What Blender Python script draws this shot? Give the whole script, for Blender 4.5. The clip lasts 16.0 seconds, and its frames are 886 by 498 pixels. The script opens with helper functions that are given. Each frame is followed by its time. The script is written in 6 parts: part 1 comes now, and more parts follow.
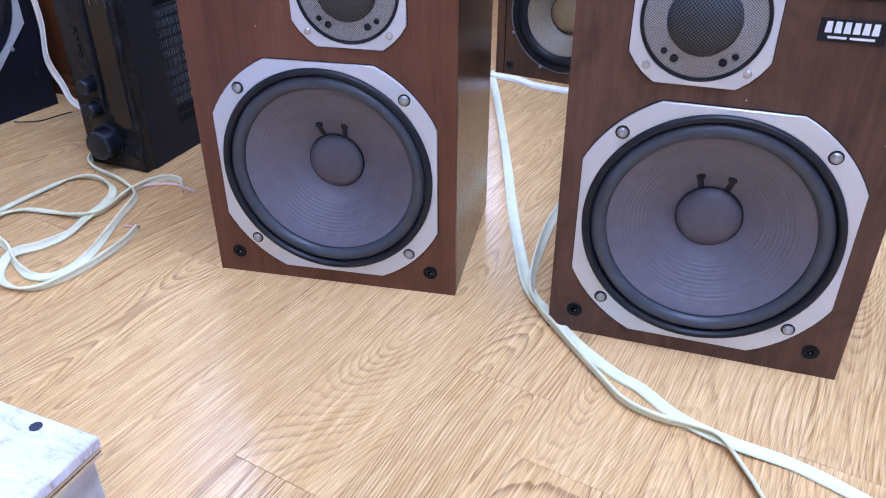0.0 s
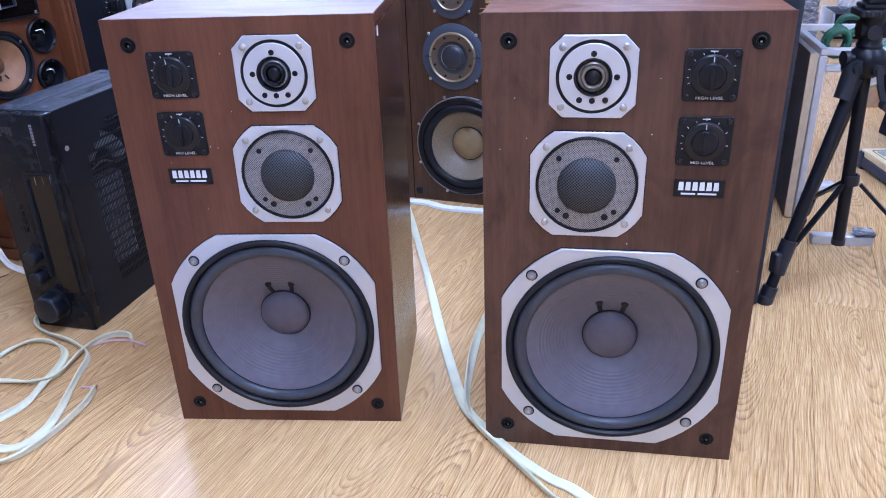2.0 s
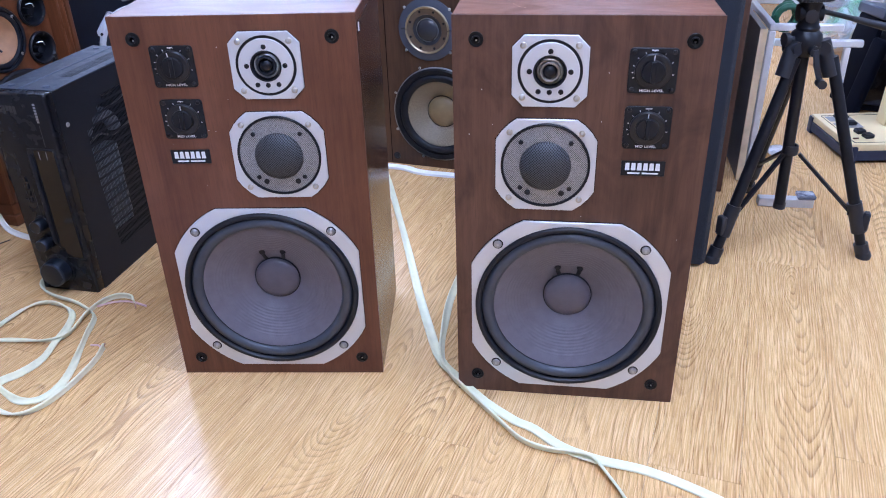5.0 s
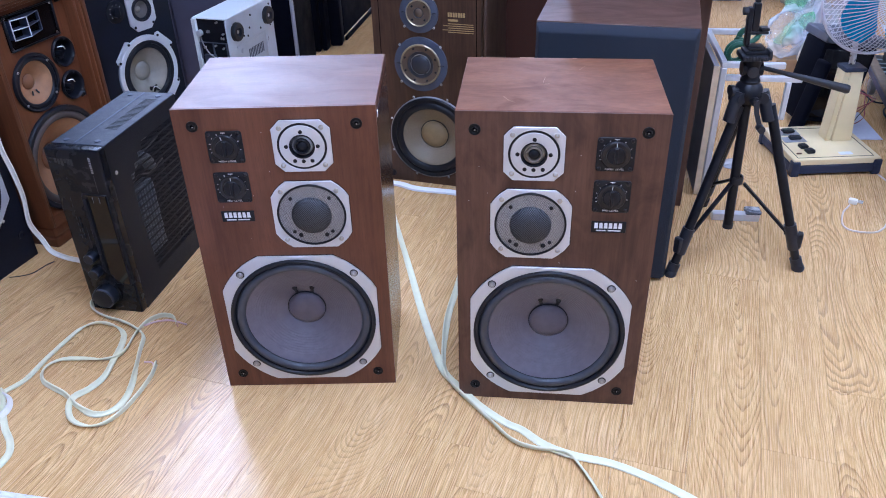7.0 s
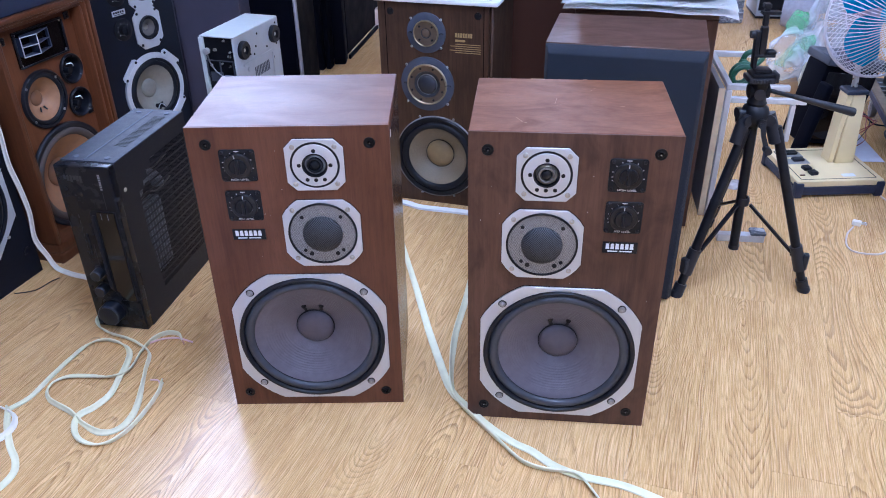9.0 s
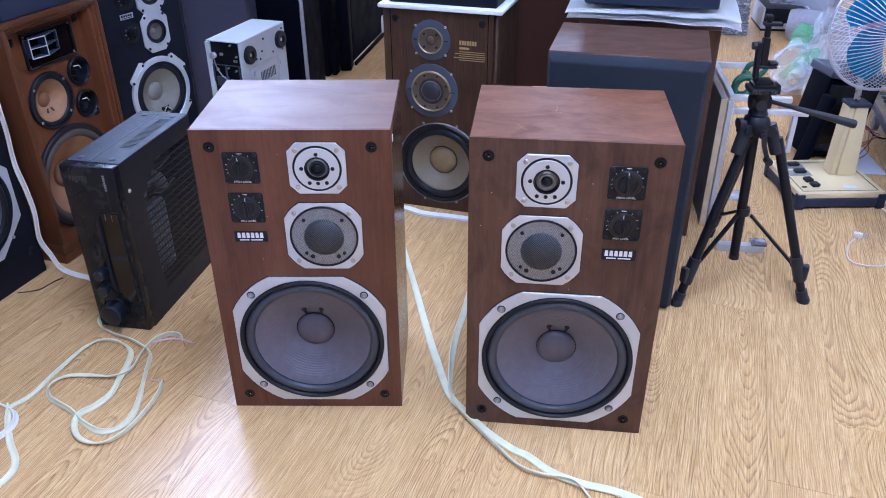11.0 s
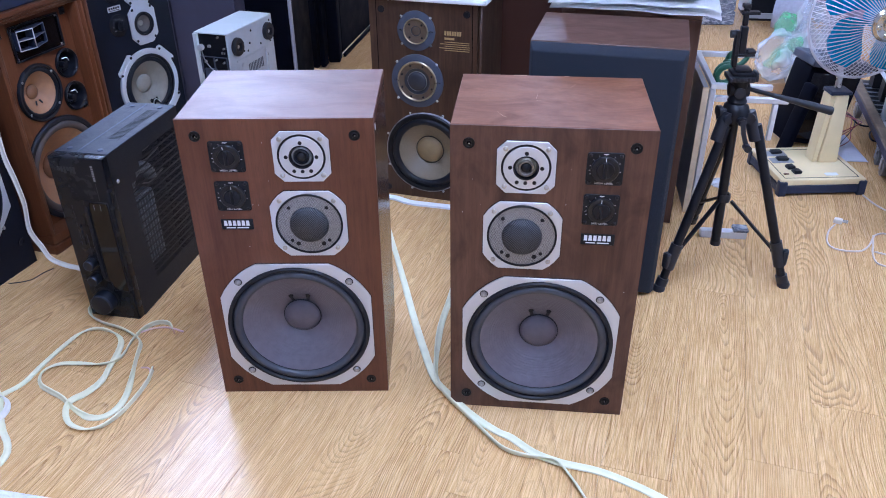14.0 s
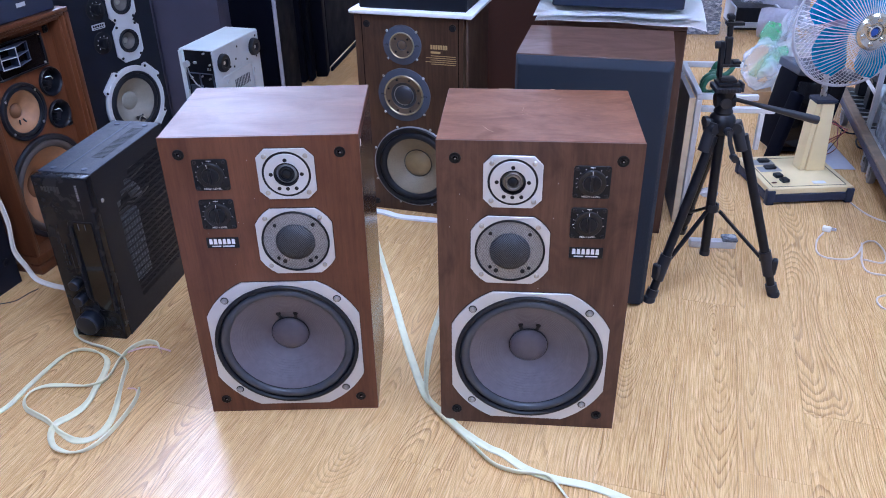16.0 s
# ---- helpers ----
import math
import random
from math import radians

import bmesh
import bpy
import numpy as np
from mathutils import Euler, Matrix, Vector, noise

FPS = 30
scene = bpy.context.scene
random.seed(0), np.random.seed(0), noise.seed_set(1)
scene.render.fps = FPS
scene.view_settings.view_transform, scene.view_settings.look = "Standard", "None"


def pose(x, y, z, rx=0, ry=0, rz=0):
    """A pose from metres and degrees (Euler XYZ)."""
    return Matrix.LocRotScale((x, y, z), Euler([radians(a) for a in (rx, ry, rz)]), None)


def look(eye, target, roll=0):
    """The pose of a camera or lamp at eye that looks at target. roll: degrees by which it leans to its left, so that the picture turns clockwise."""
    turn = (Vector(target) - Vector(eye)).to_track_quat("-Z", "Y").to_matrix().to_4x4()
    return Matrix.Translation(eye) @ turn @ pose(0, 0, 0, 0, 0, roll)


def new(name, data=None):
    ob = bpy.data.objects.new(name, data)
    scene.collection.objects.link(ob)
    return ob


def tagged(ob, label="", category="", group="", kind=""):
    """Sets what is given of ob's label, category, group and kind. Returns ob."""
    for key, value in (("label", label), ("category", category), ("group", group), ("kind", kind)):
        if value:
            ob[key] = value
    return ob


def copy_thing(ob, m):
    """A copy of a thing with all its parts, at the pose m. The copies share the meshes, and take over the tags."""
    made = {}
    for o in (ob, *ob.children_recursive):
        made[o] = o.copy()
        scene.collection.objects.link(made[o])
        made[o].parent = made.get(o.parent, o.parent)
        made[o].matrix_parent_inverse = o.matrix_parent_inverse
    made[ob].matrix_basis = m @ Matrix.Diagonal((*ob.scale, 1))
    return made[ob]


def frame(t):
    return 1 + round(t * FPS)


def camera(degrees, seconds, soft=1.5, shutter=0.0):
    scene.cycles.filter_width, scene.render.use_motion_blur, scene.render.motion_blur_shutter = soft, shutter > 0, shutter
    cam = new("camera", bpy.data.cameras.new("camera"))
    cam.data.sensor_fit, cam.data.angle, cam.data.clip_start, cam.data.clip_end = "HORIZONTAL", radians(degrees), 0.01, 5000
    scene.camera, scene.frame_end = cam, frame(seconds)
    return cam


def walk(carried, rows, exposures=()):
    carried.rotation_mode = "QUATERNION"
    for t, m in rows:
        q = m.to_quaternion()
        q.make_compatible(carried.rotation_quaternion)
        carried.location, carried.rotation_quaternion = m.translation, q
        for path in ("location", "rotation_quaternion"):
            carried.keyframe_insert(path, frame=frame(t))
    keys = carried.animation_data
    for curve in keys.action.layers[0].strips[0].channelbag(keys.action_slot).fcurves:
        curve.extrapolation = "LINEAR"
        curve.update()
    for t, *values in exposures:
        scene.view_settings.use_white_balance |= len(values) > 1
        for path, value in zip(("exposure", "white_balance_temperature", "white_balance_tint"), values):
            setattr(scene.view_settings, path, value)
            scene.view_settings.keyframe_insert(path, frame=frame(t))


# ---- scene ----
cam = camera(59.2, 16.0, soft=1.0, shutter=0.25)
PATH = [
    (0, (0.519, -0.88, 0.625), (0.166, 0.789, -0.419), 0.0),
    (0.5, (0.495, -0.961, 0.669), (0.209, 0.757, -0.314), -0.3),
    (1, (0.508, -0.976, 0.714), (0.288, 0.785, -0.208), -1.3),
    (1.3, (0.505, -0.974, 0.736), (0.32, 0.805, -0.159), -1.6),
    (1.5, (0.506, -0.974, 0.746), (0.334, 0.815, -0.13), -2.0),
    (2, (0.502, -0.983, 0.765), (0.362, 0.82, -0.09), -2.1),
    (2.5, (0.496, -0.992, 0.787), (0.384, 0.819, -0.055), -1.9),
    (3, (0.498, -1.001, 0.8), (0.404, 0.813, -0.038), -1.5),
    (3.5, (0.495, -0.998, 0.794), (0.405, 0.808, -0.06), -1.4),
    (4, (0.504, -1.005, 0.775), (0.412, 0.79, -0.103), -1.2),
    (4.2, (0.517, -1.022, 0.757), (0.424, 0.768, -0.131), -1.3),
    (6.3, (0.485, -1.212, 1.105), (0.436, 0.47, 0.024), -2.4),
    (6.5, (0.479, -1.235, 1.116), (0.441, 0.455, 0.046), -2.2),
    (7, (0.475, -1.244, 1.111), (0.451, 0.45, 0.048), -1.6),
    (7.5, (0.466, -1.247, 1.113), (0.447, 0.451, 0.056), -1.3),
    (8, (0.457, -1.241, 1.114), (0.438, 0.463, 0.068), -1.2),
    (8.5, (0.449, -1.244, 1.117), (0.433, 0.467, 0.082), -1.1),
    (9, (0.447, -1.243, 1.115), (0.435, 0.475, 0.09), -1.0),
    (11.5, (0.461, -1.262, 1.114), (0.435, 0.466, 0.108), -0.2),
    (12, (0.467, -1.27, 1.109), (0.431, 0.457, 0.099), -0.4),
    (12.5, (0.467, -1.278, 1.117), (0.427, 0.445, 0.102), -0.5),
    (13, (0.477, -1.296, 1.119), (0.441, 0.425, 0.102), -0.5),
    (13.5, (0.473, -1.29, 1.114), (0.452, 0.429, 0.092), -0.5),
    (14, (0.475, -1.285, 1.118), (0.468, 0.434, 0.095), -0.5),
    (14.5, (0.477, -1.271, 1.114), (0.484, 0.448, 0.091), -0.6),
    (15, (0.47, -1.27, 1.118), (0.485, 0.453, 0.102), -0.7),
    (15.5, (0.484, -1.27, 1.122), (0.5, 0.458, 0.113), -0.9),
    (16, (0.483, -1.272, 1.12), (0.497, 0.461, 0.121), -1.0),
]
EXPOSURES = [(0.0, 0.31, 5870, 14), (1.0, 0.28, 5890, 15), (3.0, 0.33, 5950, 15), (4.2, 0.36, 6230, 14), (6.3, 0.15, 6070, 13), (16.0, 0.12, 6040, 13)]
walk(cam, [(t, look(eye, target, roll)) for t, eye, target, roll in PATH], EXPOSURES)

# ---- light ----
world = bpy.data.worlds.new("world")
scene.world = world
world.use_nodes = True
world.node_tree.nodes["Background"].inputs[0].default_value = (0.75, 0.85, 1.0, 1)
world.node_tree.nodes["Background"].inputs[1].default_value = 0.05
LAMP = 27.6
CEIL = 2.75


# ---- materials ----
class Nodes:
    """A short way to write node materials."""

    def __init__(self, name):
        self.mat = bpy.data.materials.new(name)
        self.mat.use_nodes = True
        self.tree = self.mat.node_tree
        self.bsdf = self.tree.nodes["Principled BSDF"]

    def add(self, kind, **settings):
        node = self.tree.nodes.new("ShaderNode" + kind)
        for key, value in settings.items():
            setattr(node, key, value)
        return node

    def put(self, node, socket, value):
        if isinstance(value, (int, float)):
            node.inputs[socket].default_value = value
        elif isinstance(value, (tuple, list)):
            node.inputs[socket].default_value = (*value, 1) if len(value) == 3 and node.inputs[socket].type == "RGBA" else value
        else:
            self.tree.links.new(value, node.inputs[socket])

    def math(self, op, a, b=0.0, c=0.0):
        node = self.add("Math", operation=op)
        for n, v in enumerate((a, b, c)):
            self.put(node, n, v)
        return node.outputs[0]

    def coords(self, scale=(1, 1, 1), where="Object", shift=None, turn=(0, 0, 0)):
        node = self.add("Mapping")
        self.put(node, "Vector", self.add("TexCoord").outputs[where])
        node.inputs["Scale"].default_value = scale
        node.inputs["Rotation"].default_value = turn
        if shift is not None:
            self.put(node, "Location", shift)
        return node.outputs[0]

    def noise(self, vector, scale, detail=3.0, rough=0.5, distort=0.0):
        node = self.add("TexNoise")
        self.put(node, "Vector", vector)
        for key, value in (("Scale", scale), ("Detail", detail), ("Roughness", rough), ("Distortion", distort)):
            self.put(node, key, value)
        return node.outputs["Fac"]

    def ramp(self, fac, stops):
        node = self.add("ValToRGB")
        self.put(node, 0, fac)
        els = node.color_ramp.elements
        while len(els) < len(stops):
            els.new(0.5)
        for el, (at, colour) in zip(els, stops):
            el.position = at
            el.color = (*colour, 1) if len(colour) == 3 else colour
        return node.outputs[0]

    def mix(self, fac, a, b, blend="MIX"):
        node = self.add("Mix", data_type="RGBA", blend_type=blend)
        self.put(node, 0, fac)
        self.put(node, 6, a)
        self.put(node, 7, b)
        return node.outputs[2]

    def span(self, value, a, b, c, d):
        node = self.add("MapRange")
        for n, v in enumerate((value, a, b, c, d)):
            self.put(node, n, v)
        return node.outputs[0]

    def bump(self, height, strength=0.3, distance=0.001):
        node = self.add("Bump")
        self.put(node, "Height", height)
        self.put(node, "Strength", strength)
        self.put(node, "Distance", distance)
        self.put(self.bsdf, "Normal", node.outputs[0])

    def set(self, **values):
        for key, value in values.items():
            self.put(self.bsdf, key.replace("_", " ").replace("IOR Level", "IOR Level"), value)
        return self.mat


def plain(name, colour, rough=0.5, metal=0.0, vary=0.12, scale=60.0, bump=0.1, fine=900.0, shine=0.5):
    """A surface of one colour with blotches, fine grain and uneven gloss."""
    n = Nodes(name)
    at = n.coords()
    blotch = n.noise(at, scale, 4)
    grain = n.noise(at, fine, 2)
    dark = tuple(c * (1 - vary) for c in colour)
    light = tuple(min(1, c * (1 + vary)) for c in colour)
    n.bump(grain, bump, 0.0006)
    return n.set(Base_Color=n.ramp(blotch, ((0.3, dark), (0.7, light))), Roughness=n.span(blotch, 0.3, 0.7, rough * 0.85, min(1, rough * 1.15)), Metallic=metal, Specular_IOR_Level=shine)


def veneer(name, dark, mid, light, rough=0.42, turn=(0, 0, 0), seed=0.0, streak=1.0, blotch=0.0, shine=0.36, stretch=0.045):
    """Wood veneer whose grain runs along z of the thing (turned where asked)."""
    n = Nodes(name)
    at = n.coords((1, 1, 1), turn=turn, shift=(seed, seed * 0.7, seed * 1.3))
    long = n.add("VectorMath", operation="MULTIPLY")
    n.put(long, 0, at)
    long.inputs[1].default_value = (1, 1, stretch)
    broad = n.noise(long.outputs[0], 14, 4, 0.55, 0.6)
    fine = n.noise(long.outputs[0], 160, 4, 0.6)
    pores = n.noise(long.outputs[0], 700, 2, 0.6)
    cloud = n.noise(at, 3.5, 3)
    patch_at = n.add("VectorMath", operation="MULTIPLY")
    n.put(patch_at, 0, at)
    patch_at.inputs[1].default_value = (1, 1, 0.4)
    patch = n.noise(patch_at.outputs[0], 17, 5, 0.6, 1.2)
    tone = n.math("ADD", n.math("MULTIPLY", broad, 0.62 * streak), n.math("MULTIPLY", fine, 0.38))
    colour = n.ramp(tone, ((0.30, dark), (0.48, mid), (0.68, light)))
    colour = n.mix(n.span(pores, 0.55, 0.75, 0.0, 0.4), colour, tuple(c * 0.45 for c in dark))
    colour = n.mix(n.span(cloud, 0.35, 0.7, 0.0, 0.28), colour, tuple(c * 0.75 for c in mid))
    colour = n.mix(n.span(patch, 0.40, 0.68, 0.0, blotch), colour, tuple(c * 0.55 for c in dark))
    n.bump(pores, 0.12, 0.0004)
    gloss = n.math("MULTIPLY", n.span(cloud, 0.3, 0.7, rough * 0.9, rough * 1.12), n.span(patch, 0.3, 0.7, 1.0 - 0.22 * blotch, 1.0 + 0.45 * blotch))
    return n.set(Base_Color=colour, Roughness=gloss, Specular_IOR_Level=n.span(patch, 0.35, 0.7, shine, shine - 0.2 * blotch * shine))


def glow(name, colour, strength):
    n = Nodes(name)
    return n.set(Base_Color=(0.8, 0.8, 0.8), Emission_Color=colour, Emission_Strength=strength)


RED_WALNUT = veneer("red_walnut", (0.073, 0.0245, 0.0130), (0.132, 0.0465, 0.0245), (0.182, 0.071, 0.039), blotch=0.32)
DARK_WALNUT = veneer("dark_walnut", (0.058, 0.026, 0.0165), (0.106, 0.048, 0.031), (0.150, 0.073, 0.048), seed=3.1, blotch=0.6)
# Paler than the front: the glare of the ceiling lights is in the colour.
RED_TOP_LIT = veneer("red_walnut_lit_top", (0.125, 0.045, 0.025), (0.165, 0.062, 0.034), (0.205, 0.082, 0.046), rough=0.44, turn=(0, radians(90), 0), streak=0.8, blotch=0.28, shine=0.46, stretch=0.35)
# Top colour raised for glare, well above the same wood on the front.
DARK_TOP_LIT = veneer("dark_walnut_lit_top", (0.165, 0.060, 0.029), (0.255, 0.098, 0.049), (0.32, 0.135, 0.072), rough=0.42, turn=(0, radians(90), 0), seed=5.0, streak=0.5, blotch=0.6, shine=0.36, stretch=0.40)
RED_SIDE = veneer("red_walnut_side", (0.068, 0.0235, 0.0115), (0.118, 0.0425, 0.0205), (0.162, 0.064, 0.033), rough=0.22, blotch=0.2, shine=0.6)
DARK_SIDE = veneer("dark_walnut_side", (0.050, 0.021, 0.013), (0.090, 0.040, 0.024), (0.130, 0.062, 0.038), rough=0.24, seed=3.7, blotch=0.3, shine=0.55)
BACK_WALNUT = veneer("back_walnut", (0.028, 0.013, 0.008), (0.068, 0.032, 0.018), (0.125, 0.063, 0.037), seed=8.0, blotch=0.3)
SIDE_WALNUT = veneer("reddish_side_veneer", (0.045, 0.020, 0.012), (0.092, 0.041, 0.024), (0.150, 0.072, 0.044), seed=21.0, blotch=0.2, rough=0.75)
# Tops of the rear cabinets, their veneer lightened for the sheen on them.
BACK_TOP_LIT = veneer("back_walnut_lit_top", (0.105, 0.048, 0.030), (0.160, 0.076, 0.049), (0.225, 0.112, 0.074), turn=(0, radians(90), 0), seed=2.0, streak=0.4, blotch=0.5, shine=0.6, stretch=0.3)
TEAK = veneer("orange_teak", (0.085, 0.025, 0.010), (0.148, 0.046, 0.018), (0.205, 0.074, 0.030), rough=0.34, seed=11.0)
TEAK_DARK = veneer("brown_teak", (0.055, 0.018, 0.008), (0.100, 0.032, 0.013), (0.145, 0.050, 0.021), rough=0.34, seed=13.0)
BEIGE = plain("beige_paint", (0.72, 0.57, 0.32), 0.45, vary=0.06, scale=12)
NAVY = plain("navy_plastic", (0.020, 0.027, 0.050), 0.5, shine=0.3)
BLACK = plain("black_plastic", (0.0075, 0.0082, 0.0115), 0.40, vary=0.25, shine=0.26)
DEEP = plain("blue_black_panel", (0.0026, 0.0032, 0.0072), 0.7, vary=0.3, scale=12, shine=0.05)
BLACK_SATIN = plain("black_metal_case", (0.011, 0.012, 0.016), 0.40, vary=0.2, fine=1800, bump=0.25, shine=0.23)
BLACK_TOP = plain("blue_black_case_top", (0.011, 0.015, 0.026), 0.40, vary=0.15, fine=1800, bump=0.2, shine=0.32)
BLACK_WOOD = plain("black_painted_board", (0.0060, 0.0075, 0.0135), 0.55, vary=0.3, scale=20, bump=0.3, shine=0.22)
RUBBER = plain("black_rubber", (0.008, 0.0095, 0.0145), 0.48, vary=0.2, shine=0.32)
SURROUND = plain("blue_grey_rubber", (0.040, 0.046, 0.060), 0.42, vary=0.15)
CONE = plain("grey_paper_cone", (0.122, 0.110, 0.134), 0.44, vary=0.10, scale=70, bump=0.5, fine=1400)
CAP = plain("grey_dust_cap", (0.092, 0.081, 0.103), 0.38, vary=0.1, scale=70, bump=0.4, fine=1400)
CONE_TAN = plain("tan_paper_cone", (0.36, 0.175, 0.085), 0.6, vary=0.12, bump=0.4)
CONE_OLIVE = plain("olive_woven_cone", (0.23, 0.18, 0.12), 0.45, vary=0.2, scale=300, bump=0.5)
CAP_OLIVE = plain("brown_dust_cap", (0.26, 0.18, 0.09), 0.45, vary=0.08)
CONE_GREY = plain("grey_brown_cone", (0.11, 0.098, 0.09), 0.5, vary=0.1, bump=0.4)
CAP_TAN = plain("brown_paper_cap", (0.20, 0.085, 0.038), 0.5, vary=0.1)
BROWN_CLOTH = plain("brown_cloth_surround", (0.075, 0.055, 0.047), 0.7, vary=0.15)
CONE_CREAM = plain("cream_paper_cone", (0.255, 0.232, 0.19), 0.6, vary=0.1, bump=0.4)
SILVER = plain("satin_aluminium", (0.61, 0.63, 0.67), 0.42, 0.55, vary=0.03, scale=25, bump=0.15, fine=2500)
SILVER_OLD = plain("dull_aluminium", (0.60, 0.61, 0.63), 0.5, 0.4, vary=0.06, scale=18, bump=0.15, fine=2500)
STEEL = plain("bright_steel", (0.55, 0.55, 0.55), 0.3, 0.9, vary=0.1)
BRASS = plain("pale_brass", (0.50, 0.45, 0.37), 0.38, 0.8, vary=0.1)
ALU = plain("aluminium_profile", (0.62, 0.64, 0.67), 0.4, 0.5, vary=0.05)
SLATE = plain("slate_blue_plate", (0.062, 0.074, 0.104), 0.5, vary=0.1)
SOCKET = plain("grey_black_plastic", (0.009, 0.009, 0.011), 0.34, shine=0.36)
SCREW_GREY = plain("grey_screw_head", (0.33, 0.33, 0.34), 0.36, 0.8, vary=0.1)
TRIPOD_GREY = plain("dark_grey_plastic", (0.015, 0.0165, 0.022), 0.42, vary=0.15, shine=0.4)
WHITE = plain("white_paint", (0.78, 0.78, 0.78), 0.5, vary=0.03)
PRINT = plain("white_print", (0.75, 0.75, 0.77), 0.6, vary=0.02)
GOLD = plain("gold_print", (0.45, 0.30, 0.13), 0.5, vary=0.05)
CREAM_METAL = plain("white_enamel_sheet", (0.63, 0.68, 0.67), 0.4, vary=0.05, scale=15)
GREY_METAL = plain("pale_grey_sheet", (0.50, 0.55, 0.60), 0.4, 0.1, vary=0.05, scale=25)
GREY_PANEL = plain("lilac_grey_panel", (0.066, 0.062, 0.092), 0.6, vary=0.10, scale=10, shine=0.3)
FOAM = plain("white_foam_sheet", (0.90, 0.91, 0.91), 0.8, vary=0.03, scale=60)
CABLE = plain("pale_green_cable", (0.73, 0.70, 0.48), 0.5, vary=0.06, scale=40)
CABLE_WHITE = plain("white_cable", (0.80, 0.75, 0.66), 0.45, vary=0.04)
COPPER = plain("bare_copper", (0.55, 0.27, 0.18), 0.4, 0.7, vary=0.15)
PINK = plain("pinkish_insulation", (0.70, 0.45, 0.42), 0.5, vary=0.1)
BLUE_BLADE = plain("turquoise_plastic", (0.0, 0.31, 0.52), 0.25, vary=0.12)
GUARD = plain("grey_coated_wire", (0.62, 0.62, 0.66), 0.4, 0.2, vary=0.04)
GREEN_HOSE = plain("dark_green_hose", (0.012, 0.09, 0.05), 0.45, vary=0.15)
CARDBOARD = plain("cardboard", (0.45, 0.28, 0.15), 0.75, vary=0.1)
PLY = plain("raw_plywood", (0.60, 0.45, 0.29), 0.7, vary=0.15, scale=30)
GREY_FABRIC = plain("grey_foam_roll", (0.36, 0.36, 0.42), 0.9, vary=0.1)
PAPER = plain("white_paper", (0.62, 0.64, 0.74), 0.8, vary=0.04)
RED_WIRE = plain("red_wire", (0.25, 0.02, 0.025), 0.45)
WALL = plain("white_wall_paint", (0.55, 0.56, 0.58), 0.8, vary=0.04, scale=4)
PANEL = glow("lamp_diffuser", (0.512, 0.655, 1.03, 1), LAMP)


def clear_film(name, tint, rough=0.2, haze=0.3):
    """Thin creased plastic: part see-through, part milky, with soft folds."""
    n = Nodes(name)
    at = n.coords()
    fold = n.noise(at, 9, 3, 0.55, 0.8)
    dimple = n.add("TexVoronoi")
    n.put(dimple, "Vector", at)
    n.put(dimple, "Scale", 95.0)
    n.bump(n.math("ADD", fold, n.math("MULTIPLY", dimple.outputs["Distance"], -0.06)), 0.6, 0.02)
    n.set(Base_Color=tint, Roughness=rough)
    mix = n.add("MixShader")
    n.put(mix, 0, n.span(fold, 0.38, 0.64, haze, min(1.0, haze + 0.45)))
    n.put(mix, 1, n.add("BsdfTransparent").outputs[0])
    n.put(mix, 2, n.bsdf.outputs[0])
    n.put(n.tree.nodes["Material Output"], "Surface", mix.outputs[0])
    return n.mat


GREEN_FILM = clear_film("green_film", (0.14, 0.72, 0.32), 0.25, 0.22)
CREAM_FILM = clear_film("cream_bubble_film", (0.80, 0.76, 0.62), 0.3, 0.5)
FILM = clear_film("bubble_wrap", (0.74, 0.80, 0.88), 0.2, 0.2)


def stretch_film():
    """Clear film drawn tight round dark boxes: fine creases, their glints put into the colour."""
    n = Nodes("stretch_film")
    crease = n.noise(n.coords((26, 26, 75)), 1.0, 5, 0.7, 1.6)
    wave = n.noise(n.coords((9, 9, 22)), 1.0, 3, 0.6, 1.0)
    n.bump(n.math("ADD", crease, n.math("MULTIPLY", wave, 1.5)), 1.0, 0.02)
    return n.set(Base_Color=n.ramp(crease, ((0.35, (0.16, 0.18, 0.23)), (0.5, (0.36, 0.40, 0.47)), (0.62, (0.78, 0.81, 0.86)))), Roughness=0.14, Metallic=0.35)


FOIL = stretch_film()


def mesh_metal(name, wire, gap, pitch, metal=0.5, rough=0.4, relief=0.6):
    """Perforated sheet: round holes in a staggered grid over dark."""
    n = Nodes(name)
    at = n.coords((1 / pitch, 1 / pitch, 1 / pitch), turn=(0, radians(45), 0))
    cell = n.add("VectorMath", operation="FRACTION")
    n.put(cell, 0, at)
    off = n.add("VectorMath", operation="SUBTRACT")
    n.put(off, 0, cell.outputs[0])
    off.inputs[1].default_value = (0.5, 0.5, 0.5)
    split = n.add("SeparateXYZ")
    n.put(split, 0, off.outputs[0])
    r = n.math("SQRT", n.math("ADD", n.math("MULTIPLY", split.outputs[0], split.outputs[0]), n.math("MULTIPLY", split.outputs[2], split.outputs[2])))
    hole = n.span(r, 0.34, 0.42, 1.0, 0.0)
    n.bump(hole, -relief, 0.0008)
    return n.set(Base_Color=n.mix(hole, wire, gap), Roughness=rough, Metallic=n.math("MULTIPLY", n.math("SUBTRACT", 1.0, hole), metal), Specular_IOR_Level=0.35)


MESH_GREY = mesh_metal("perforated_grey_sheet", (0.36, 0.36, 0.37), (0.085, 0.085, 0.088), 0.0021)
MESH_DARK = mesh_metal("perforated_dark_dome", (0.062, 0.064, 0.070), (0.004, 0.004, 0.005), 0.0027, 0.0, 0.55, 0.25)
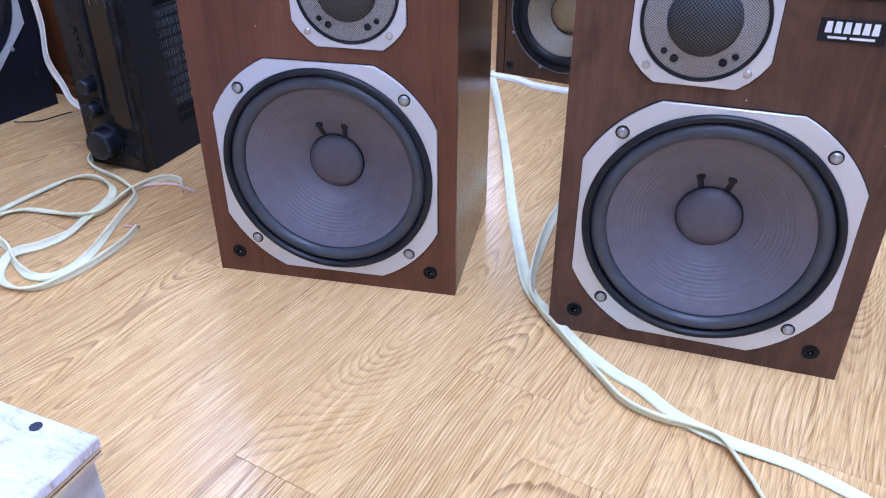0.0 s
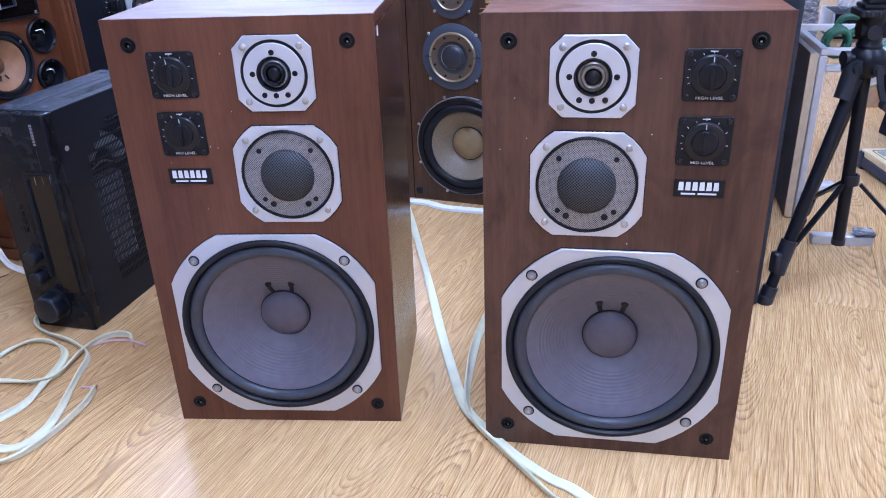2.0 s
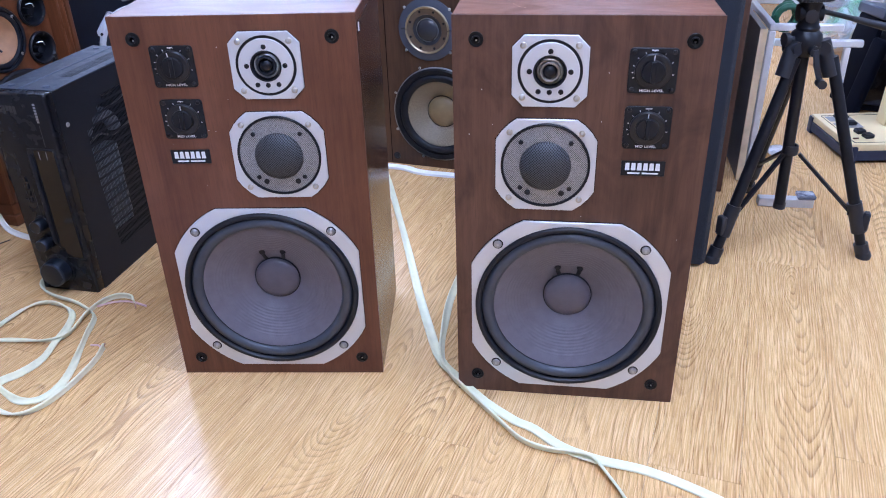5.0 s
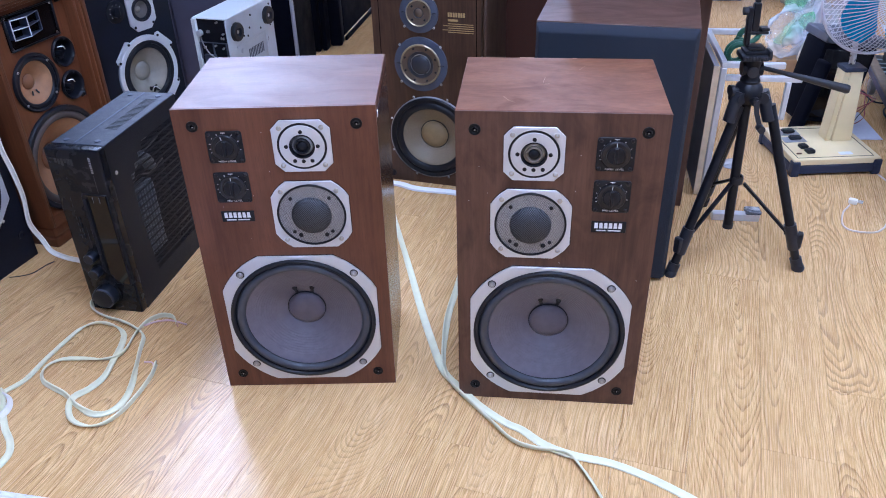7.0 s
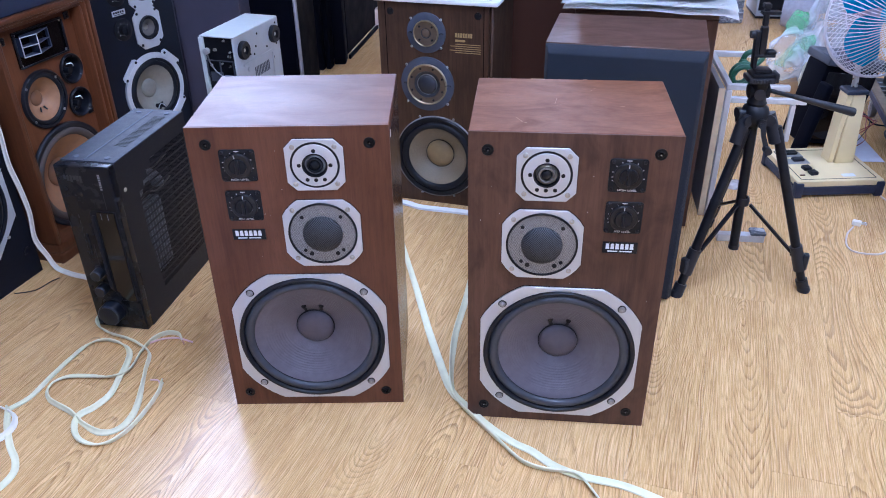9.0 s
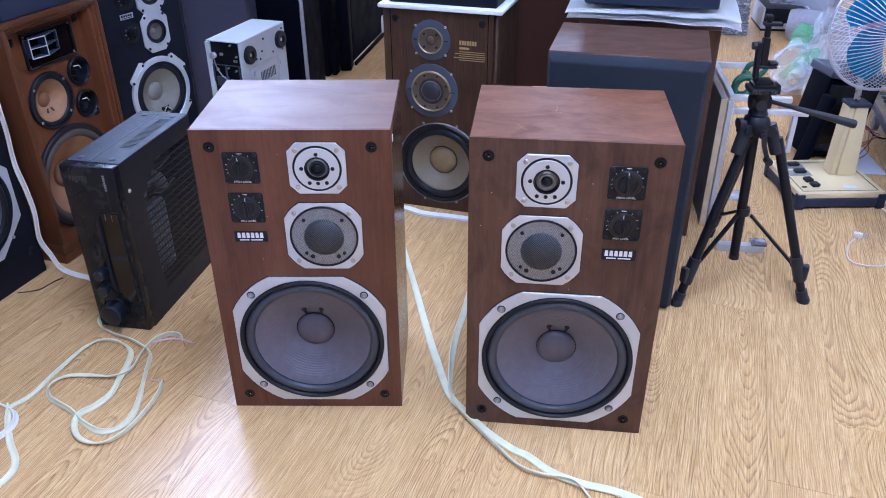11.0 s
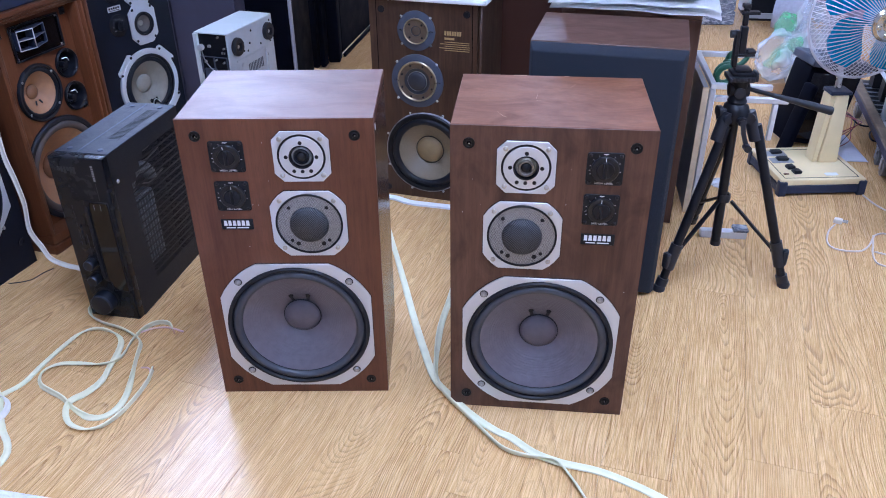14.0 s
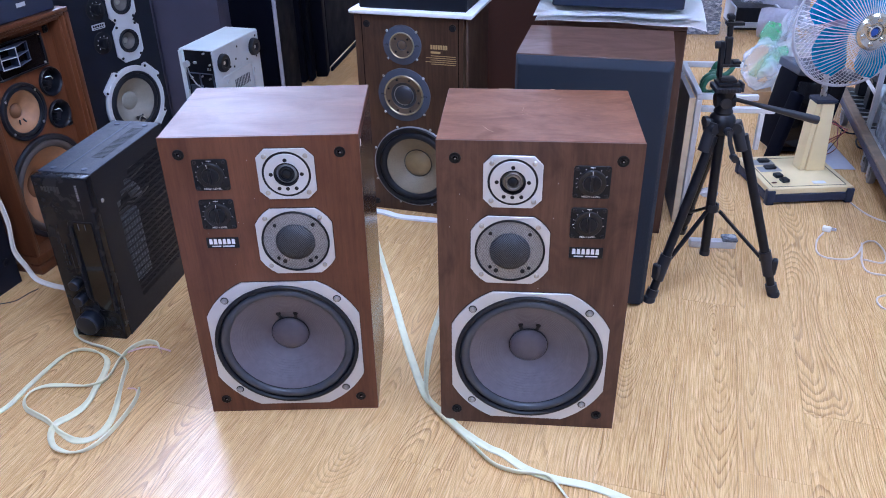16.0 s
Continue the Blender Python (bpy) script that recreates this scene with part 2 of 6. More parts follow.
MESH_BROWN = mesh_metal("brown_woven_grille", (0.090, 0.036, 0.024), (0.050, 0.020, 0.014), 0.004)


def grille_cloth():
    n = Nodes("navy_grille_cloth")
    at = n.coords((500, 500, 500))
    w = n.add("TexWave", bands_direction="X")
    v = n.add("TexWave", bands_direction="Z")
    for node in (w, v):
        n.put(node, "Vector", at)
        n.put(node, "Scale", 1.0)
    weave = n.math("MULTIPLY", w.outputs["Fac"], v.outputs["Fac"])
    n.bump(weave, 0.4, 0.0006)
    return n.set(Base_Color=n.ramp(weave, ((0.0, (0.005, 0.0085, 0.016)), (1.0, (0.016, 0.024, 0.040)))), Roughness=0.85)


GRILLE = grille_cloth()


def laminate():
    """Oak laminate: arched grain that differs from plank to plank; planks run along x."""
    n = Nodes("oak_laminate")
    rnd = n.add("ObjectInfo").outputs["Random"]
    pos = n.add("SeparateXYZ")
    n.put(pos, 0, n.add("TexCoord").outputs["Object"])
    x, y = pos.outputs[0], pos.outputs[1]
    r2 = n.math("FRACT", n.math("MULTIPLY", rnd, 37.31))
    r3 = n.math("FRACT", n.math("MULTIPLY", rnd, 91.7))
    # Where the heart of the arch lies across the plank and how it wanders.
    base = n.add("CombineXYZ")
    n.put(base, 0, n.math("MULTIPLY", x, 1.7))
    n.put(base, 1, n.math("MULTIPLY", rnd, 40.0))
    wander = n.math("SUBTRACT", n.noise(base.outputs[0], 1.6, 0), 0.5)
    yc = n.math("ADD", n.math("ADD", y, n.math("MULTIPLY", wander, 0.08)), n.math("MULTIPLY", n.math("SUBTRACT", r2, 0.5), 0.10))
    warp = n.add("CombineXYZ")
    n.put(warp, 0, n.math("MULTIPLY", x, 2.6))
    n.put(warp, 1, n.math("ADD", n.math("MULTIPLY", y, 15.0), n.math("MULTIPLY", rnd, 90.0)))
    wob = n.noise(warp.outputs[0], 1.0, 1, 0.4)
    flank = n.math("MULTIPLY", yc, n.span(r3, 0.0, 1.0, 140.0, 290.0))
    along = n.add("CombineXYZ")
    n.put(along, 0, n.math("MULTIPLY", x, 1.25))
    n.put(along, 1, n.math("MULTIPLY", r3, 60.0))
    deep = n.math("MULTIPLY", n.math("SUBTRACT", n.noise(along.outputs[0], 1.0, 1), n.span(r2, 0.0, 1.0, 0.40, 0.60)), 66.0)
    arch = n.math("SQRT", n.math("ADD", n.math("MULTIPLY", flank, flank), n.math("ADD", n.math("MULTIPLY", deep, deep), 0.8)))
    jag_at = n.add("CombineXYZ")
    n.put(jag_at, 0, n.math("MULTIPLY", x, 9.0))
    n.put(jag_at, 1, n.math("ADD", n.math("MULTIPLY", y, 70.0), n.math("MULTIPLY", rnd, 50.0)))
    jag = n.noise(jag_at.outputs[0], 1.0, 1, 0.5)
    field = n.math("ADD", arch, n.math("ADD", n.math("MULTIPLY", wob, 6.0), n.math("MULTIPLY", jag, 0.8)))
    ring = n.math("FRACT", field)
    fibre_at = n.add("CombineXYZ")
    n.put(fibre_at, 0, n.math("MULTIPLY", x, 11.0))
    n.put(fibre_at, 1, n.math("ADD", n.math("MULTIPLY", y, 420.0), n.math("MULTIPLY", rnd, 300.0)))
    fibre = n.noise(fibre_at.outputs[0], 1.0, 5, 0.7)
    pore_at = n.add("CombineXYZ")
    n.put(pore_at, 0, n.math("MULTIPLY", x, 30.0))
    n.put(pore_at, 1, n.math("ADD", n.math("MULTIPLY", y, 620.0), n.math("MULTIPLY", rnd, 700.0)))
    pore = n.span(n.noise(pore_at.outputs[0], 1.0, 1, 0.5), 0.54, 0.70, 0.0, 1.0)
    streak_at = n.add("CombineXYZ")
    n.put(streak_at, 0, n.math("MULTIPLY", x, 2.0))
    n.put(streak_at, 1, n.math("ADD", n.math("MULTIPLY", y, 55.0), n.math("MULTIPLY", rnd, 130.0)))
    streak = n.noise(streak_at.outputs[0], 1.0, 4, 0.6, 0.4)
    soft = n.noise(warp.outputs[0], 0.5, 2)
    each = n.add("TexWhiteNoise", noise_dimensions="1D")
    n.put(each, "W", n.math("ADD", n.math("FLOOR", field), n.math("MULTIPLY", r2, 500.0)))
    line = n.math("MULTIPLY", n.math("MULTIPLY", n.math("POWER", ring, 3.8), n.span(ring, 0.88, 1.0, 1.0, 0.0)), n.span(each.outputs["Value"], 0.0, 1.0, 0.25, 1.35))
    band = n.math("MULTIPLY", line, n.span(n.math("ADD", n.math("MULTIPLY", fibre, 0.8), n.math("ADD", streak, n.math("MULTIPLY", soft, 0.8))), 0.95, 1.55, 0.28, 1.1))
    tone = n.math("ADD", n.math("ADD", n.math("ADD", n.math("MULTIPLY", n.math("MULTIPLY", band, n.span(r2, 0.0, 1.0, 0.75, 1.5)), 0.95), n.math("MULTIPLY", pore, 0.20)), n.math("MULTIPLY", fibre, 0.70)), n.math("ADD", n.math("MULTIPLY", streak, 0.36), n.math("MULTIPLY", soft, 0.10)))
    colour = n.ramp(tone, ((0.34, (0.84, 0.556, 0.270)), (0.48, (0.76, 0.470, 0.208)), (0.65, (0.58, 0.335, 0.133)), (1.0, (0.30, 0.152, 0.055))))
    colour = n.mix(n.math("MULTIPLY", rnd, 0.30), colour, (0.76, 0.47, 0.21))
    colour = n.mix(n.math("MULTIPLY", r3, 0.09), colour, (0.48, 0.275, 0.110))
    colour = n.mix(n.span(streak, 0.42, 0.72, 0.0, 0.34), colour, (0.66, 0.365, 0.140))
    colour = n.mix(n.span(fibre, 0.54, 0.32, 0.0, 0.42), colour, (0.92, 0.68, 0.41))
    # A few knots.
    knot_at = n.add("CombineXYZ")
    n.put(knot_at, 0, n.math("ADD", n.math("MULTIPLY", x, 2.2), n.math("MULTIPLY", rnd, 70.0)))
    n.put(knot_at, 1, n.math("MULTIPLY", y, 7.0))
    vor = n.add("TexVoronoi")
    n.put(vor, "Vector", knot_at.outputs[0])
    n.put(vor, "Scale", 1.0)
    colour = n.mix(n.span(vor.outputs["Distance"], 0.02, 0.10, 0.55, 0.0), colour, (0.16, 0.075, 0.03))
    n.bump(n.math("ADD", fibre, n.math("MULTIPLY", band, -0.4)), 0.10, 0.0005)
    return n.set(Base_Color=colour, Roughness=n.span(soft, 0.3, 0.7, 0.18, 0.27), Specular_IOR_Level=0.24)


LAMINATE = laminate()


# ---- shapes ----
def solid(bm, bevel=0.0, seg=1):
    bmesh.ops.recalc_face_normals(bm, faces=bm.faces)
    if bevel:
        sharp = [e for e in bm.edges if len(e.link_faces) == 2 and e.calc_face_angle(0) > 0.6]
        bmesh.ops.bevel(bm, geom=sharp, offset=bevel, segments=seg, affect="EDGES", profile=0.5)
    return bm


def box(x0, x1, y0, y1, z0, z1, bevel=0.0015, seg=1):
    bm = bmesh.new()
    m = Matrix.Translation(((x0 + x1) / 2, (y0 + y1) / 2, (z0 + z1) / 2)) @ Matrix.Diagonal((abs(x1 - x0), abs(y1 - y0), abs(z1 - z0), 1))
    bmesh.ops.create_cube(bm, size=1, matrix=m)
    return solid(bm, bevel, seg)


def prism(outline, y0, y1, bevel=0.001, seg=1):
    """An outline in x and z, drawn out along y."""
    bm = bmesh.new()
    front = [bm.verts.new((x, y0, z)) for x, z in outline]
    rear = [bm.verts.new((x, y1, z)) for x, z in outline]
    bm.faces.new(front)
    bm.faces.new(rear[::-1])
    for a in range(len(outline)):
        b = (a + 1) % len(outline)
        bm.faces.new((front[b], front[a], rear[a], rear[b]))
    return solid(bm, bevel, seg)


def lathe(profile, cx=0.0, cz=0.0, seg=48, closed=False):
    """A profile of radius and y, turned about the y axis through (cx, cz)."""
    bm = bmesh.new()
    rings = []
    for r, y in profile:
        if r < 1e-6:
            rings.append([bm.verts.new((cx, y, cz))])
        else:
            rings.append([bm.verts.new((cx + r * math.cos(2 * math.pi * k / seg), y, cz + r * math.sin(2 * math.pi * k / seg))) for k in range(seg)])
    pairs = list(zip(rings, rings[1:])) + ([(rings[-1], rings[0])] if closed else [])
    for a, b in pairs:
        for k in range(seg):
            j = (k + 1) % seg
            if len(a) == 1 and len(b) > 1:
                bm.faces.new((a[0], b[k], b[j]))
            elif len(b) == 1 and len(a) > 1:
                bm.faces.new((a[k], b[0], a[j]))
            elif len(a) > 1:
                bm.faces.new((a[k], b[k], b[j], a[j]))
    bmesh.ops.recalc_face_normals(bm, faces=bm.faces)
    return bm


def octagon(cx, cz, w, h, cut):
    a, b = w / 2, h / 2
    return [(cx - a + cut, cz - b), (cx + a - cut, cz - b), (cx + a, cz - b + cut), (cx + a, cz + b - cut), (cx + a - cut, cz + b), (cx - a + cut, cz + b), (cx - a, cz + b - cut), (cx - a, cz - b + cut)]


def rounded(cx, cz, w, h, r, steps=4):
    out = []
    for sx, sz, a0 in ((1, 1, 0), (-1, 1, 90), (-1, -1, 180), (1, -1, 270)):
        for k in range(steps + 1):
            a = radians(a0 + 90 * k / steps)
            out.append((cx + sx * (w / 2 - r) + r * math.cos(a), cz + sz * (h / 2 - r) + r * math.sin(a)))
    return out


def holed(outline, cx, cz, hole, y0, y1, seg=64, bevel=0.0012):
    """A plate with a round hole: outline in x and z, from y0 (front) to y1."""
    angles = [2 * math.pi * k / seg for k in range(seg)] + [math.atan2(z - cz, x - cx) % (2 * math.pi) for x, z in outline]
    angles = sorted(set(round(a, 5) for a in angles))
    outer = []
    for a in angles:
        d, best = (math.cos(a), math.sin(a)), 1e9
        for (x1, z1), (x2, z2) in zip(outline, outline[1:] + outline[:1]):
            ex, ez = x2 - x1, z2 - z1
            det = d[0] * -ez + ex * d[1]
            if abs(det) < 1e-12:
                continue
            t = ((x1 - cx) * -ez + ex * (z1 - cz)) / det
            u = (d[0] * (z1 - cz) - d[1] * (x1 - cx)) / det
            if t > 0 and -1e-5 <= u <= 1 + 1e-5:
                best = min(best, t)
        outer.append((cx + d[0] * best, cz + d[1] * best, d))
    bm = bmesh.new()
    loops = []
    for r_in, y, shrink in ((False, y1, 0), (False, y0 + bevel, 0), (False, y0, bevel), (True, y0, -bevel), (True, y0 + bevel, 0), (True, y1, 0)):
        ring = []
        for x, z, d in outer:
            if r_in:
                ring.append(bm.verts.new((cx + d[0] * (hole - shrink), y, cz + d[1] * (hole - shrink))))
            else:
                ring.append(bm.verts.new((x - d[0] * shrink, y, z - d[1] * shrink)))
        loops.append(ring)
    for a, b in zip(loops, loops[1:] + loops[:1]):
        for k in range(len(outer)):
            j = (k + 1) % len(outer)
            bm.faces.new((a[k], a[j], b[j], b[k]))
    bmesh.ops.recalc_face_normals(bm, faces=bm.faces)
    return bm


def clipped(cx, cz, w, h, r, steps=8):
    """A rectangle whose corners are cut by a circle."""
    a, b = w / 2, h / 2
    lo, hi = math.asin(min(1, math.sqrt(r * r - a * a) / r)), math.acos(min(1, math.sqrt(r * r - b * b) / r))
    out = []
    for q in range(4):
        for k in range(steps + 1):
            t = lo + (hi - lo) * k / steps
            x, z = r * math.cos(t), r * math.sin(t)
            x, z = ((x, z), (-x, z), (-x, -z), (x, -z))[q]
            out.append((k if q % 2 == 0 else steps - k, cx + x, cz + z, q))
    out = sorted(out, key=lambda e: (e[3], e[0]))
    return [(x, z) for _, x, z, _ in out]


def pierced(x0, x1, z0, z1, y0, y1, holes, lip=0.016, cap=False):
    """An upright board from y0 (front) to y1 with round holes (x, z, r) in its front, as one piece; cap closes its back."""
    bm = bmesh.new()
    loops = [[bm.verts.new((x, y0, z)) for x, z in ((x0, z0), (x1, z0), (x1, z1), (x0, z1))]]
    for x, z, r in holes:
        loops.append([bm.verts.new((x + r * math.cos(2 * math.pi * k / 56), y0, z + r * math.sin(2 * math.pi * k / 56))) for k in range(56)])
    edges = [bm.edges.new((loop[k], loop[(k + 1) % len(loop)])) for loop in loops for k in range(len(loop))]
    bmesh.ops.triangle_fill(bm, use_beauty=True, edges=edges)
    for n, loop in enumerate(loops):
        deep = y1 if n == 0 else min(y1, y0 + lip)
        rear = [bm.verts.new((v.co.x, deep, v.co.z)) for v in loop]
        for k in range(len(loop)):
            j = (k + 1) % len(loop)
            bm.faces.new((loop[k], loop[j], rear[j], rear[k]))
        if n == 0 and cap:
            bm.faces.new(rear)
    bmesh.ops.recalc_face_normals(bm, faces=bm.faces)
    return bm


def shell(w, d, h, holes):
    """A closed cabinet whose front has round holes."""
    return pierced(0, w, 0, h, 0.0, d, holes, cap=True)


def smooth_path(points, step=0.012):
    """A smooth line (Catmull-Rom) through the points, at even steps."""
    pts = [Vector(p) for p in points]
    pts = [2 * pts[0] - pts[1]] + pts + [2 * pts[-1] - pts[-2]]
    out = []
    for a, b, c, d in zip(pts, pts[1:], pts[2:], pts[3:]):
        count = max(2, int((c - b).length / step))
        for k in range(count):
            t = k / count
            out.append(0.5 * ((2 * b) + (c - a) * t + (2 * a - 5 * b + 4 * c - d) * t * t + (3 * b - a - 3 * c + d) * t ** 3))
    return out + [pts[-2]]


def sweep(points, section, twist=None, up=(0, 0, 1)):
    """A section (side, up offsets) carried along a line; twist in degrees by share of the length."""
    bm = bmesh.new()
    rings, up = [], Vector(up)
    for k, p in enumerate(points):
        ahead = (points[min(k + 1, len(points) - 1)] - points[max(k - 1, 0)]).normalized()
        side = ahead.cross(up)
        side = side.normalized() if side.length > 1e-3 else Vector((1, 0, 0))
        above = side.cross(ahead)
        a = radians(twist(k / max(1, len(points) - 1))) if twist else 0.0
        s, n = side * math.cos(a) + above * math.sin(a), above * math.cos(a) - side * math.sin(a)
        rings.append([bm.verts.new(p + s * u + n * v) for u, v in section])
    for a, b in zip(rings, rings[1:]):
        for k in range(len(section)):
            j = (k + 1) % len(section)
            bm.faces.new((a[k], a[j], b[j], b[k]))
    bm.faces.new(rings[0][::-1])
    bm.faces.new(rings[-1])
    bmesh.ops.recalc_face_normals(bm, faces=bm.faces)
    return bm


def circle(r, seg=10):
    return [(r * math.cos(2 * math.pi * k / seg), r * math.sin(2 * math.pi * k / seg)) for k in range(seg)]


def tube(points, r, seg=10, up=(0, 0, 1)):
    return sweep([Vector(p) for p in points], circle(r, seg), up=up)


def rod(a, b, r, seg=14):
    a, b = Vector(a), Vector(b)
    up = (0, 0, 1) if abs((b - a).normalized().z) < 0.9 else (0, 1, 0)
    return tube((a, b), r, seg, up)


def ring_rod(cx, cy, cz, radius, r, seg=64, wire=8):
    """A wire hoop in the plane of x and z."""
    return lathe([(radius + r * math.cos(2 * math.pi * k / wire), cy + r * math.sin(2 * math.pi * k / wire)) for k in range(wire)], cx, cz, seg, True)


def joined(*shapes):
    out = bmesh.new()
    for bm in shapes:
        me = bpy.data.meshes.new("joined")
        bm.to_mesh(me)
        out.from_mesh(me)
        bpy.data.meshes.remove(me)
        bm.free()
    return out


def moved(bm, m):
    bmesh.ops.transform(bm, matrix=m, verts=bm.verts)
    return bm


def finish(name, bm, material, angle=38):
    me = bpy.data.meshes.new(name)
    bm.to_mesh(me)
    bm.free()
    me.shade_smooth()
    me.set_sharp_from_angle(angle=radians(angle))
    me.materials.append(material)
    return me


def thing(name, m, label, category, group=""):
    ob = new(name)
    ob.empty_display_size = 0.05
    ob.matrix_basis = m
    return tagged(ob, label, category, group)


def part(name, bm, material, parent, label="", m=None):
    """Links a bmesh (or a finished mesh) as one part under a thing or a part."""
    ob = new(name, bm if isinstance(bm, bpy.types.Mesh) else finish(name, bm, material))
    ob.parent = parent
    if m is not None:
        ob.matrix_basis = m
    return tagged(ob, label)


def single(name, bm, material, label, category, m=None, kind="", group=""):
    ob = new(name, finish(name, bm, material))
    if m is not None:
        ob.matrix_basis = m
    return tagged(ob, label, category, group, kind)


def lettering(text, size, material, parent, x, y, z, name="lettering"):
    curve = bpy.data.curves.new("text", "FONT")
    curve.body, curve.size, curve.align_x, curve.align_y, curve.extrude = text, size, "CENTER", "CENTER", 0.00015
    curve.offset = 0.00006
    temp = new("text", curve)
    bpy.context.view_layer.update()
    me = bpy.data.meshes.new_from_object(temp.evaluated_get(bpy.context.evaluated_depsgraph_get()))
    bpy.data.objects.remove(temp)
    me.materials.clear()
    me.materials.append(material)
    return part(name, me, material, parent, "", pose(x, y, z, 90, 0, 0) @ Matrix.Diagonal((1.22, 1, 1, 1)))


def screw_mesh(name, r, material, round_head=False):
    """A round screw head with a cross slot, facing -y."""
    bm = lathe([(r, 0.0), (r, -r * 0.35), (r * 0.75, -r * 0.62), (r * 0.3, -r * 0.7), (0, -r * 0.7)], seg=18)
    slots = joined(box(-r * 0.5, r * 0.5, -r * 0.74, -r * 0.5, -r * 0.1, r * 0.1, 0), box(-r * 0.1, r * 0.1, -r * 0.745, -r * 0.5, -r * 0.5, r * 0.5, 0))
    if round_head:
        slots.free()
        slots = lathe([(r * 0.34, -r * 0.66), (r * 0.30, -r * 0.72), (0, -r * 0.70)], seg=10)
    me = finish(name, bm, material)
    dark = finish("slot", slots, SOCKET_GREY if round_head else BLACK)
    return me, dark


def screw(meshes, parent, x, y, z, turn=0.0, name="screw"):
    head = part(name, meshes[0], None, parent, "", pose(x, y, z, 0, turn, 0))
    part("slot", meshes[1], None, head)
    return head


# ---- setting ----
X0, X1, Y0, Y1 = -2.9, 4.1, -4.2, 8.2


def wall(name, x0, x1, y0, y1):
    single(name, box(x0, x1, y0, y1, 0, CEIL, 0), WALL, "plain white painted wall of the workshop", "wall", kind="structure")


wall("wall_north", X0 - 0.15, X1 + 0.15, Y1, Y1 + 0.15)
wall("wall_south", X0 - 0.15, X1 + 0.15, Y0 - 0.15, Y0)
wall("wall_west", X0 - 0.15, X0, Y0, Y1)
wall("wall_east", X1, X1 + 0.15, Y0, Y1)
single("ceiling", box(X0 - 0.15, X1 + 0.15, Y0 - 0.15, Y1 + 0.15, CEIL, CEIL + 0.12, 0), WALL, "plain white ceiling of the workshop", "ceiling", kind="structure")


def ceiling_light(x, y):
    lamp = thing("ceiling_light", pose(x, y, CEIL), "long white ceiling light with a glowing diffuser", "lamp", "ceiling lights")
    part("frame", joined(box(-0.32, -0.29, -0.75, 0.75, -0.07, 0), box(0.29, 0.32, -0.75, 0.75, -0.07, 0), box(-0.29, 0.29, -0.75, -0.72, -0.07, 0), box(-0.29, 0.29, 0.72, 0.75, -0.07, 0)), WHITE, lamp)
    part("diffuser", box(-0.288, 0.288, -0.718, 0.718, -0.06, -0.045, 0), PANEL, lamp, "glowing white diffuser")
    return lamp


first = ceiling_light(-1.05, 2.3)
for x, y in ((-0.70, 4.2), (-1.40, 4.2), (-0.70, 5.9), (-1.40, 5.9), (0.65, -0.55), (0.65, -2.5), (3.0, -0.4), (1.7, 6.0)):
    copy_thing(first, pose(x, y, CEIL))


# ---- the two loudspeakers in front ----
W, D, H = 0.35, 0.272, 0.62
SCRATCH = plain("bared_wood", (0.42, 0.27, 0.18), 0.6)
BRASS_DARK = plain("dull_grey_brass", (0.25, 0.22, 0.19), 0.4, 0.6)
# Near-black for the dark of holes, grooves and the shadow gaps round frames.
SLOT_BLACK = plain("black_hole", (0.0015, 0.0015, 0.002), 0.8, shine=0.05)
SOCKET_DARK = plain("black_socket", (0.004, 0.004, 0.005), 0.35, shine=0.25)
SOCKET_GREY = plain("grey_metal_ring", (0.38, 0.39, 0.41), 0.35, 0.5)
PEARL = plain("pale_nickel_head", (0.44, 0.41, 0.36), 0.32, 0.55, vary=0.06)
HEAD = screw_mesh("screw", 0.0060, SCREW_GREY, True)
HEAD_SMALL = screw_mesh("screw", 0.0045, PEARL, True)
HEAD_DARK = screw_mesh("screw", 0.0032, SOCKET)
HEAD_DARK_WIDE = screw_mesh("screw", 0.0044, BLACK)
HEAD_MIDDLE = screw_mesh("screw", 0.0036, STEEL)


def arc(cx, cz, r0, r1, degrees, w):
    """A small upright bar from r0 to r1, at degrees clockwise from the top."""
    a = radians(degrees)
    d, s = (math.sin(a), math.cos(a)), (math.cos(a), -math.sin(a))
    return [(cx + d[0] * r + s[0] * k * w / 2, cz + d[1] * r + s[1] * k * w / 2) for r, k in ((r0, -1), (r0, 1), (r1, 1), (r1, -1))]


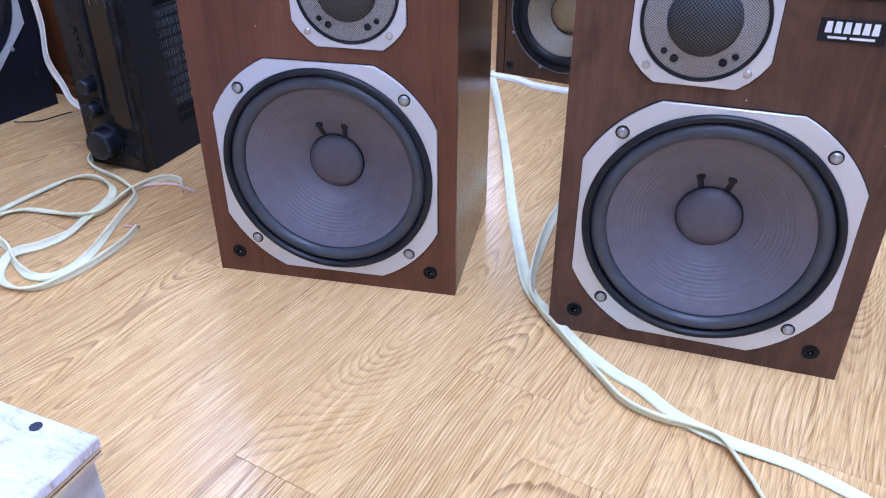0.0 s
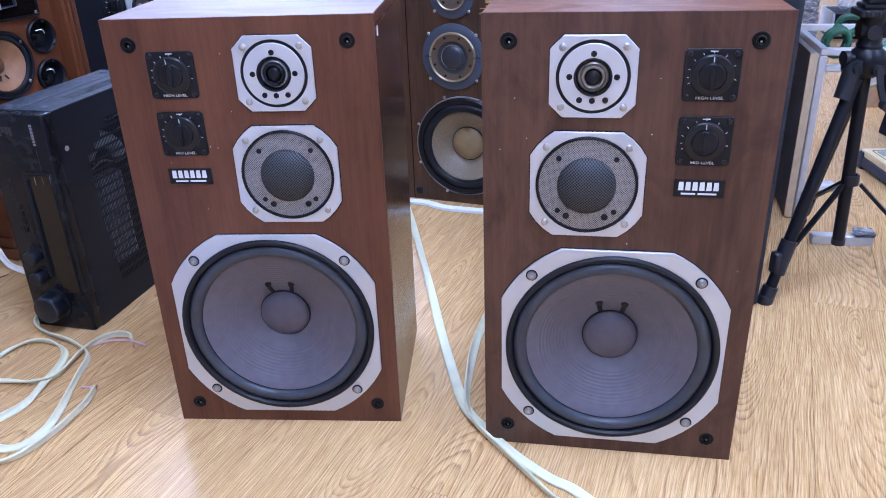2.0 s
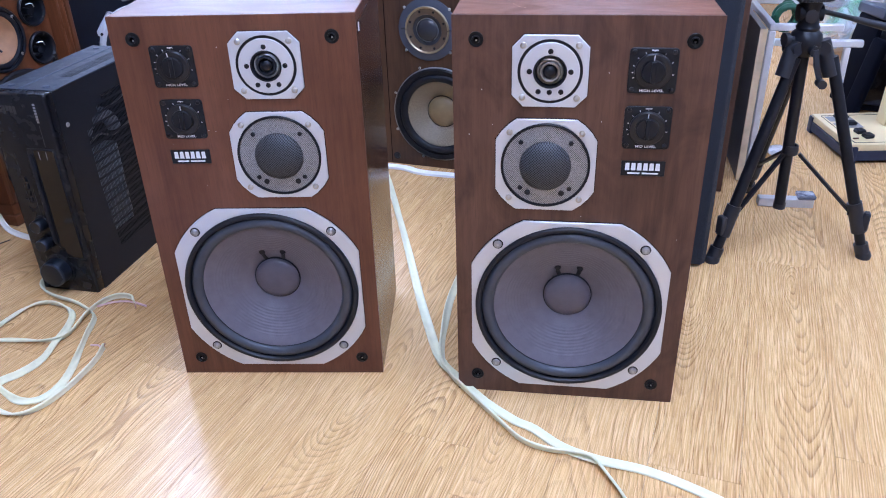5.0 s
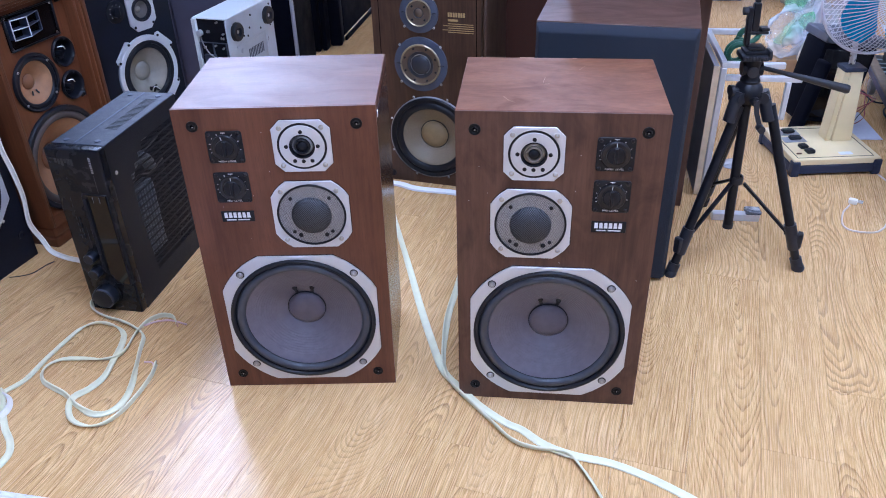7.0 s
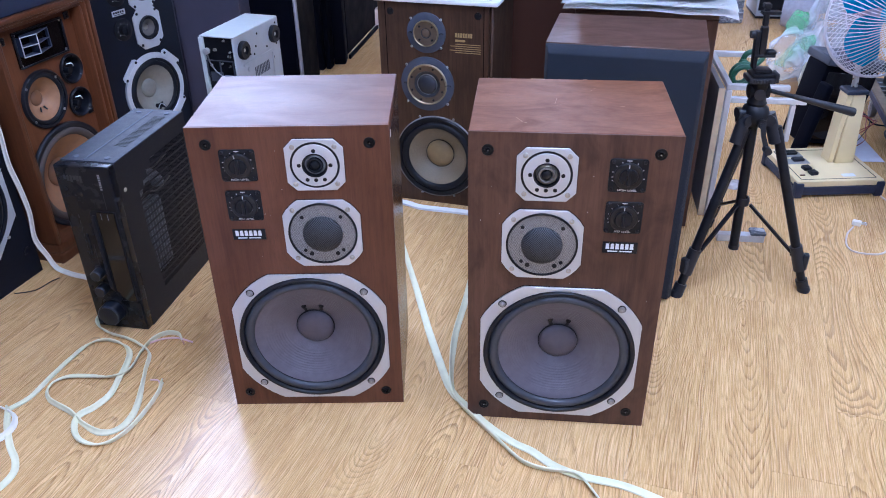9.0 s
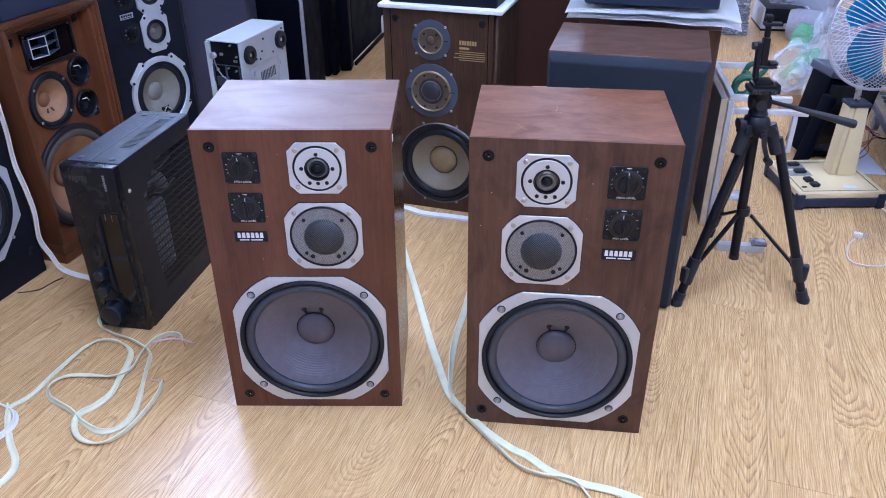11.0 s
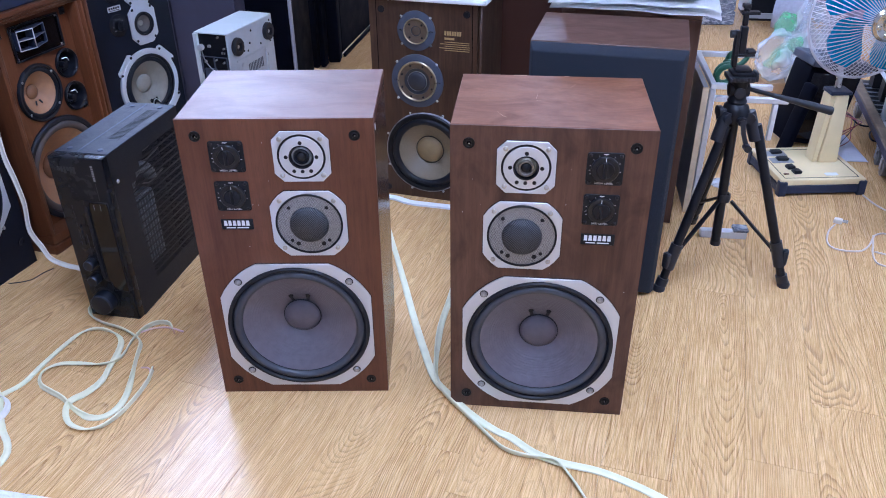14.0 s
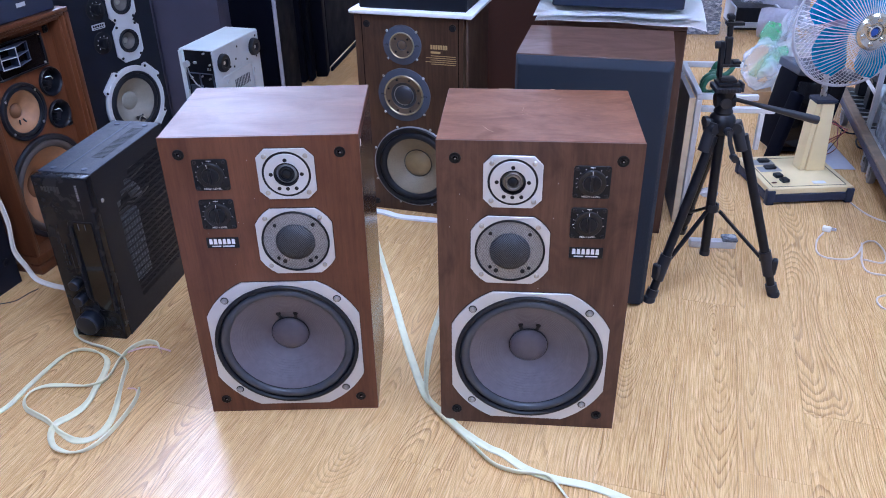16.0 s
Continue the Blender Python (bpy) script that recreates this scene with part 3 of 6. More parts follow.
def front_speaker(name, m, side, body_wood, side_wood, top_wood, label):
    """A three-way loudspeaker; side 1 has the controls at its left, -1 is its mirror image."""
    sp = thing(name, m, label, "loudspeaker", "front loudspeakers")
    fx = (lambda x: x) if side > 0 else (lambda x: W - x)
    t = 0.016
    part("baffle", pierced(0, W, 0, H, 0.0, 0.004, ((fx(0.1765), 0.1725, 0.138), (fx(0.2195), 0.4115, 0.060), (fx(0.2180), 0.5485 if side > 0 else 0.5465, 0.036))), body_wood, sp)
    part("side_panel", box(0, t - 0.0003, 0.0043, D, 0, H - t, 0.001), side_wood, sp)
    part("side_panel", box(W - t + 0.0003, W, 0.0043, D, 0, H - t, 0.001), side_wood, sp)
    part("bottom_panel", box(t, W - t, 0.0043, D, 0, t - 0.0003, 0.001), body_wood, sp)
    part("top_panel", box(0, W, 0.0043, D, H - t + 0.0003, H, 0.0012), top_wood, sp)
    part("back_panel", box(t, W - t, D - 0.02, D - 0.002, t, H - t, 0), BLACK_WOOD, sp)
    # Woofer.
    cx, cz = fx(0.1765), 0.1725
    # Black rim added round each driver frame to stand for its shadow gap.
    part("frame_gasket", holed(clipped(cx, cz, 0.3006, 0.3026, 0.1674), cx, cz, 0.1440, -0.0008, -0.0001, 64, 0.0002), SLOT_BLACK, sp)
    part("woofer_frame", holed(clipped(cx, cz, 0.299, 0.301, 0.1665), cx, cz, 0.1435, -0.0045, -0.0009, 64, 0.0006), SILVER, sp, "satin silver eight-sided frame")
    part("gasket", lathe([(0.1434, 0.0), (0.1434, -0.0065), (0.141, -0.0085), (0.137, -0.0085), (0.1345, -0.006), (0.1335, 0.002)], cx, cz, 80), RUBBER, sp)
    roll = [(0.1335, 0.002)] + [(0.1245 + 0.0090 * math.cos(math.pi * k / 10), 0.001 - 0.0085 * math.sin(math.pi * k / 10)) for k in range(11)] + [(0.1150, 0.0025)]
    part("surround", lathe(roll, cx, cz, 80), SURROUND, sp, "blue-grey rubber surround")
    cone = []
    for k in range(90):
        r = 0.1158 - (0.1158 - 0.036) * k / 89
        share = (0.1158 - r) / 0.08
        y = 0.0012 + 0.042 * share ** 1.12
        if 0.058 < r < 0.099:
            y += 0.00026 * math.sin((r - 0.058) / 0.0046 * 2 * math.pi)
        cone.append((r, y))
    part("cone", lathe([(0.1162, 0.0008)] + cone, cx, cz, 96), CONE, sp, "grey-violet paper cone with fine ridges")
    part("cone_rim", lathe([(0.1172, 0.0022), (0.1166, -0.0004), (0.1156, -0.0004), (0.1150, 0.0022)], cx, cz, 80), BLACK, sp)
    part("dust_cap", lathe([(0.0375 * math.cos(a), 0.0405 - 0.0135 * math.sin(a)) for a in [math.pi / 2 * k / 10 for k in range(10)]] + [(0, 0.027)], cx, cz, 56), CAP, sp, "grey domed dust cap")
    part("cap_ring", lathe([(0.0392, 0.0425), (0.0385, 0.0398), (0.0372, 0.0392), (0.0364, 0.0405)], cx, cz, 56), BLACK, sp)
    for s in (-1, 1):
        a = radians(90 + s * 21)
        tip, end = 0.058, 0.0395
        lead = [Vector((cx + r * math.cos(a - s * 0.06 * k), 0.0005 + 0.042 * ((0.1158 - r) / 0.08) ** 1.12 - 0.0008, cz + r * math.sin(a - s * 0.06 * k))) for k, r in ((1, tip), (0.7, 0.053), (0.3, 0.047), (0, end))]
        part("lead_tab", joined(sweep(lead, [(0.0034, 0), (0, 0.0009), (-0.0034, 0), (0, -0.0009)], up=(0, -1, 0)), moved(lathe([(0.0052, 0.0010), (0.0042, -0.0010), (0, -0.0016)], 0, 0, 14), pose(*lead[0]))), BLACK, sp)
    for n, (x, z) in enumerate(((0.0675, 0.2835), (0.2855, 0.2835), (0.0665, 0.0635), (0.2865, 0.0635))):
        part("washer", lathe([(0.0080, -0.0044), (0.0080, -0.0049), (0.0060, -0.0050), (0.0048, -0.0046)], fx(x), z, 20), RUBBER, sp)
        screw(HEAD, sp, fx(x), -0.0048, z, 25 + 31 * n)
    # Midrange.
    cx, cz = fx(0.2195), 0.4115
    part("frame_gasket", holed(clipped(cx, cz, 0.1428, 0.1388, 0.0810, 3), cx, cz, 0.0640, -0.0008, -0.0001, 64, 0.0002), SLOT_BLACK, sp)
    part("midrange_frame", holed(clipped(cx, cz, 0.141, 0.137, 0.0800, 3), cx, cz, 0.0632, -0.0040, -0.0009, 64, 0.0006), SILVER, sp, "satin silver eight-sided frame")
    part("midrange_ring", lathe([(0.0631, 0.0), (0.0631, -0.0050), (0.0618, -0.0060), (0.0598, -0.0056), (0.0592, -0.003)], cx, cz, 64), BLACK, sp)
    part("midrange_mesh", lathe([(0.0593, -0.0034), (0.0365, -0.0046)], cx, cz, 64), MESH_GREY, sp, "grey perforated metal mesh")
    part("midrange_dome", lathe([(0.0366 * math.cos(a), -0.0046 - 0.0165 * math.sin(a)) for a in [math.pi / 2 * k / 12 for k in range(12)]] + [(0, -0.0211)], cx, cz, 56), MESH_DARK, sp, "dark mesh over a dome")
    for n, (x, z) in enumerate(((-0.0510, 0.0495), (0.0490, 0.0495), (-0.0510, -0.0505), (0.0500, -0.0505))):
        screw(HEAD_SMALL, sp, cx + x, -0.0040, cz + z, 20 + 40 * n)
    for x, z, r in ((-0.0350, 0.0350, 0.0034), (0.0350, 0.0350, 0.0034), (-0.0350, -0.0340, 0.0034), (-0.0242, -0.0410, 0.0042), (0.0242, -0.0410, 0.0042), (0.0352, -0.0340, 0.0034)):
        part("mesh_stud", lathe([(r, -0.003), (r, -0.0056), (r * 0.8, -0.0062), (r * 0.3, -0.0060), (0, -0.0056)], cx + x, cz + z, 14), BLACK, sp)
    # Tweeter.
    cx, cz = fx(0.2180), 0.5485 if side > 0 else 0.5465
    part("frame_gasket", holed(octagon(cx, cz, 0.1034, 0.0984, 0.0164), cx, cz, 0.0440, -0.0008, -0.0001, 64, 0.0002), SLOT_BLACK, sp)
    part("tweeter_frame", holed(octagon(cx, cz, 0.102, 0.0970, 0.0160), cx, cz, 0.0435, -0.0040, -0.0009, 64, 0.0006), SILVER, sp, "satin silver eight-sided frame")
    part("tweeter_ring", lathe([(0.0434, 0.0), (0.0434, -0.0036), (0.0395, -0.0036), (0.0395, 0.0)], cx, cz, 56), BLACK, sp)
    part("tweeter_plate", lathe([(0.0394, 0.0), (0.0394, -0.0046), (0.0388, -0.0051), (0.0215, -0.0051), (0.0200, -0.0020)], cx, cz, 56), SILVER, sp, "round silver plate")
    part("tweeter_horn", lathe([(0.0226, -0.0052), (0.0220, -0.0066), (0.0204, -0.0060), (0.0192, -0.0030), (0.0186, 0.0030)], cx, cz, 48), BLACK, sp, "black throat ring")
    part("horn_ring", lathe([(0.0186, 0.0020), (0.0172, -0.0022), (0.0158, -0.0030), (0.0142, -0.0006)], cx, cz, 48), SOCKET_GREY if side > 0 else BRASS, sp, "bright ring round the dome")
    part("dome_sleeve", lathe([(0.0143, 0.0010), (0.0140, -0.0052), (0.0128, -0.0066), (0.0110, -0.0060), (0.0098, -0.0030), (0.0092, 0.0)], cx, cz, 40), RUBBER if side > 0 else BRASS_DARK, sp, "thick sleeve round the dome")
    part("tweeter_dome", lathe([(0.0094 * math.cos(a), -0.0010 - 0.0062 * math.sin(a)) for a in [math.pi / 2 * k / 8 for k in range(8)]] + [(0, -0.0072)], cx, cz, 32), BLACK, sp)
    for n, (x, z) in enumerate(((-0.0362, 0.0350), (0.0366, 0.0354), (-0.0366, -0.0354), (0.0370, -0.0354))):
        screw(HEAD_SMALL, sp, cx + x, -0.0040, cz + z, 10 + 33 * n)
    for x, z in ((0, 0.0275), (-0.0275, 0.0005), (0.0275, 0.0005), (-0.0150, -0.0268), (0.0, -0.0275), (0.0155, -0.0268)):
        part("plate_hole", lathe([(0.0036, -0.0050), (0.0036, -0.0058), (0.0026, -0.0059), (0.0022, -0.0053), (0, -0.0053)], cx + x, cz + z, 16), BLACK, sp)
    # Level controls.
    for z, word in ((0.549, "HIGH LEVEL"), (0.4705, "MID LEVEL")):
        cx = fx(0.0840)
        plate = part("control_plate", prism(rounded(cx, z, 0.0630, 0.0605, 0.0050), -0.0025, 0.0, 0.0006), BLACK, sp, "black plate with white marks")
        part("dial_ring", lathe([(0.0240, -0.0024), (0.0240, -0.0056), (0.0226, -0.0070), (0.0160, -0.0074), (0.0152, -0.0024)], cx, z, 40), SOCKET, sp)
        part("knob", joined(lathe([(0.0151, -0.0024), (0.0150, -0.0082), (0.0142, -0.0090), (0, -0.0090)], cx, z, 36), box(cx - 0.0030, cx + 0.0030, -0.0122, -0.0085, z - 0.0140, z + 0.0140, 0.0008)), BLACK, sp, "black turning knob")
        aim = -12 if (word == "HIGH LEVEL" and side > 0) else 0
        part("pointer", prism(arc(cx, z, 0.0156, 0.0218, aim, 0.0011), -0.0078, -0.0068, 0), PRINT, sp)
        for n, deg in enumerate((-110, -95, -75, -50, -25, 0, 32, 65, 100)):
            long = 0.0030 if n != 5 else 0.0022
            part("mark", prism(arc(cx, z, 0.0252, 0.0252 + long * 0.8, deg, 0.0008), -0.0028, -0.0024, 0), PRINT, plate)
        part("mark", box(cx - 0.0042, cx + 0.0042, -0.0028, -0.0024, z + 0.0268, z + 0.0280, 0), PRINT, plate)
        lettering(word, 0.0049, PRINT, plate, cx, -0.0031, z - 0.0262)
        for x in (-0.0255, 0.0255):
            for dz in (-0.0250, 0.0250):
                screw(HEAD_DARK, sp, cx + x, -0.0024, z + dz, 15)
    # Name badge: plain bars for the maker's name and the model line.
    cx = fx(0.0838)
    badge = part("badge", box(cx - 0.030, cx + 0.030, -0.0018, 0, 0.4000, 0.4220, 0.0004), BLACK, sp, "black badge with white bars")
    for k in range(6):
        x = cx - 0.0248 + k * 0.0083
        part("bar", prism([(x, 0.4085), (x + 0.0064, 0.4085), (x + 0.0058, 0.4192), (x + 0.0006, 0.4192)], -0.0022, -0.0016, 0), PRINT, badge)
    part("bar", box(cx - 0.021, cx - 0.004, -0.0021, -0.0016, 0.4030, 0.4052, 0), PRINT, badge)
    part("bar", box(cx - 0.001, cx + 0.021, -0.0021, -0.0016, 0.4030, 0.4052, 0), PRINT, badge)
    # Sockets for the front cover.
    for x in (0.0325, 0.3150):
        for z in (0.588, 0.034):
            part("cover_socket", lathe([(0.0102, 0.0), (0.0102, -0.0010), (0.0096, -0.0015), (0.0078, -0.0014), (0.0070, -0.0008), (0.0058, -0.0010), (0.0054, -0.0030), (0.0046, -0.0034), (0.0040, -0.0028), (0.0036, -0.0005)], x, z, 28), SOCKET_DARK, sp, "black socket for the cover")
            part("socket_hole", lathe([(0.0038, -0.0007), (0.0034, -0.0003), (0, -0.0003)], x, z, 16), SLOT_BLACK, sp)
            # Steel bead put in as the highlight in the socket's hole.
            part("socket_glint", lathe([(0.0014, -0.0003), (0.0011, -0.0009), (0, -0.0011)], x + 0.0004, z - 0.0014, 6), STEEL, sp)
    return sp


left_speaker = front_speaker("loudspeaker", pose(0, 0, 0), 1, RED_WALNUT, RED_SIDE, RED_TOP_LIT, "reddish walnut three-way loudspeaker with silver framed drivers standing on the floor")
right_speaker = front_speaker("loudspeaker", pose(0.4835, -0.042, 0, 0, 0, -6.1) @ Matrix.Diagonal((1, 1, 1.006, 1)), -1, DARK_WALNUT, DARK_SIDE, DARK_TOP_LIT, "darker walnut three-way loudspeaker with scratched top beside its twin")
for n, (x, y, long, turn) in enumerate(((0.150, 0.130, 0.010, 20), (0.146, 0.150, 0.030, 82), (0.215, 0.215, 0.022, 60), (0.262, 0.13, 0.008, 10), (0.082, 0.058, 0.022, -62), (0.091, 0.045, 0.012, -35))):
    part("scratch", box(-long / 2, long / 2, -0.00026, 0.00026, 0.0, 0.00015, 0), SCRATCH, right_speaker, "pale scratch", pose(x, y, H + 0.0001, 0, 0, turn))
for x, y, w in ((0.10, D - 0.004, 0.022), (0.115, D - 0.0035, 0.012), (0.20, D - 0.003, 0.008)):
    part("worn_edge", box(x, x + w, y, D - 0.0003, H, H + 0.0003, 0), SCRATCH, right_speaker, "pale worn edge")
for ob, spots in ((left_speaker, ((0.150, 0.575, 0.0007), (0.154, 0.500, 0.0006), (0.060, 0.430, 0.0006), (0.118, 0.452, 0.0008), (0.128, 0.4505, 0.0006), (0.100, 0.362, 0.0006))), (right_speaker, ((0.040, 0.520, 0.0008), (0.055, 0.470, 0.0007), (0.022, 0.455, 0.0008), (0.210, 0.545, 0.0007), (0.325, 0.30, 0.0008), (0.205, 0.4775, 0.0009), (0.185, 0.3325, 0.0010)))):
    for x, z, r in spots:
        r *= 0.75
        part("fleck", lathe([(r, 0.0), (r * 0.7, -0.0004), (0, -0.0005)], x, z, 8), PRINT, ob, "tiny pale paint fleck")
part("sticker", box(W - 0.0002, W + 0.0008, 0.022, 0.027, 0.589, 0.601, 0), WHITE, left_speaker, "small white paper sticker")


# ---- the things at the left ----
def receiver():
    """An amplifier stood on its side: its front faces the camera, its lid faces to the right."""
    w, d, h = 0.131, 0.345, 0.428
    rc = thing("stereo_receiver", pose(-0.400, 0.288, 0, 0, 0, -10.7) @ Matrix.Diagonal((0.993, 0.993, 0.993, 1)), "black stereo receiver standing upright on its side on the floor", "amplifier")
    part("case", joined(box(0.004, 0.009, 0.022, d, 0.0, h, 0.001), box(0.0093, w + 0.0008, 0.022, d, h - 0.004, h, 0.001), box(0.0093, w + 0.0008, 0.022, d, 0.0, 0.004, 0.001), box(0.0093, w + 0.0008, d - 0.004, d, 0.0043, h - 0.0043, 0.001)), CASE_LID, rc, "black painted sheet metal case")
    part("case_side", box(0.002, w + 0.0012, 0.026, d - 0.003, h, h + 0.0022, 0.001), BLACK_TOP, rc, "blue-black side panel")
    part("front_panel", box(0.0, w + 0.001, 0.0, 0.0255, 0.0, h + 0.0018, 0.005, 3), DEEP_GLOSS, rc, "glossy black front panel")
    part("bezel", prism([(0.0600, 0.120), (0.0690, 0.108), (0.0800, 0.106), (0.0840, 0.0835), (0.1235, 0.0835), (0.1235, 0.3230), (0.0640, 0.3230), (0.0600, 0.312)], -0.0022, 0.003, 0.0008), BLACK, rc, "raised black display surround")
    part("display", prism([(0.0770, 0.110), (0.0835, 0.108), (0.0865, 0.0865), (0.1210, 0.0865), (0.1210, 0.3205), (0.0770, 0.3205)], -0.0034, 0.001, 0.0006), GLASS_BLACK, rc, "dark glossy display window")
    for x in (0.088, 0.104):
        part("notch_line", box(x, x + 0.0009, -0.0038, -0.0033, 0.302, 0.3175, 0), GREY_PRINT, rc)
    part("button_strip", box(0.0655, 0.0745, -0.0075, -0.0005, 0.116, 0.312, 0.0030, 2), BLACK, rc)
    for z, r in ((0.160, 0.0135), (0.117, 0.0135), (0.054, 0.0280)):
        x, deep = (0.046, 0.024) if r < 0.02 else (0.056, 0.030)
        part("knob_collar", lathe([(r * 1.22, 0.0), (r * 1.22, -0.0022), (r * 1.12, -0.0034), (r * 0.9, -0.0034)], x, z, 40), DEEP_GLOSS, rc)
        knob = part("knob", lathe([(r, -0.003), (r * 0.97, -deep + 0.004), (r * 0.93, -deep + 0.001), (r * 0.86, -deep), (0, -deep)], x, z, 40), KNOB_BLACK, rc, "round black knob")
        # Paler ring that puts the rim's highlight into colour.
        part("knob_rim", lathe([(r * 0.975, -deep + 0.005), (r * 0.955, -deep + 0.0012), (r * 0.88, -deep - 0.0004), (r * 0.85, -deep)], x, z, 40), KNOB_HIGHLIGHT, knob)
    for k in range(6):
        part("button", box(0.0668, 0.0733, -0.0092, -0.0074, 0.124 + 0.022 * k, 0.142 + 0.022 * k, 0.0006), BLACK_SATIN, rc)
    for k in range(7):
        part("print_bar", box(0.0300, 0.0312, -0.0006, 0.0004, 0.205 + 0.016 * k, 0.214 + 0.016 * k, 0), DIM_PRINT, rc)
    for k in range(4):
        part("small_button", box(0.0365, 0.0400, -0.0022, 0.0004, 0.205 + 0.015 * k, 0.2165 + 0.015 * k, 0.0008), BLACK_SATIN, rc)
    part("trim_line", box(0.0475, 0.0483, -0.0006, 0.0004, 0.180, 0.235, 0), DIM_PRINT, rc)
    for k in range(7):
        part("name_bar", box(0.1022, 0.1072, -0.0006, 0.0004, 0.3745 + 0.0056 * k, 0.3785 + 0.0056 * k, 0), GREY_PRINT, rc, "grey bar of the maker's name")
    part("trim_line", box(0.1044, 0.1053, -0.0006, 0.0004, 0.327, 0.369, 0), DIM_PRINT, rc)
    for k in range(6):
        part("print_bar", box(0.020 + 0.0075 * k, 0.0255 + 0.0075 * k, -0.0006, 0.0004, 0.396 - 0.003 * (k % 3), 0.406, 0), DIM_PRINT, rc)
    # The lid has bands of fine slots right through it; pale parts show behind some of them.
    lid = bmesh.new()

    def sheet(y0, y1, z0, z1):
        lid.faces.new([lid.verts.new((w + 0.0012, y, z)) for y, z in ((y0, z0), (y1, z0), (y1, z1), (y0, z1))])

    pitch, gap, count, high, step, base = 0.0043, 0.0019, 54, 0.0132, 0.0182, 0.060
    sheet(0.0222, d - 0.001, 0.0002, base)
    for r in range(18):
        z0 = base + step * r
        z1 = z0 + high
        first = 0.092 + 0.0018 * max(0, 8 - r) + 0.022 * max(0, r - 14)
        slots = count - int((first - 0.092) / pitch)
        sheet(0.0222, first, z0, z1)
        for c in range(slots):
            sheet(first + pitch * c + gap, first + pitch * (c + 1), z0, z1)
        sheet(first + pitch * slots, d - 0.001, z0, z1)
        sheet(0.0222, d - 0.001, z1, z0 + step if r < 17 else h - 0.0002)
    part("lid", lid, CASE_LID, rc, "black sheet metal lid with rows of fine slots")
    # Black sheet added so the inside stays dark behind the slots.
    part("inner_wall", box(0.060, 0.064, 0.026, d - 0.006, 0.006, h - 0.006, 0), SLOT_BLACK, rc)
    ring = [(0.108, 0.158 + 0.050 * math.cos(radians(a)), 0.292 + 0.044 * math.sin(radians(a)) - 0.10 * math.cos(radians(a)) * 0.05) for a in range(10, 171, 16)]
    part("inner_coil", tube(smooth_path(ring, 0.006), 0.015, 14, (1, 0, 0)), SLOT_LIT, rc, "pale coil seen through the slots")
    sink = part("heat_sink", box(0.080, 0.104, 0.128, 0.206, 0.082, 0.262, 0.001), SLOT_LIT, rc, "pale heat sink seen through the slots")
    for k in range(6):
        part("fin", box(0.1043, 0.112, 0.130 + 0.0125 * k, 0.1365 + 0.0125 * k, 0.084, 0.260, 0.0006), SLOT_LIT, sink)
    for z in (0.285, 0.345, 0.372):
        part("inner_wire", tube(smooth_path([(0.110, 0.10, z), (0.112, 0.15, z + 0.012), (0.108, 0.20, z - 0.006), (0.112, 0.26, z + 0.004)], 0.01), 0.0022, 6), SLOT_DIM, rc)
    part("screw", lathe([(0.005, 0.0), (0.004, -0.002), (0, -0.0025)], 0, 0, 14), STEEL, rc, "", pose(w + 0.0012, 0.042, 0.358, 0, 0, 90))
    # The side that is now on top: a raised band with slots and two feet screws.
    part("ridge", box(0.056, 0.060, 0.03, d - 0.01, h + 0.002, h + 0.0036, 0.0006), SLATE, rc)
    for c in range(26):
        part("top_slot", box(0.082, 0.112, 0.112 + 0.0072 * c, 0.1150 + 0.0072 * c, h + 0.0018, h + 0.0027, 0), SLOT_DARK, rc)
    for x, y in ((0.030, 0.045), (0.105, 0.045), (0.030, 0.315), (0.105, 0.315)):
        part("screw", lathe([(0.007, 0.0), (0.006, -0.0026), (0, -0.0034)], 0, 0, 16), SLATE, rc, "", pose(x, y, h + 0.002, -90, 0, 0))
    return rc


GLASS_BLACK = plain("black_display_glass", (0.006, 0.004, 0.004), 0.06, vary=0.1, bump=0.0, shine=0.4)
DIM_PRINT = plain("dim_grey_print", (0.026, 0.026, 0.03), 0.5)
GREY_PRINT = plain("grey_print", (0.26, 0.26, 0.27), 0.5)
DEEP_GLOSS = plain("glossy_black_front", (0.0085, 0.0090, 0.0115), 0.26, vary=0.2, scale=30, bump=0.05, shine=0.25)
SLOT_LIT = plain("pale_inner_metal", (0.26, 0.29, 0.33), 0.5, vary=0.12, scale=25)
SLOT_DIM = plain("dim_inner_wire", (0.16, 0.15, 0.15), 0.5, vary=0.4, scale=40)
CASE_LID = plain("black_painted_sheet", (0.0105, 0.0125, 0.0175), 0.40, vary=0.15, fine=1800, bump=0.2, shine=0.17)
KNOB_BLACK = plain("glossy_black_knob", (0.0055, 0.0075, 0.012), 0.34, shine=0.4)
KNOB_HIGHLIGHT = plain("knob_highlight", (0.022, 0.028, 0.040), 0.3, shine=0.5)
SLOT_DARK = plain("dark_slot", (0.004, 0.004, 0.005), 0.7)
receiver()


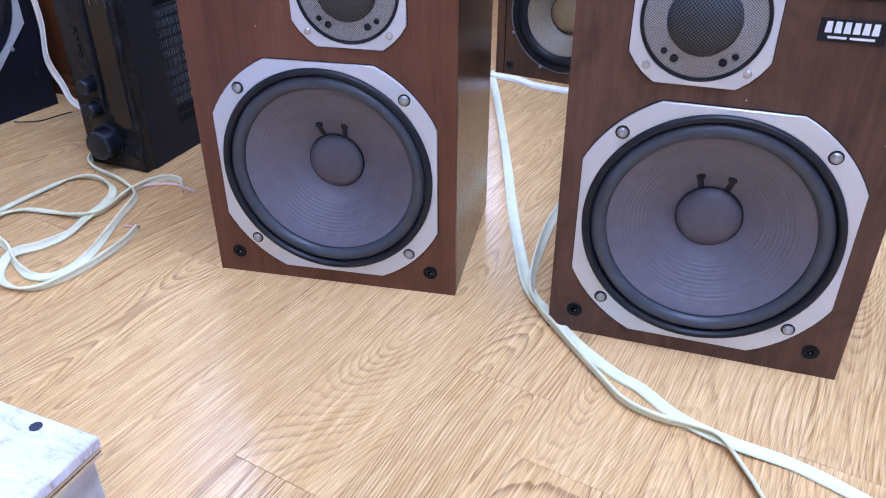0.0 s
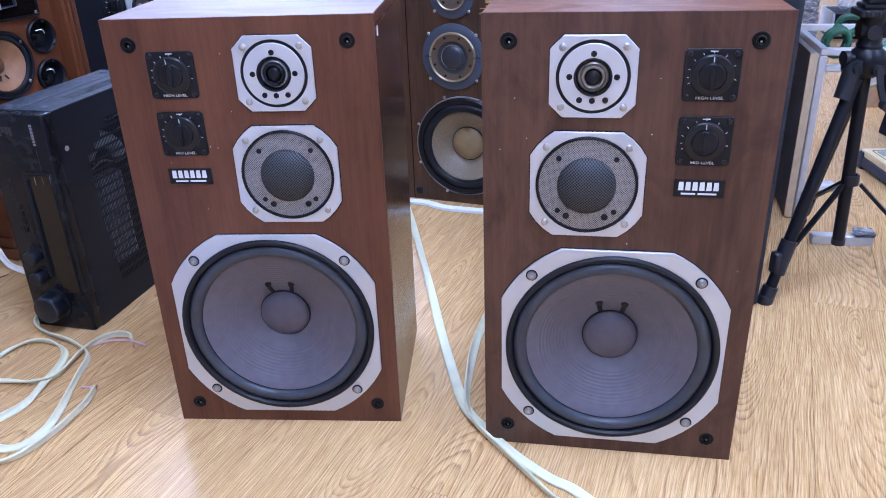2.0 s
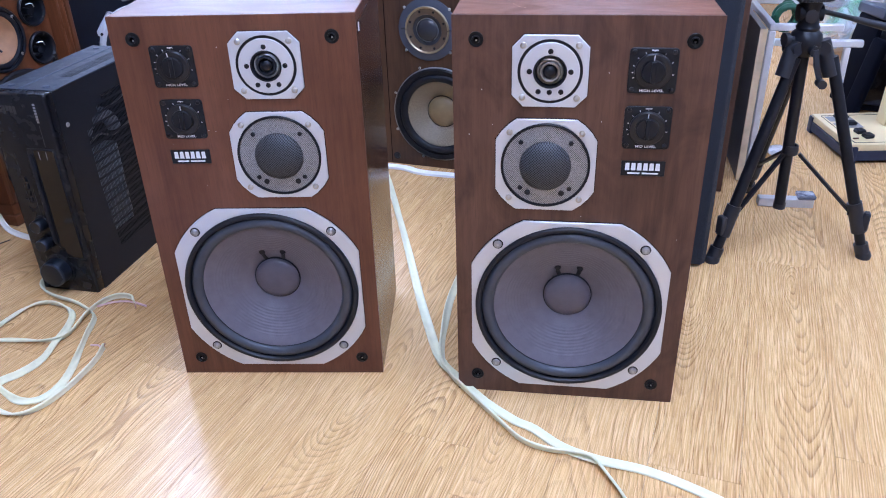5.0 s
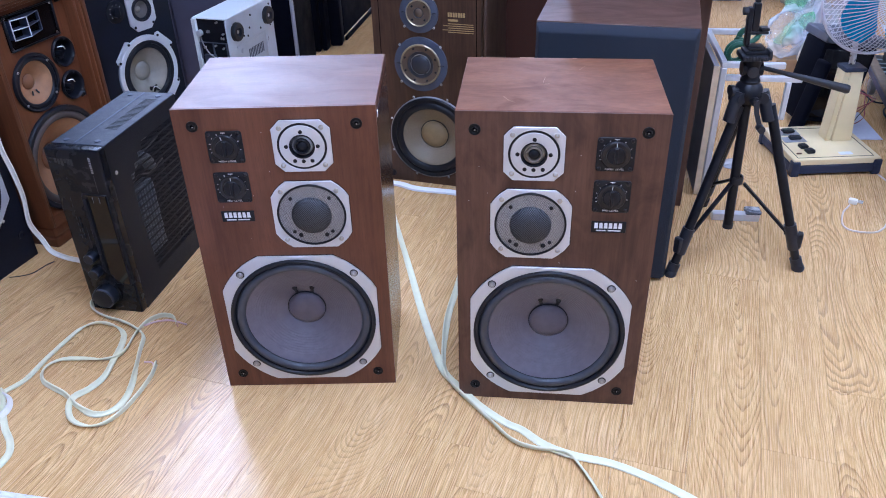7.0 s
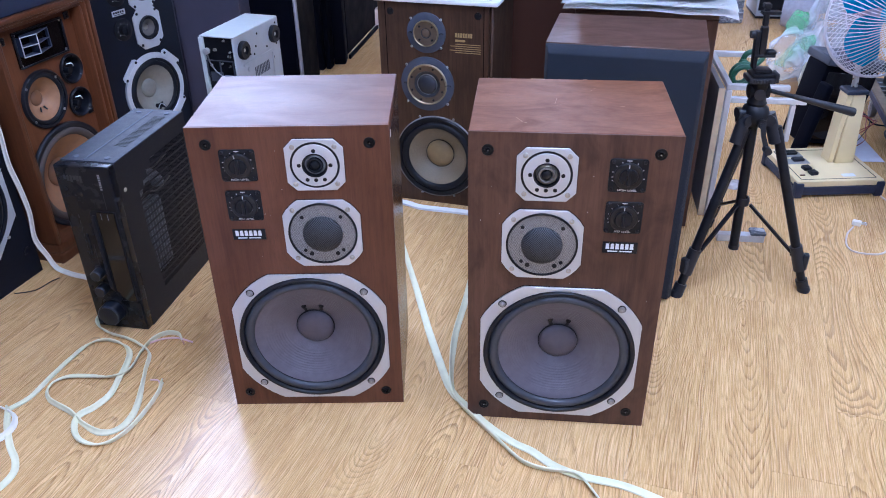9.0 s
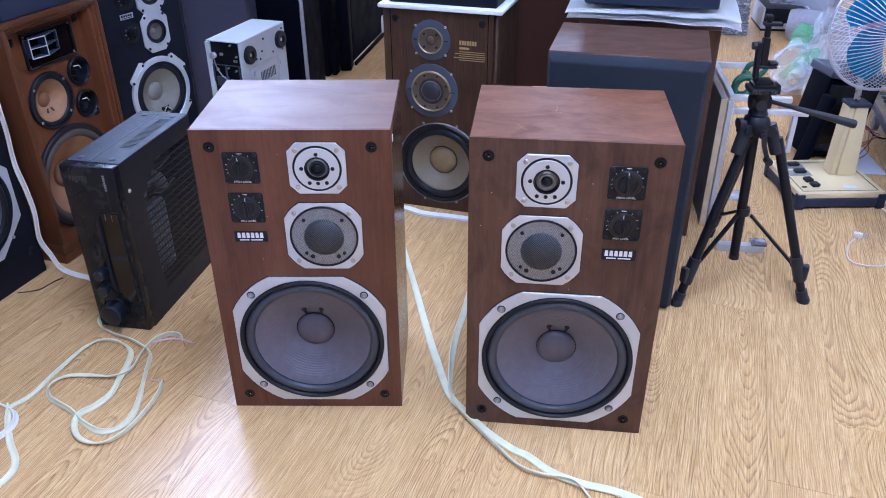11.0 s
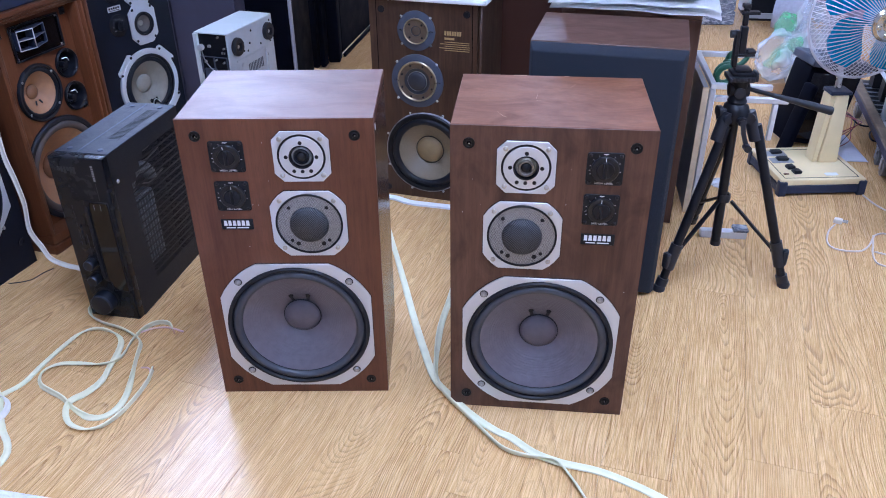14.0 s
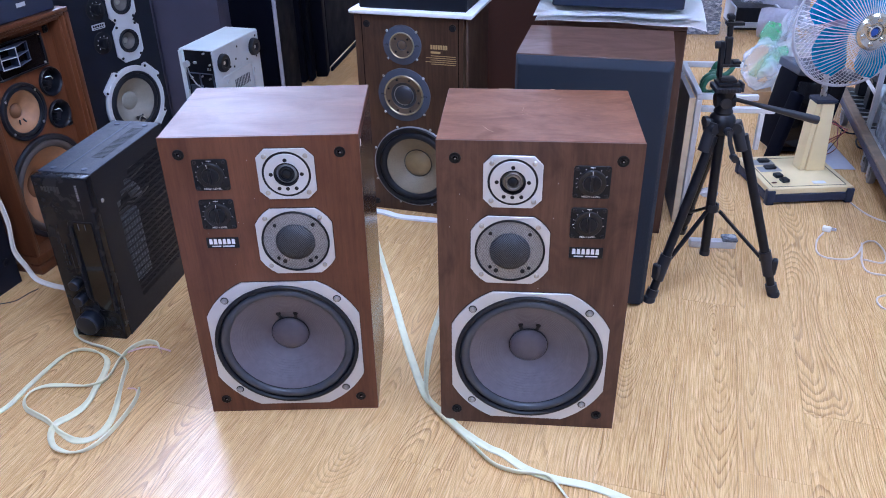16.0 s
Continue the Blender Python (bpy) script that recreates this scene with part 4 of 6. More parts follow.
def driver(parent, name, cx, cz, r, y, cone_mat, cap_mat, cap, depth, rim_mat, edge=0.14, label="", soft=None):
    """A round loudspeaker unit: rim, surround, cone and cap."""
    part(name + "_rim", lathe([(r, y), (r, y - 0.006), (r * 0.97, y - 0.009), (r * (1 - edge * 0.6), y - 0.008), (r * (1 - edge * 0.7), y)], cx, cz, 56), rim_mat, parent)
    ro, ri = r * (1 - edge * 0.62), r * (1 - edge * 1.55)
    mid, half = (ro + ri) / 2, (ro - ri) / 2
    part(name + "_surround", lathe([(mid + half * math.cos(math.pi * k / 8), y - 0.001 - half * 0.8 * math.sin(math.pi * k / 8)) for k in range(9)], cx, cz, 56), soft or RUBBER, parent)
    part(name + "_cone", lathe([(ri + 0.001, y)] + [(ri + (cap - ri) * k / 12, y + depth * (k / 12) ** 1.15) for k in range(13)], cx, cz, 56), cone_mat, parent, label)
    part(name + "_cap", lathe([(cap * 1.02 * math.cos(a), y + depth - cap * 0.42 * math.sin(a)) for a in [math.pi / 2 * k / 8 for k in range(8)]] + [(0, y + depth - cap * 0.42)], cx, cz, 40), cap_mat, parent)


def teak_speaker():
    w, h, d, rec = 0.340, 0.652, 0.30, 0.050
    sp = thing("loudspeaker", pose(-0.605, 0.572, 0, 0, 0, 72.6), "large teak loudspeaker with horn and recessed baffle", "loudspeaker", "loudspeakers along the wall")
    f = 0.030
    # Moulded frame of three steps.
    for a, b, y in ((0.0, 0.0125, 0.0), (0.0128, 0.0205, 0.005), (0.0208, f, 0.014)):
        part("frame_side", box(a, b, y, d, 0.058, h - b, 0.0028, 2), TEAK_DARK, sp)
        # Inner right-hand steps take lighter teak for the light that falls on them.
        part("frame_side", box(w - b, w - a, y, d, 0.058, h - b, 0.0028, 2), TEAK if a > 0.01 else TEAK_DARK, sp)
        part("frame_top", box(a, w - a, y, d, h - b + 0.0003, h - a, 0.0028, 2), TEAK_DARK, sp)
    part("baffle", pierced(f, w - f, 0.05, h - f, rec, rec + 0.02, ((0.170, 0.190, 0.130), (0.142, 0.418, 0.060), (0.264, 0.370, 0.0365), (0.262, 0.464, 0.0365), (0.180, 0.556, 0.030))), TEAK, sp, "orange-brown wooden baffle")
    part("plinth", box(-0.002, w + 0.002, -0.003, d, 0, 0.028, 0.006, 2), TEAK_DARK, sp)
    part("plinth_rail", box(0, w, 0.0, d, 0.0283, 0.0575, 0.008, 2), TEAK_DARK, sp)
    part("back_panel", box(f, w - f, d - 0.02, d - 0.001, 0.06, h - f, 0), BLACK_WOOD, sp)
    driver(sp, "midrange", 0.144, 0.418, 0.077, rec, CONE_TAN, CAP_TAN, 0.020, 0.026, RUBBER, 0.175, "tan paper cone")
    for s in (-1, 1):
        part("lead", rod((0.142 + s * 0.006, rec + 0.012, 0.396), (0.142 + s * 0.011, rec + 0.008, 0.386), 0.0022, 8), BLACK, sp)
    for deg in (40, 140, 220, 320):
        a = radians(deg)
        screw(HEAD_MIDDLE, sp, 0.142 + 0.069 * math.cos(a), rec - 0.0075, 0.418 + 0.069 * math.sin(a), deg)
    driver(sp, "woofer", 0.170, 0.190, 0.147, rec, CONE_TAN, CAP_TAN, 0.040, 0.05, RUBBER, 0.16, "tan paper cone", BROWN_CLOTH)
    horn = part("horn_plate", box(0.094, 0.267, rec - 0.004, rec - 0.0003, 0.512, 0.603, 0.001), GLASS_BLACK, sp, "glossy black horn plate")
    part("plate_rim", joined(box(0.094, 0.267, rec - 0.011, rec - 0.0043, 0.512, 0.5165), box(0.094, 0.267, rec - 0.011, rec - 0.0043, 0.5985, 0.603), box(0.094, 0.0985, rec - 0.011, rec - 0.0043, 0.5168, 0.5982), box(0.2625, 0.267, rec - 0.011, rec - 0.0043, 0.5168, 0.5982)), BLACK, horn)
    for x in (0.1005, 0.2605):
        for z in (0.519, 0.596):
            screw(HEAD_MIDDLE, sp, x, rec - 0.0045, z, 30)
    # Horn cells, bowed forward in the middle.
    bow = ((0.102, rec - 0.020), (0.147, rec - 0.030), (0.205, rec - 0.012))
    plan = [(x, -y) for x, y in bow] + [(bow[2][0] - 0.012, -(rec - 0.0044)), (bow[0][0] + 0.012, -(rec - 0.0044))]
    for z in (0.541, 0.5655, 0.590):
        part("horn_vane", moved(prism(plan, z, z + 0.0018, 0), pose(0, 0, 0, 90)), NAVY, horn, "dark horn vane")
        # Bright left edges, dim right ones: the light on the horn is in the colours.
        for (xa, ya), (xb, yb), mat in ((bow[0], bow[1], SILVER_OLD), (bow[1], bow[2], SLATE)):
            part("vane_edge", rod((xa, ya - 0.0006, z + 0.0009), (xb, yb - 0.0006, z + 0.0009), 0.0013, 8), mat, horn, "horn edge coloured by how light falls on it")
    for (x, y), mat in zip(bow, (SILVER_OLD, SILVER_OLD, SLATE)):
        part("horn_vane", box(x - 0.0009, x + 0.0009, y, rec - 0.0044, 0.5428, 0.590, 0), NAVY, horn, "dark horn vane")
        part("vane_edge", rod((x, y - 0.0008, 0.541), (x, y - 0.0008, 0.592), 0.0013, 8), mat, horn, "horn edge coloured by how light falls on it")
    for x, z in ((0.262, 0.464), (0.264, 0.370)):
        part("port_ring", lathe([(0.0405, rec), (0.0405, rec - 0.006), (0.038, rec - 0.0085), (0.0345, rec - 0.006), (0.0325, rec - 0.001), (0.0295, rec + 0.018), (0, rec + 0.018)], x, z, 40), BLACK, sp, "round black level control well")
        part("port_knob", joined(lathe([(0.009, rec + 0.017), (0.008, rec - 0.002), (0, rec - 0.003)], x - 0.006, z - 0.004, 16), box(x - 0.014, x + 0.004, rec + 0.002, rec + 0.016, z - 0.018, z - 0.012, 0.001)), BLACK_SATIN, sp)
        # Bright steel hook put in to carry the white glint in the well.
        part("port_lever", tube(smooth_path([(x - 0.004, rec + 0.008, z + 0.012), (x + 0.006, rec - 0.001, z + 0.013), (x + 0.010, rec - 0.003, z + 0.004)], 0.003), 0.0013, 6), STEEL, sp, "bright wire hook for the glint in the well")
        for deg in (75, 195, 315):
            a = radians(deg)
            screw(HEAD_DARK, sp, x + 0.0335 * math.cos(a), rec - 0.007, z + 0.0335 * math.sin(a), deg)
    for x, z in ((0.062, 0.590), (0.292, 0.600), (0.294, 0.335)):
        part("cover_catch", joined(box(x - 0.010, x + 0.010, rec - 0.004, rec, z - 0.010, z + 0.010, 0.002), box(x - 0.004, x + 0.004, rec - 0.009, rec - 0.004, z - 0.006, z + 0.006, 0.002)), BLACK, sp)
    box_on = thing("black_cabinet", pose(-0.605, 0.572, h, 0, 0, 72.6), "dark blue-black cabinet resting on the teak loudspeaker", "cabinet")
    part("body", box(0.02, w - 0.03, 0.012, d - 0.02, 0.0, 0.24, 0.004), NAVY, box_on)
    part("label", box(0.18, 0.21, 0.0105, 0.0125, 0.030, 0.040, 0), SILVER_OLD, box_on)


teak_speaker()


def black_speaker():
    """Tall black loudspeaker with silver framed units behind the teak one."""
    w, h, d = 0.36, 0.74, 0.30
    sp = thing("loudspeaker", pose(-0.599, 1.006, 0, 0, 0, 61) @ Matrix.Diagonal((0.983, 0.983, 0.983, 1)), "tall black loudspeaker with silver woofer frame and cream cone", "loudspeaker", "loudspeakers along the wall")
    part("body", shell(w, d, h, ((0.220, 0.284, 0.095), (0.242, 0.482, 0.030), (0.242, 0.603, 0.030))), BLACK_WOOD, sp)
    cx, cz = 0.220, 0.284
    outline = [(cx + 0.1195 * math.cos(a), cz + 0.1195 * math.sin(a)) for a in [2 * math.pi * k / 56 for k in range(56)]]
    part("woofer_frame", holed(outline, cx, cz, 0.102, -0.009, 0.0, 56, 0.002), SILVER_BRIGHT, sp, "bright silver ring frame with lugs")
    for deg in (45, 135, 225, 315):
        lug = moved(prism([(-0.036, -0.008), (0.036, -0.008), (0.041, 0.006), (0.034, 0.017), (-0.034, 0.017), (-0.041, 0.006)], -0.008, -0.0005, 0.0012), pose(cx + 0.1130 * math.cos(radians(deg)), 0, cz + 0.1145 * math.sin(radians(deg)), 0, 90 - deg, 0))
        part("frame_lug", lug, SILVER_BRIGHT, sp)
        for k in (-15.5, 15.5):
            a = radians(deg + k)
            screw(HEAD_DARK_WIDE, sp, cx + 0.1225 * math.cos(a), -0.009, cz + 0.1225 * math.sin(a), deg)
    driver(sp, "woofer", cx, cz, 0.1025, -0.001, CONE_CREAM, CONE_CREAM, 0.030, 0.030, RUBBER, 0.155, "cream paper cone")
    part("cone_clip", joined(box(cx - 0.004, cx + 0.022, 0.000, 0.010, cz - 0.064, cz - 0.054), rod((cx - 0.008, -0.002, cz - 0.050), (cx + 0.026, -0.002, cz - 0.070), 0.003), rod((cx + 0.004, -0.002, cz - 0.070), (cx + 0.018, -0.002, cz - 0.048), 0.0025)), BLACK, sp)
    part("clip_wire", tube(smooth_path([(cx - 0.006, -0.004, cz - 0.066), (cx + 0.004, -0.006, cz - 0.052), (cx + 0.016, -0.006, cz - 0.056), (cx + 0.026, -0.004, cz - 0.068)], 0.004), 0.0014, 6), STEEL, sp)
    x = 0.242
    for z in (0.482, 0.603):
        part("unit_frame", holed(octagon(x, z, 0.106, 0.129, 0.025), x, z, 0.037, -0.005, 0.0), SILVER_OLD, sp, "silver eight-sided frame")
        driver(sp, "unit", x, z, 0.037, -0.002, CONE_GREY, CONE_CREAM, 0.009, 0.012, RUBBER, 0.2)
        for sx in (-1, 1):
            for sz in (-1, 1):
                screw(HEAD_DARK_WIDE, sp, x + sx * 0.037, -0.005, z + sz * 0.049, 20)
    x = 0.146
    for z in (0.497, 0.600):
        part("level_plate", lathe([(0.034, 0.0), (0.034, -0.003), (0.032, -0.004), (0, -0.004)], x, z, 36), BLACK, sp)
        part("level_knob", joined(lathe([(0.017, -0.004), (0.016, -0.018), (0, -0.019)], x, z, 28), box(x - 0.003, x + 0.003, -0.022, -0.018, z - 0.014, z + 0.014)), BLACK, sp)
        for n in range(8):
            part("mark", prism(arc(x, z, 0.020, 0.023, -130 + 37 * n, 0.0018), -0.0048, -0.004, 0), PRINT, sp)
    plate = part("badge", box(0.119, 0.168, -0.0015, 0, 0.541, 0.557, 0), SILVER_OLD, sp, "small silver badge")
    for k in range(5):
        part("bar", box(0.1225 + 0.0085 * k, 0.1285 + 0.0085 * k, -0.002, -0.0014, 0.548, 0.554, 0), BLACK, plate)
    part("bar", box(0.124, 0.163, -0.002, -0.0014, 0.5435, 0.5455, 0), BLACK, plate)


SILVER_BRIGHT = plain("cast_aluminium_ring", (0.72, 0.74, 0.77), 0.4, 0.45, vary=0.05, scale=25)
black_speaker()


def edge_speaker():
    """Black loudspeaker with a grey framed woofer at the far left."""
    w, h, d = 0.36, 0.64, 0.28
    sp = thing("loudspeaker", pose(-0.710, 0.363, 0, 0, 0, 72), "black loudspeaker with a grey eight-sided woofer frame", "loudspeaker", "loudspeakers along the wall")
    part("body", moved(shell(w, d, h, ((0.180, 0.250, 0.125),)), pose(0.192 - w, 0, 0)), BLACK_WOOD, sp)
    cx, cz = 0.012, 0.250
    part("woofer_frame", holed(octagon(cx, cz, 0.300, 0.300, 0.085), cx, cz, 0.135, -0.006, 0), SILVER_OLD, sp, "grey eight-sided frame")
    driver(sp, "woofer", cx, cz, 0.136, -0.001, CONE, CAP, 0.036, 0.04, RUBBER, 0.14)
    for sx in (-1, 1):
        for sz in (-1, 1):
            screw(HEAD_SMALL, sp, cx + sx * 0.108, -0.006, cz + sz * 0.108, 20)
    part("cover_socket", lathe([(0.011, 0.0), (0.011, -0.002), (0.006, -0.001), (0.005, 0.01), (0, 0.01)], 0.163, 0.076, 20), BLACK, sp)


edge_speaker()


def crate():
    cr = thing("wooden_crate", pose(0.098, -0.431, 0, 0, 0, -10.8), "low whitewashed plywood crate with a worn edge", "crate")
    part("lid", box(-0.55, 0.0, -0.30, 0.0, 0.086, 0.100, 0.002), WHITE_WASH, cr, "whitewashed plywood lid")
    for k in range(3):
        part("ply_layer", box(-0.549 + 0.001 * k, -0.001 - 0.0015 * (k % 2), -0.299, -0.001, 0.0765 + 0.0032 * k, 0.0792 + 0.0032 * k, 0), PLY if k != 1 else TEAK_DARK, cr)
    part("body", box(-0.545, -0.008, -0.295, -0.006, 0.0, 0.0762, 0.002), GREY_WOOD, cr, "grey weathered side")
    for x, y in ((-0.063, -0.014), (-0.39, -0.010), (-0.07, -0.20)):
        part("bolt_hole", lathe([(0.0062, 0.0), (0.0062, -0.0006), (0.0, -0.0008)], 0, 0, 18), NAVY, cr, "", pose(x, y, 0.1, -90, 0, 0))


def white_wash():
    n = Nodes("whitewashed_wood")
    at = n.coords((9, 24, 9))
    g = n.noise(at, 3.2, 6, 0.72, 0.8)
    n.bump(g, 0.5, 0.003)
    return n.set(Base_Color=n.ramp(g, ((0.30, (0.34, 0.27, 0.23)), (0.42, (0.56, 0.52, 0.54)), (0.55, (0.66, 0.64, 0.69)), (0.68, (0.72, 0.72, 0.76)))), Roughness=0.7)


WHITE_WASH = white_wash()
GREY_WOOD = plain("grey_weathered_wood", (0.46, 0.45, 0.46), 0.8, vary=0.3, scale=26)
crate()


# ---- the things behind ----
def white_amplifier():
    w, d, h = 0.125, 0.295, 0.434
    am = thing("amplifier", pose(-0.345, 1.252, 0, 0, 0, -18), "white metal amplifier lying on its side with round feet", "amplifier")
    part("cover", joined(box(0, w, 0.006, d, h - 0.004, h), box(0, 0.004, 0.0, d, 0, h - 0.004)), CREAM_METAL, am, "white sheet metal cover")
    part("bottom_plate", box(w - 0.004, w, 0.0, d, 0, h - 0.004, 0.001), GREY_METAL, am, "white bottom plate facing sideways")
    part("back_wall", box(0.004, w - 0.004, d - 0.006, d, 0, h - 0.004, 0), CREAM_METAL, am)
    # Black sheet closes the open end a little way in.
    part("inner_wall", box(0.006, w - 0.005, 0.012, 0.018, 0.004, h - 0.006, 0), BLACK, am, "dark open end with parts inside")
    part("lip", box(0.0, 0.014, -0.001, 0.011, 0, h - 0.004, 0.001), CREAM_METAL, am)
    for x, z, s in ((0.045, 0.300, 0.022), (0.090, 0.295, 0.018), (0.068, 0.250, 0.026), (0.100, 0.370, 0.006), (0.050, 0.390, 0.006)):
        part("inner_part", box(x - s, x + s, 0.006, 0.012, z - s * 0.7, z + s * 0.7, 0.001), SLATE if s > 0.01 else STEEL, am)
    part("wire", tube(smooth_path([(0.022, 0.004, 0.380), (0.030, 0.001, 0.350), (0.052, 0.000, 0.318), (0.080, 0.004, 0.300)]), 0.0022), GREY_PRINT, am)
    part("terminal", lathe([(0.010, 0.01), (0.010, -0.004), (0.006, -0.006), (0, -0.006)], 0.022, 0.385, 16), SILVER_OLD, am)
    for y in (0.052, 0.254):
        foot = part("foot", lathe([(0.030, 0.0), (0.030, -0.010), (0.027, -0.014), (0.015, -0.014), (0.013, -0.006), (0, -0.006)], 0, 0, 28), RUBBER, am, "round black rubber foot", pose(w, y, 0.382, 0, 0, 90))
        part("foot_screw", lathe([(0.006, -0.006), (0.005, -0.009), (0, -0.009)], 0, 0, 14), STEEL, foot)
    part("rail", box(w, w + 0.004, 0.044, 0.230, 0.329, 0.337, 0.001), GREY_METAL, am)
    part("rail", box(w, w + 0.004, 0.232, 0.240, 0.20, 0.325, 0.001), GREY_METAL, am)
    part("slot", box(w, w + 0.0008, 0.239, 0.246, 0.298, 0.310, 0), BLACK, am)
    part("boss", lathe([(0.009, 0.0), (0.007, -0.005), (0.003, -0.005), (0, -0.004)], 0, 0, 18), GREY_METAL, am, "", pose(w, 0.075, 0.312, 0, 0, 90))
    for x, z, a, b in ((0.015, 0.354, 0.098, 0.0018), (0.015, 0.300, 0.0018, 0.054), (0.062, 0.300, 0.0018, 0.054), (0.111, 0.300, 0.0018, 0.054)):
        part("bracket", box(x, x + a, 0.003, 0.011, z, z + b, 0), SLATE, am)
    for x, z in ((0.087, 0.421), (0.105, 0.385), (0.070, 0.345), (0.098, 0.338), (0.030, 0.338)):
        part("screw", lathe([(0.0035, 0.012), (0.003, 0.004), (0, 0.003)], x, z, 10), STEEL, am)
    for k in range(10):
        part("vent_slot", box(w, w + 0.0006, 0.112 + 0.010 * k, 0.118 + 0.010 * k, 0.272, 0.306, 0), SLATE, am)
    for y, z in ((0.096, 0.356), (0.120, 0.350), (0.135, 0.372), (0.205, 0.352), (0.270, 0.345), (0.275, 0.415), (0.150, 0.41), (0.020, 0.30)):
        part("screw", lathe([(0.004, 0), (0.003, -0.002), (0, -0.002)], 0, 0, 12), BLACK, am, "", pose(w, y, z, 0, 0, 90))


white_amplifier()


def cabinet(name, m, w, d, h, wood, top, label, group=""):
    ob = thing(name, m, label, "cabinet", group)
    part("body", box(0, w, 0, d, 0, h - 0.018, 0.002), wood, ob)
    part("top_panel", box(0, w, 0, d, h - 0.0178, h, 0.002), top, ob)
    return ob


grey = thing("grey_cabinet", pose(-0.598, 1.651, 0, 0, 0, 0), "tall lilac-grey panelled cabinet", "cabinet")
part("side", box(0, 0.055, 0.0, 0.45, 0, 1.0, 0.004), GREY_PANEL, grey)
part("front", box(0.0555, 0.295, 0.012, 0.45, 0, 1.0, 0.004), GREY_PANEL, grey)

tall = thing("tower_speaker", pose(-0.361, 1.820, 0, 0, 0, -4), "tall glossy black tower loudspeaker with a silver edge strip", "loudspeaker")
part("body", box(0, 0.225, 0, 0.36, 0, 1.05, 0.012, 3), DEEP, tall)
part("edge_strip", box(0.226, 0.236, 0.004, 0.03, 0, 1.05, 0.002), GREY_FABRIC, tall, "silver edge strip")

dark = thing("dark_rack", pose(-0.225, 2.244, 0, 0, 0, -8), "dark brown rack with small metal fittings", "rack")
part("post", box(0, 0.125, 0, 0.3, 0, 0.95, 0.006), DEEP, dark)
part("rail", box(0.128, 0.150, 0.02, 0.08, 0, 0.95, 0.003), DEEP, dark)
for z in (0.28, 0.31, 0.42, 0.45):
    part("fitting", box(0.045, 0.055, -0.004, 0, z, z + 0.02, 0.001), STEEL, dark)

board = thing("black_case", pose(-0.067, 2.308, 0, 0, 0, 0), "black upright equipment case standing on the floor", "case")
part("front", box(0, 0.055, 0, 0.09, 0, 0.9, 0.008, 2), DEEP, board)
part("panel", moved(box(0, 0.62, 0, 0.03, 0.02, 0.9, 0.004), pose(0.057, 0.09, 0, 0, 0, 80)), DEEP, board)
part("rail", moved(box(0, 0.62, -0.012, 0.0, 0.0, 0.02, 0.002), pose(0.057, 0.09, 0, 0, 0, 80)), DEEP, board)

tub = thing("plastic_tub", pose(0.159, 3.092, 0), "white plastic tub with grey lid on the floor", "tub")
part("body", box(0, 0.22, 0, 0.25, 0, 0.10, 0.012, 2), PAPER, tub)
part("lid", box(-0.006, 0.226, -0.006, 0.256, 0.1005, 0.118, 0.004), GREY_PRINT, tub)
single("metal_can", lathe([(0.045, 0), (0.045, -0.10), (0.041, -0.105), (0, -0.105)], 0, 0, 24), SILVER_OLD, "small metal can on the floor", "can", pose(0.058, 2.951, 0, -90, 0, 0))


DOME_DARK = plain("dark_grey_dome", (0.030, 0.032, 0.040), 0.4)
BRONZE = plain("dull_bronze", (0.155, 0.112, 0.080), 0.45, 0.45, vary=0.12)
WARM_BRASS = plain("warm_brass", (0.46, 0.38, 0.25), 0.34, 0.8, vary=0.1)


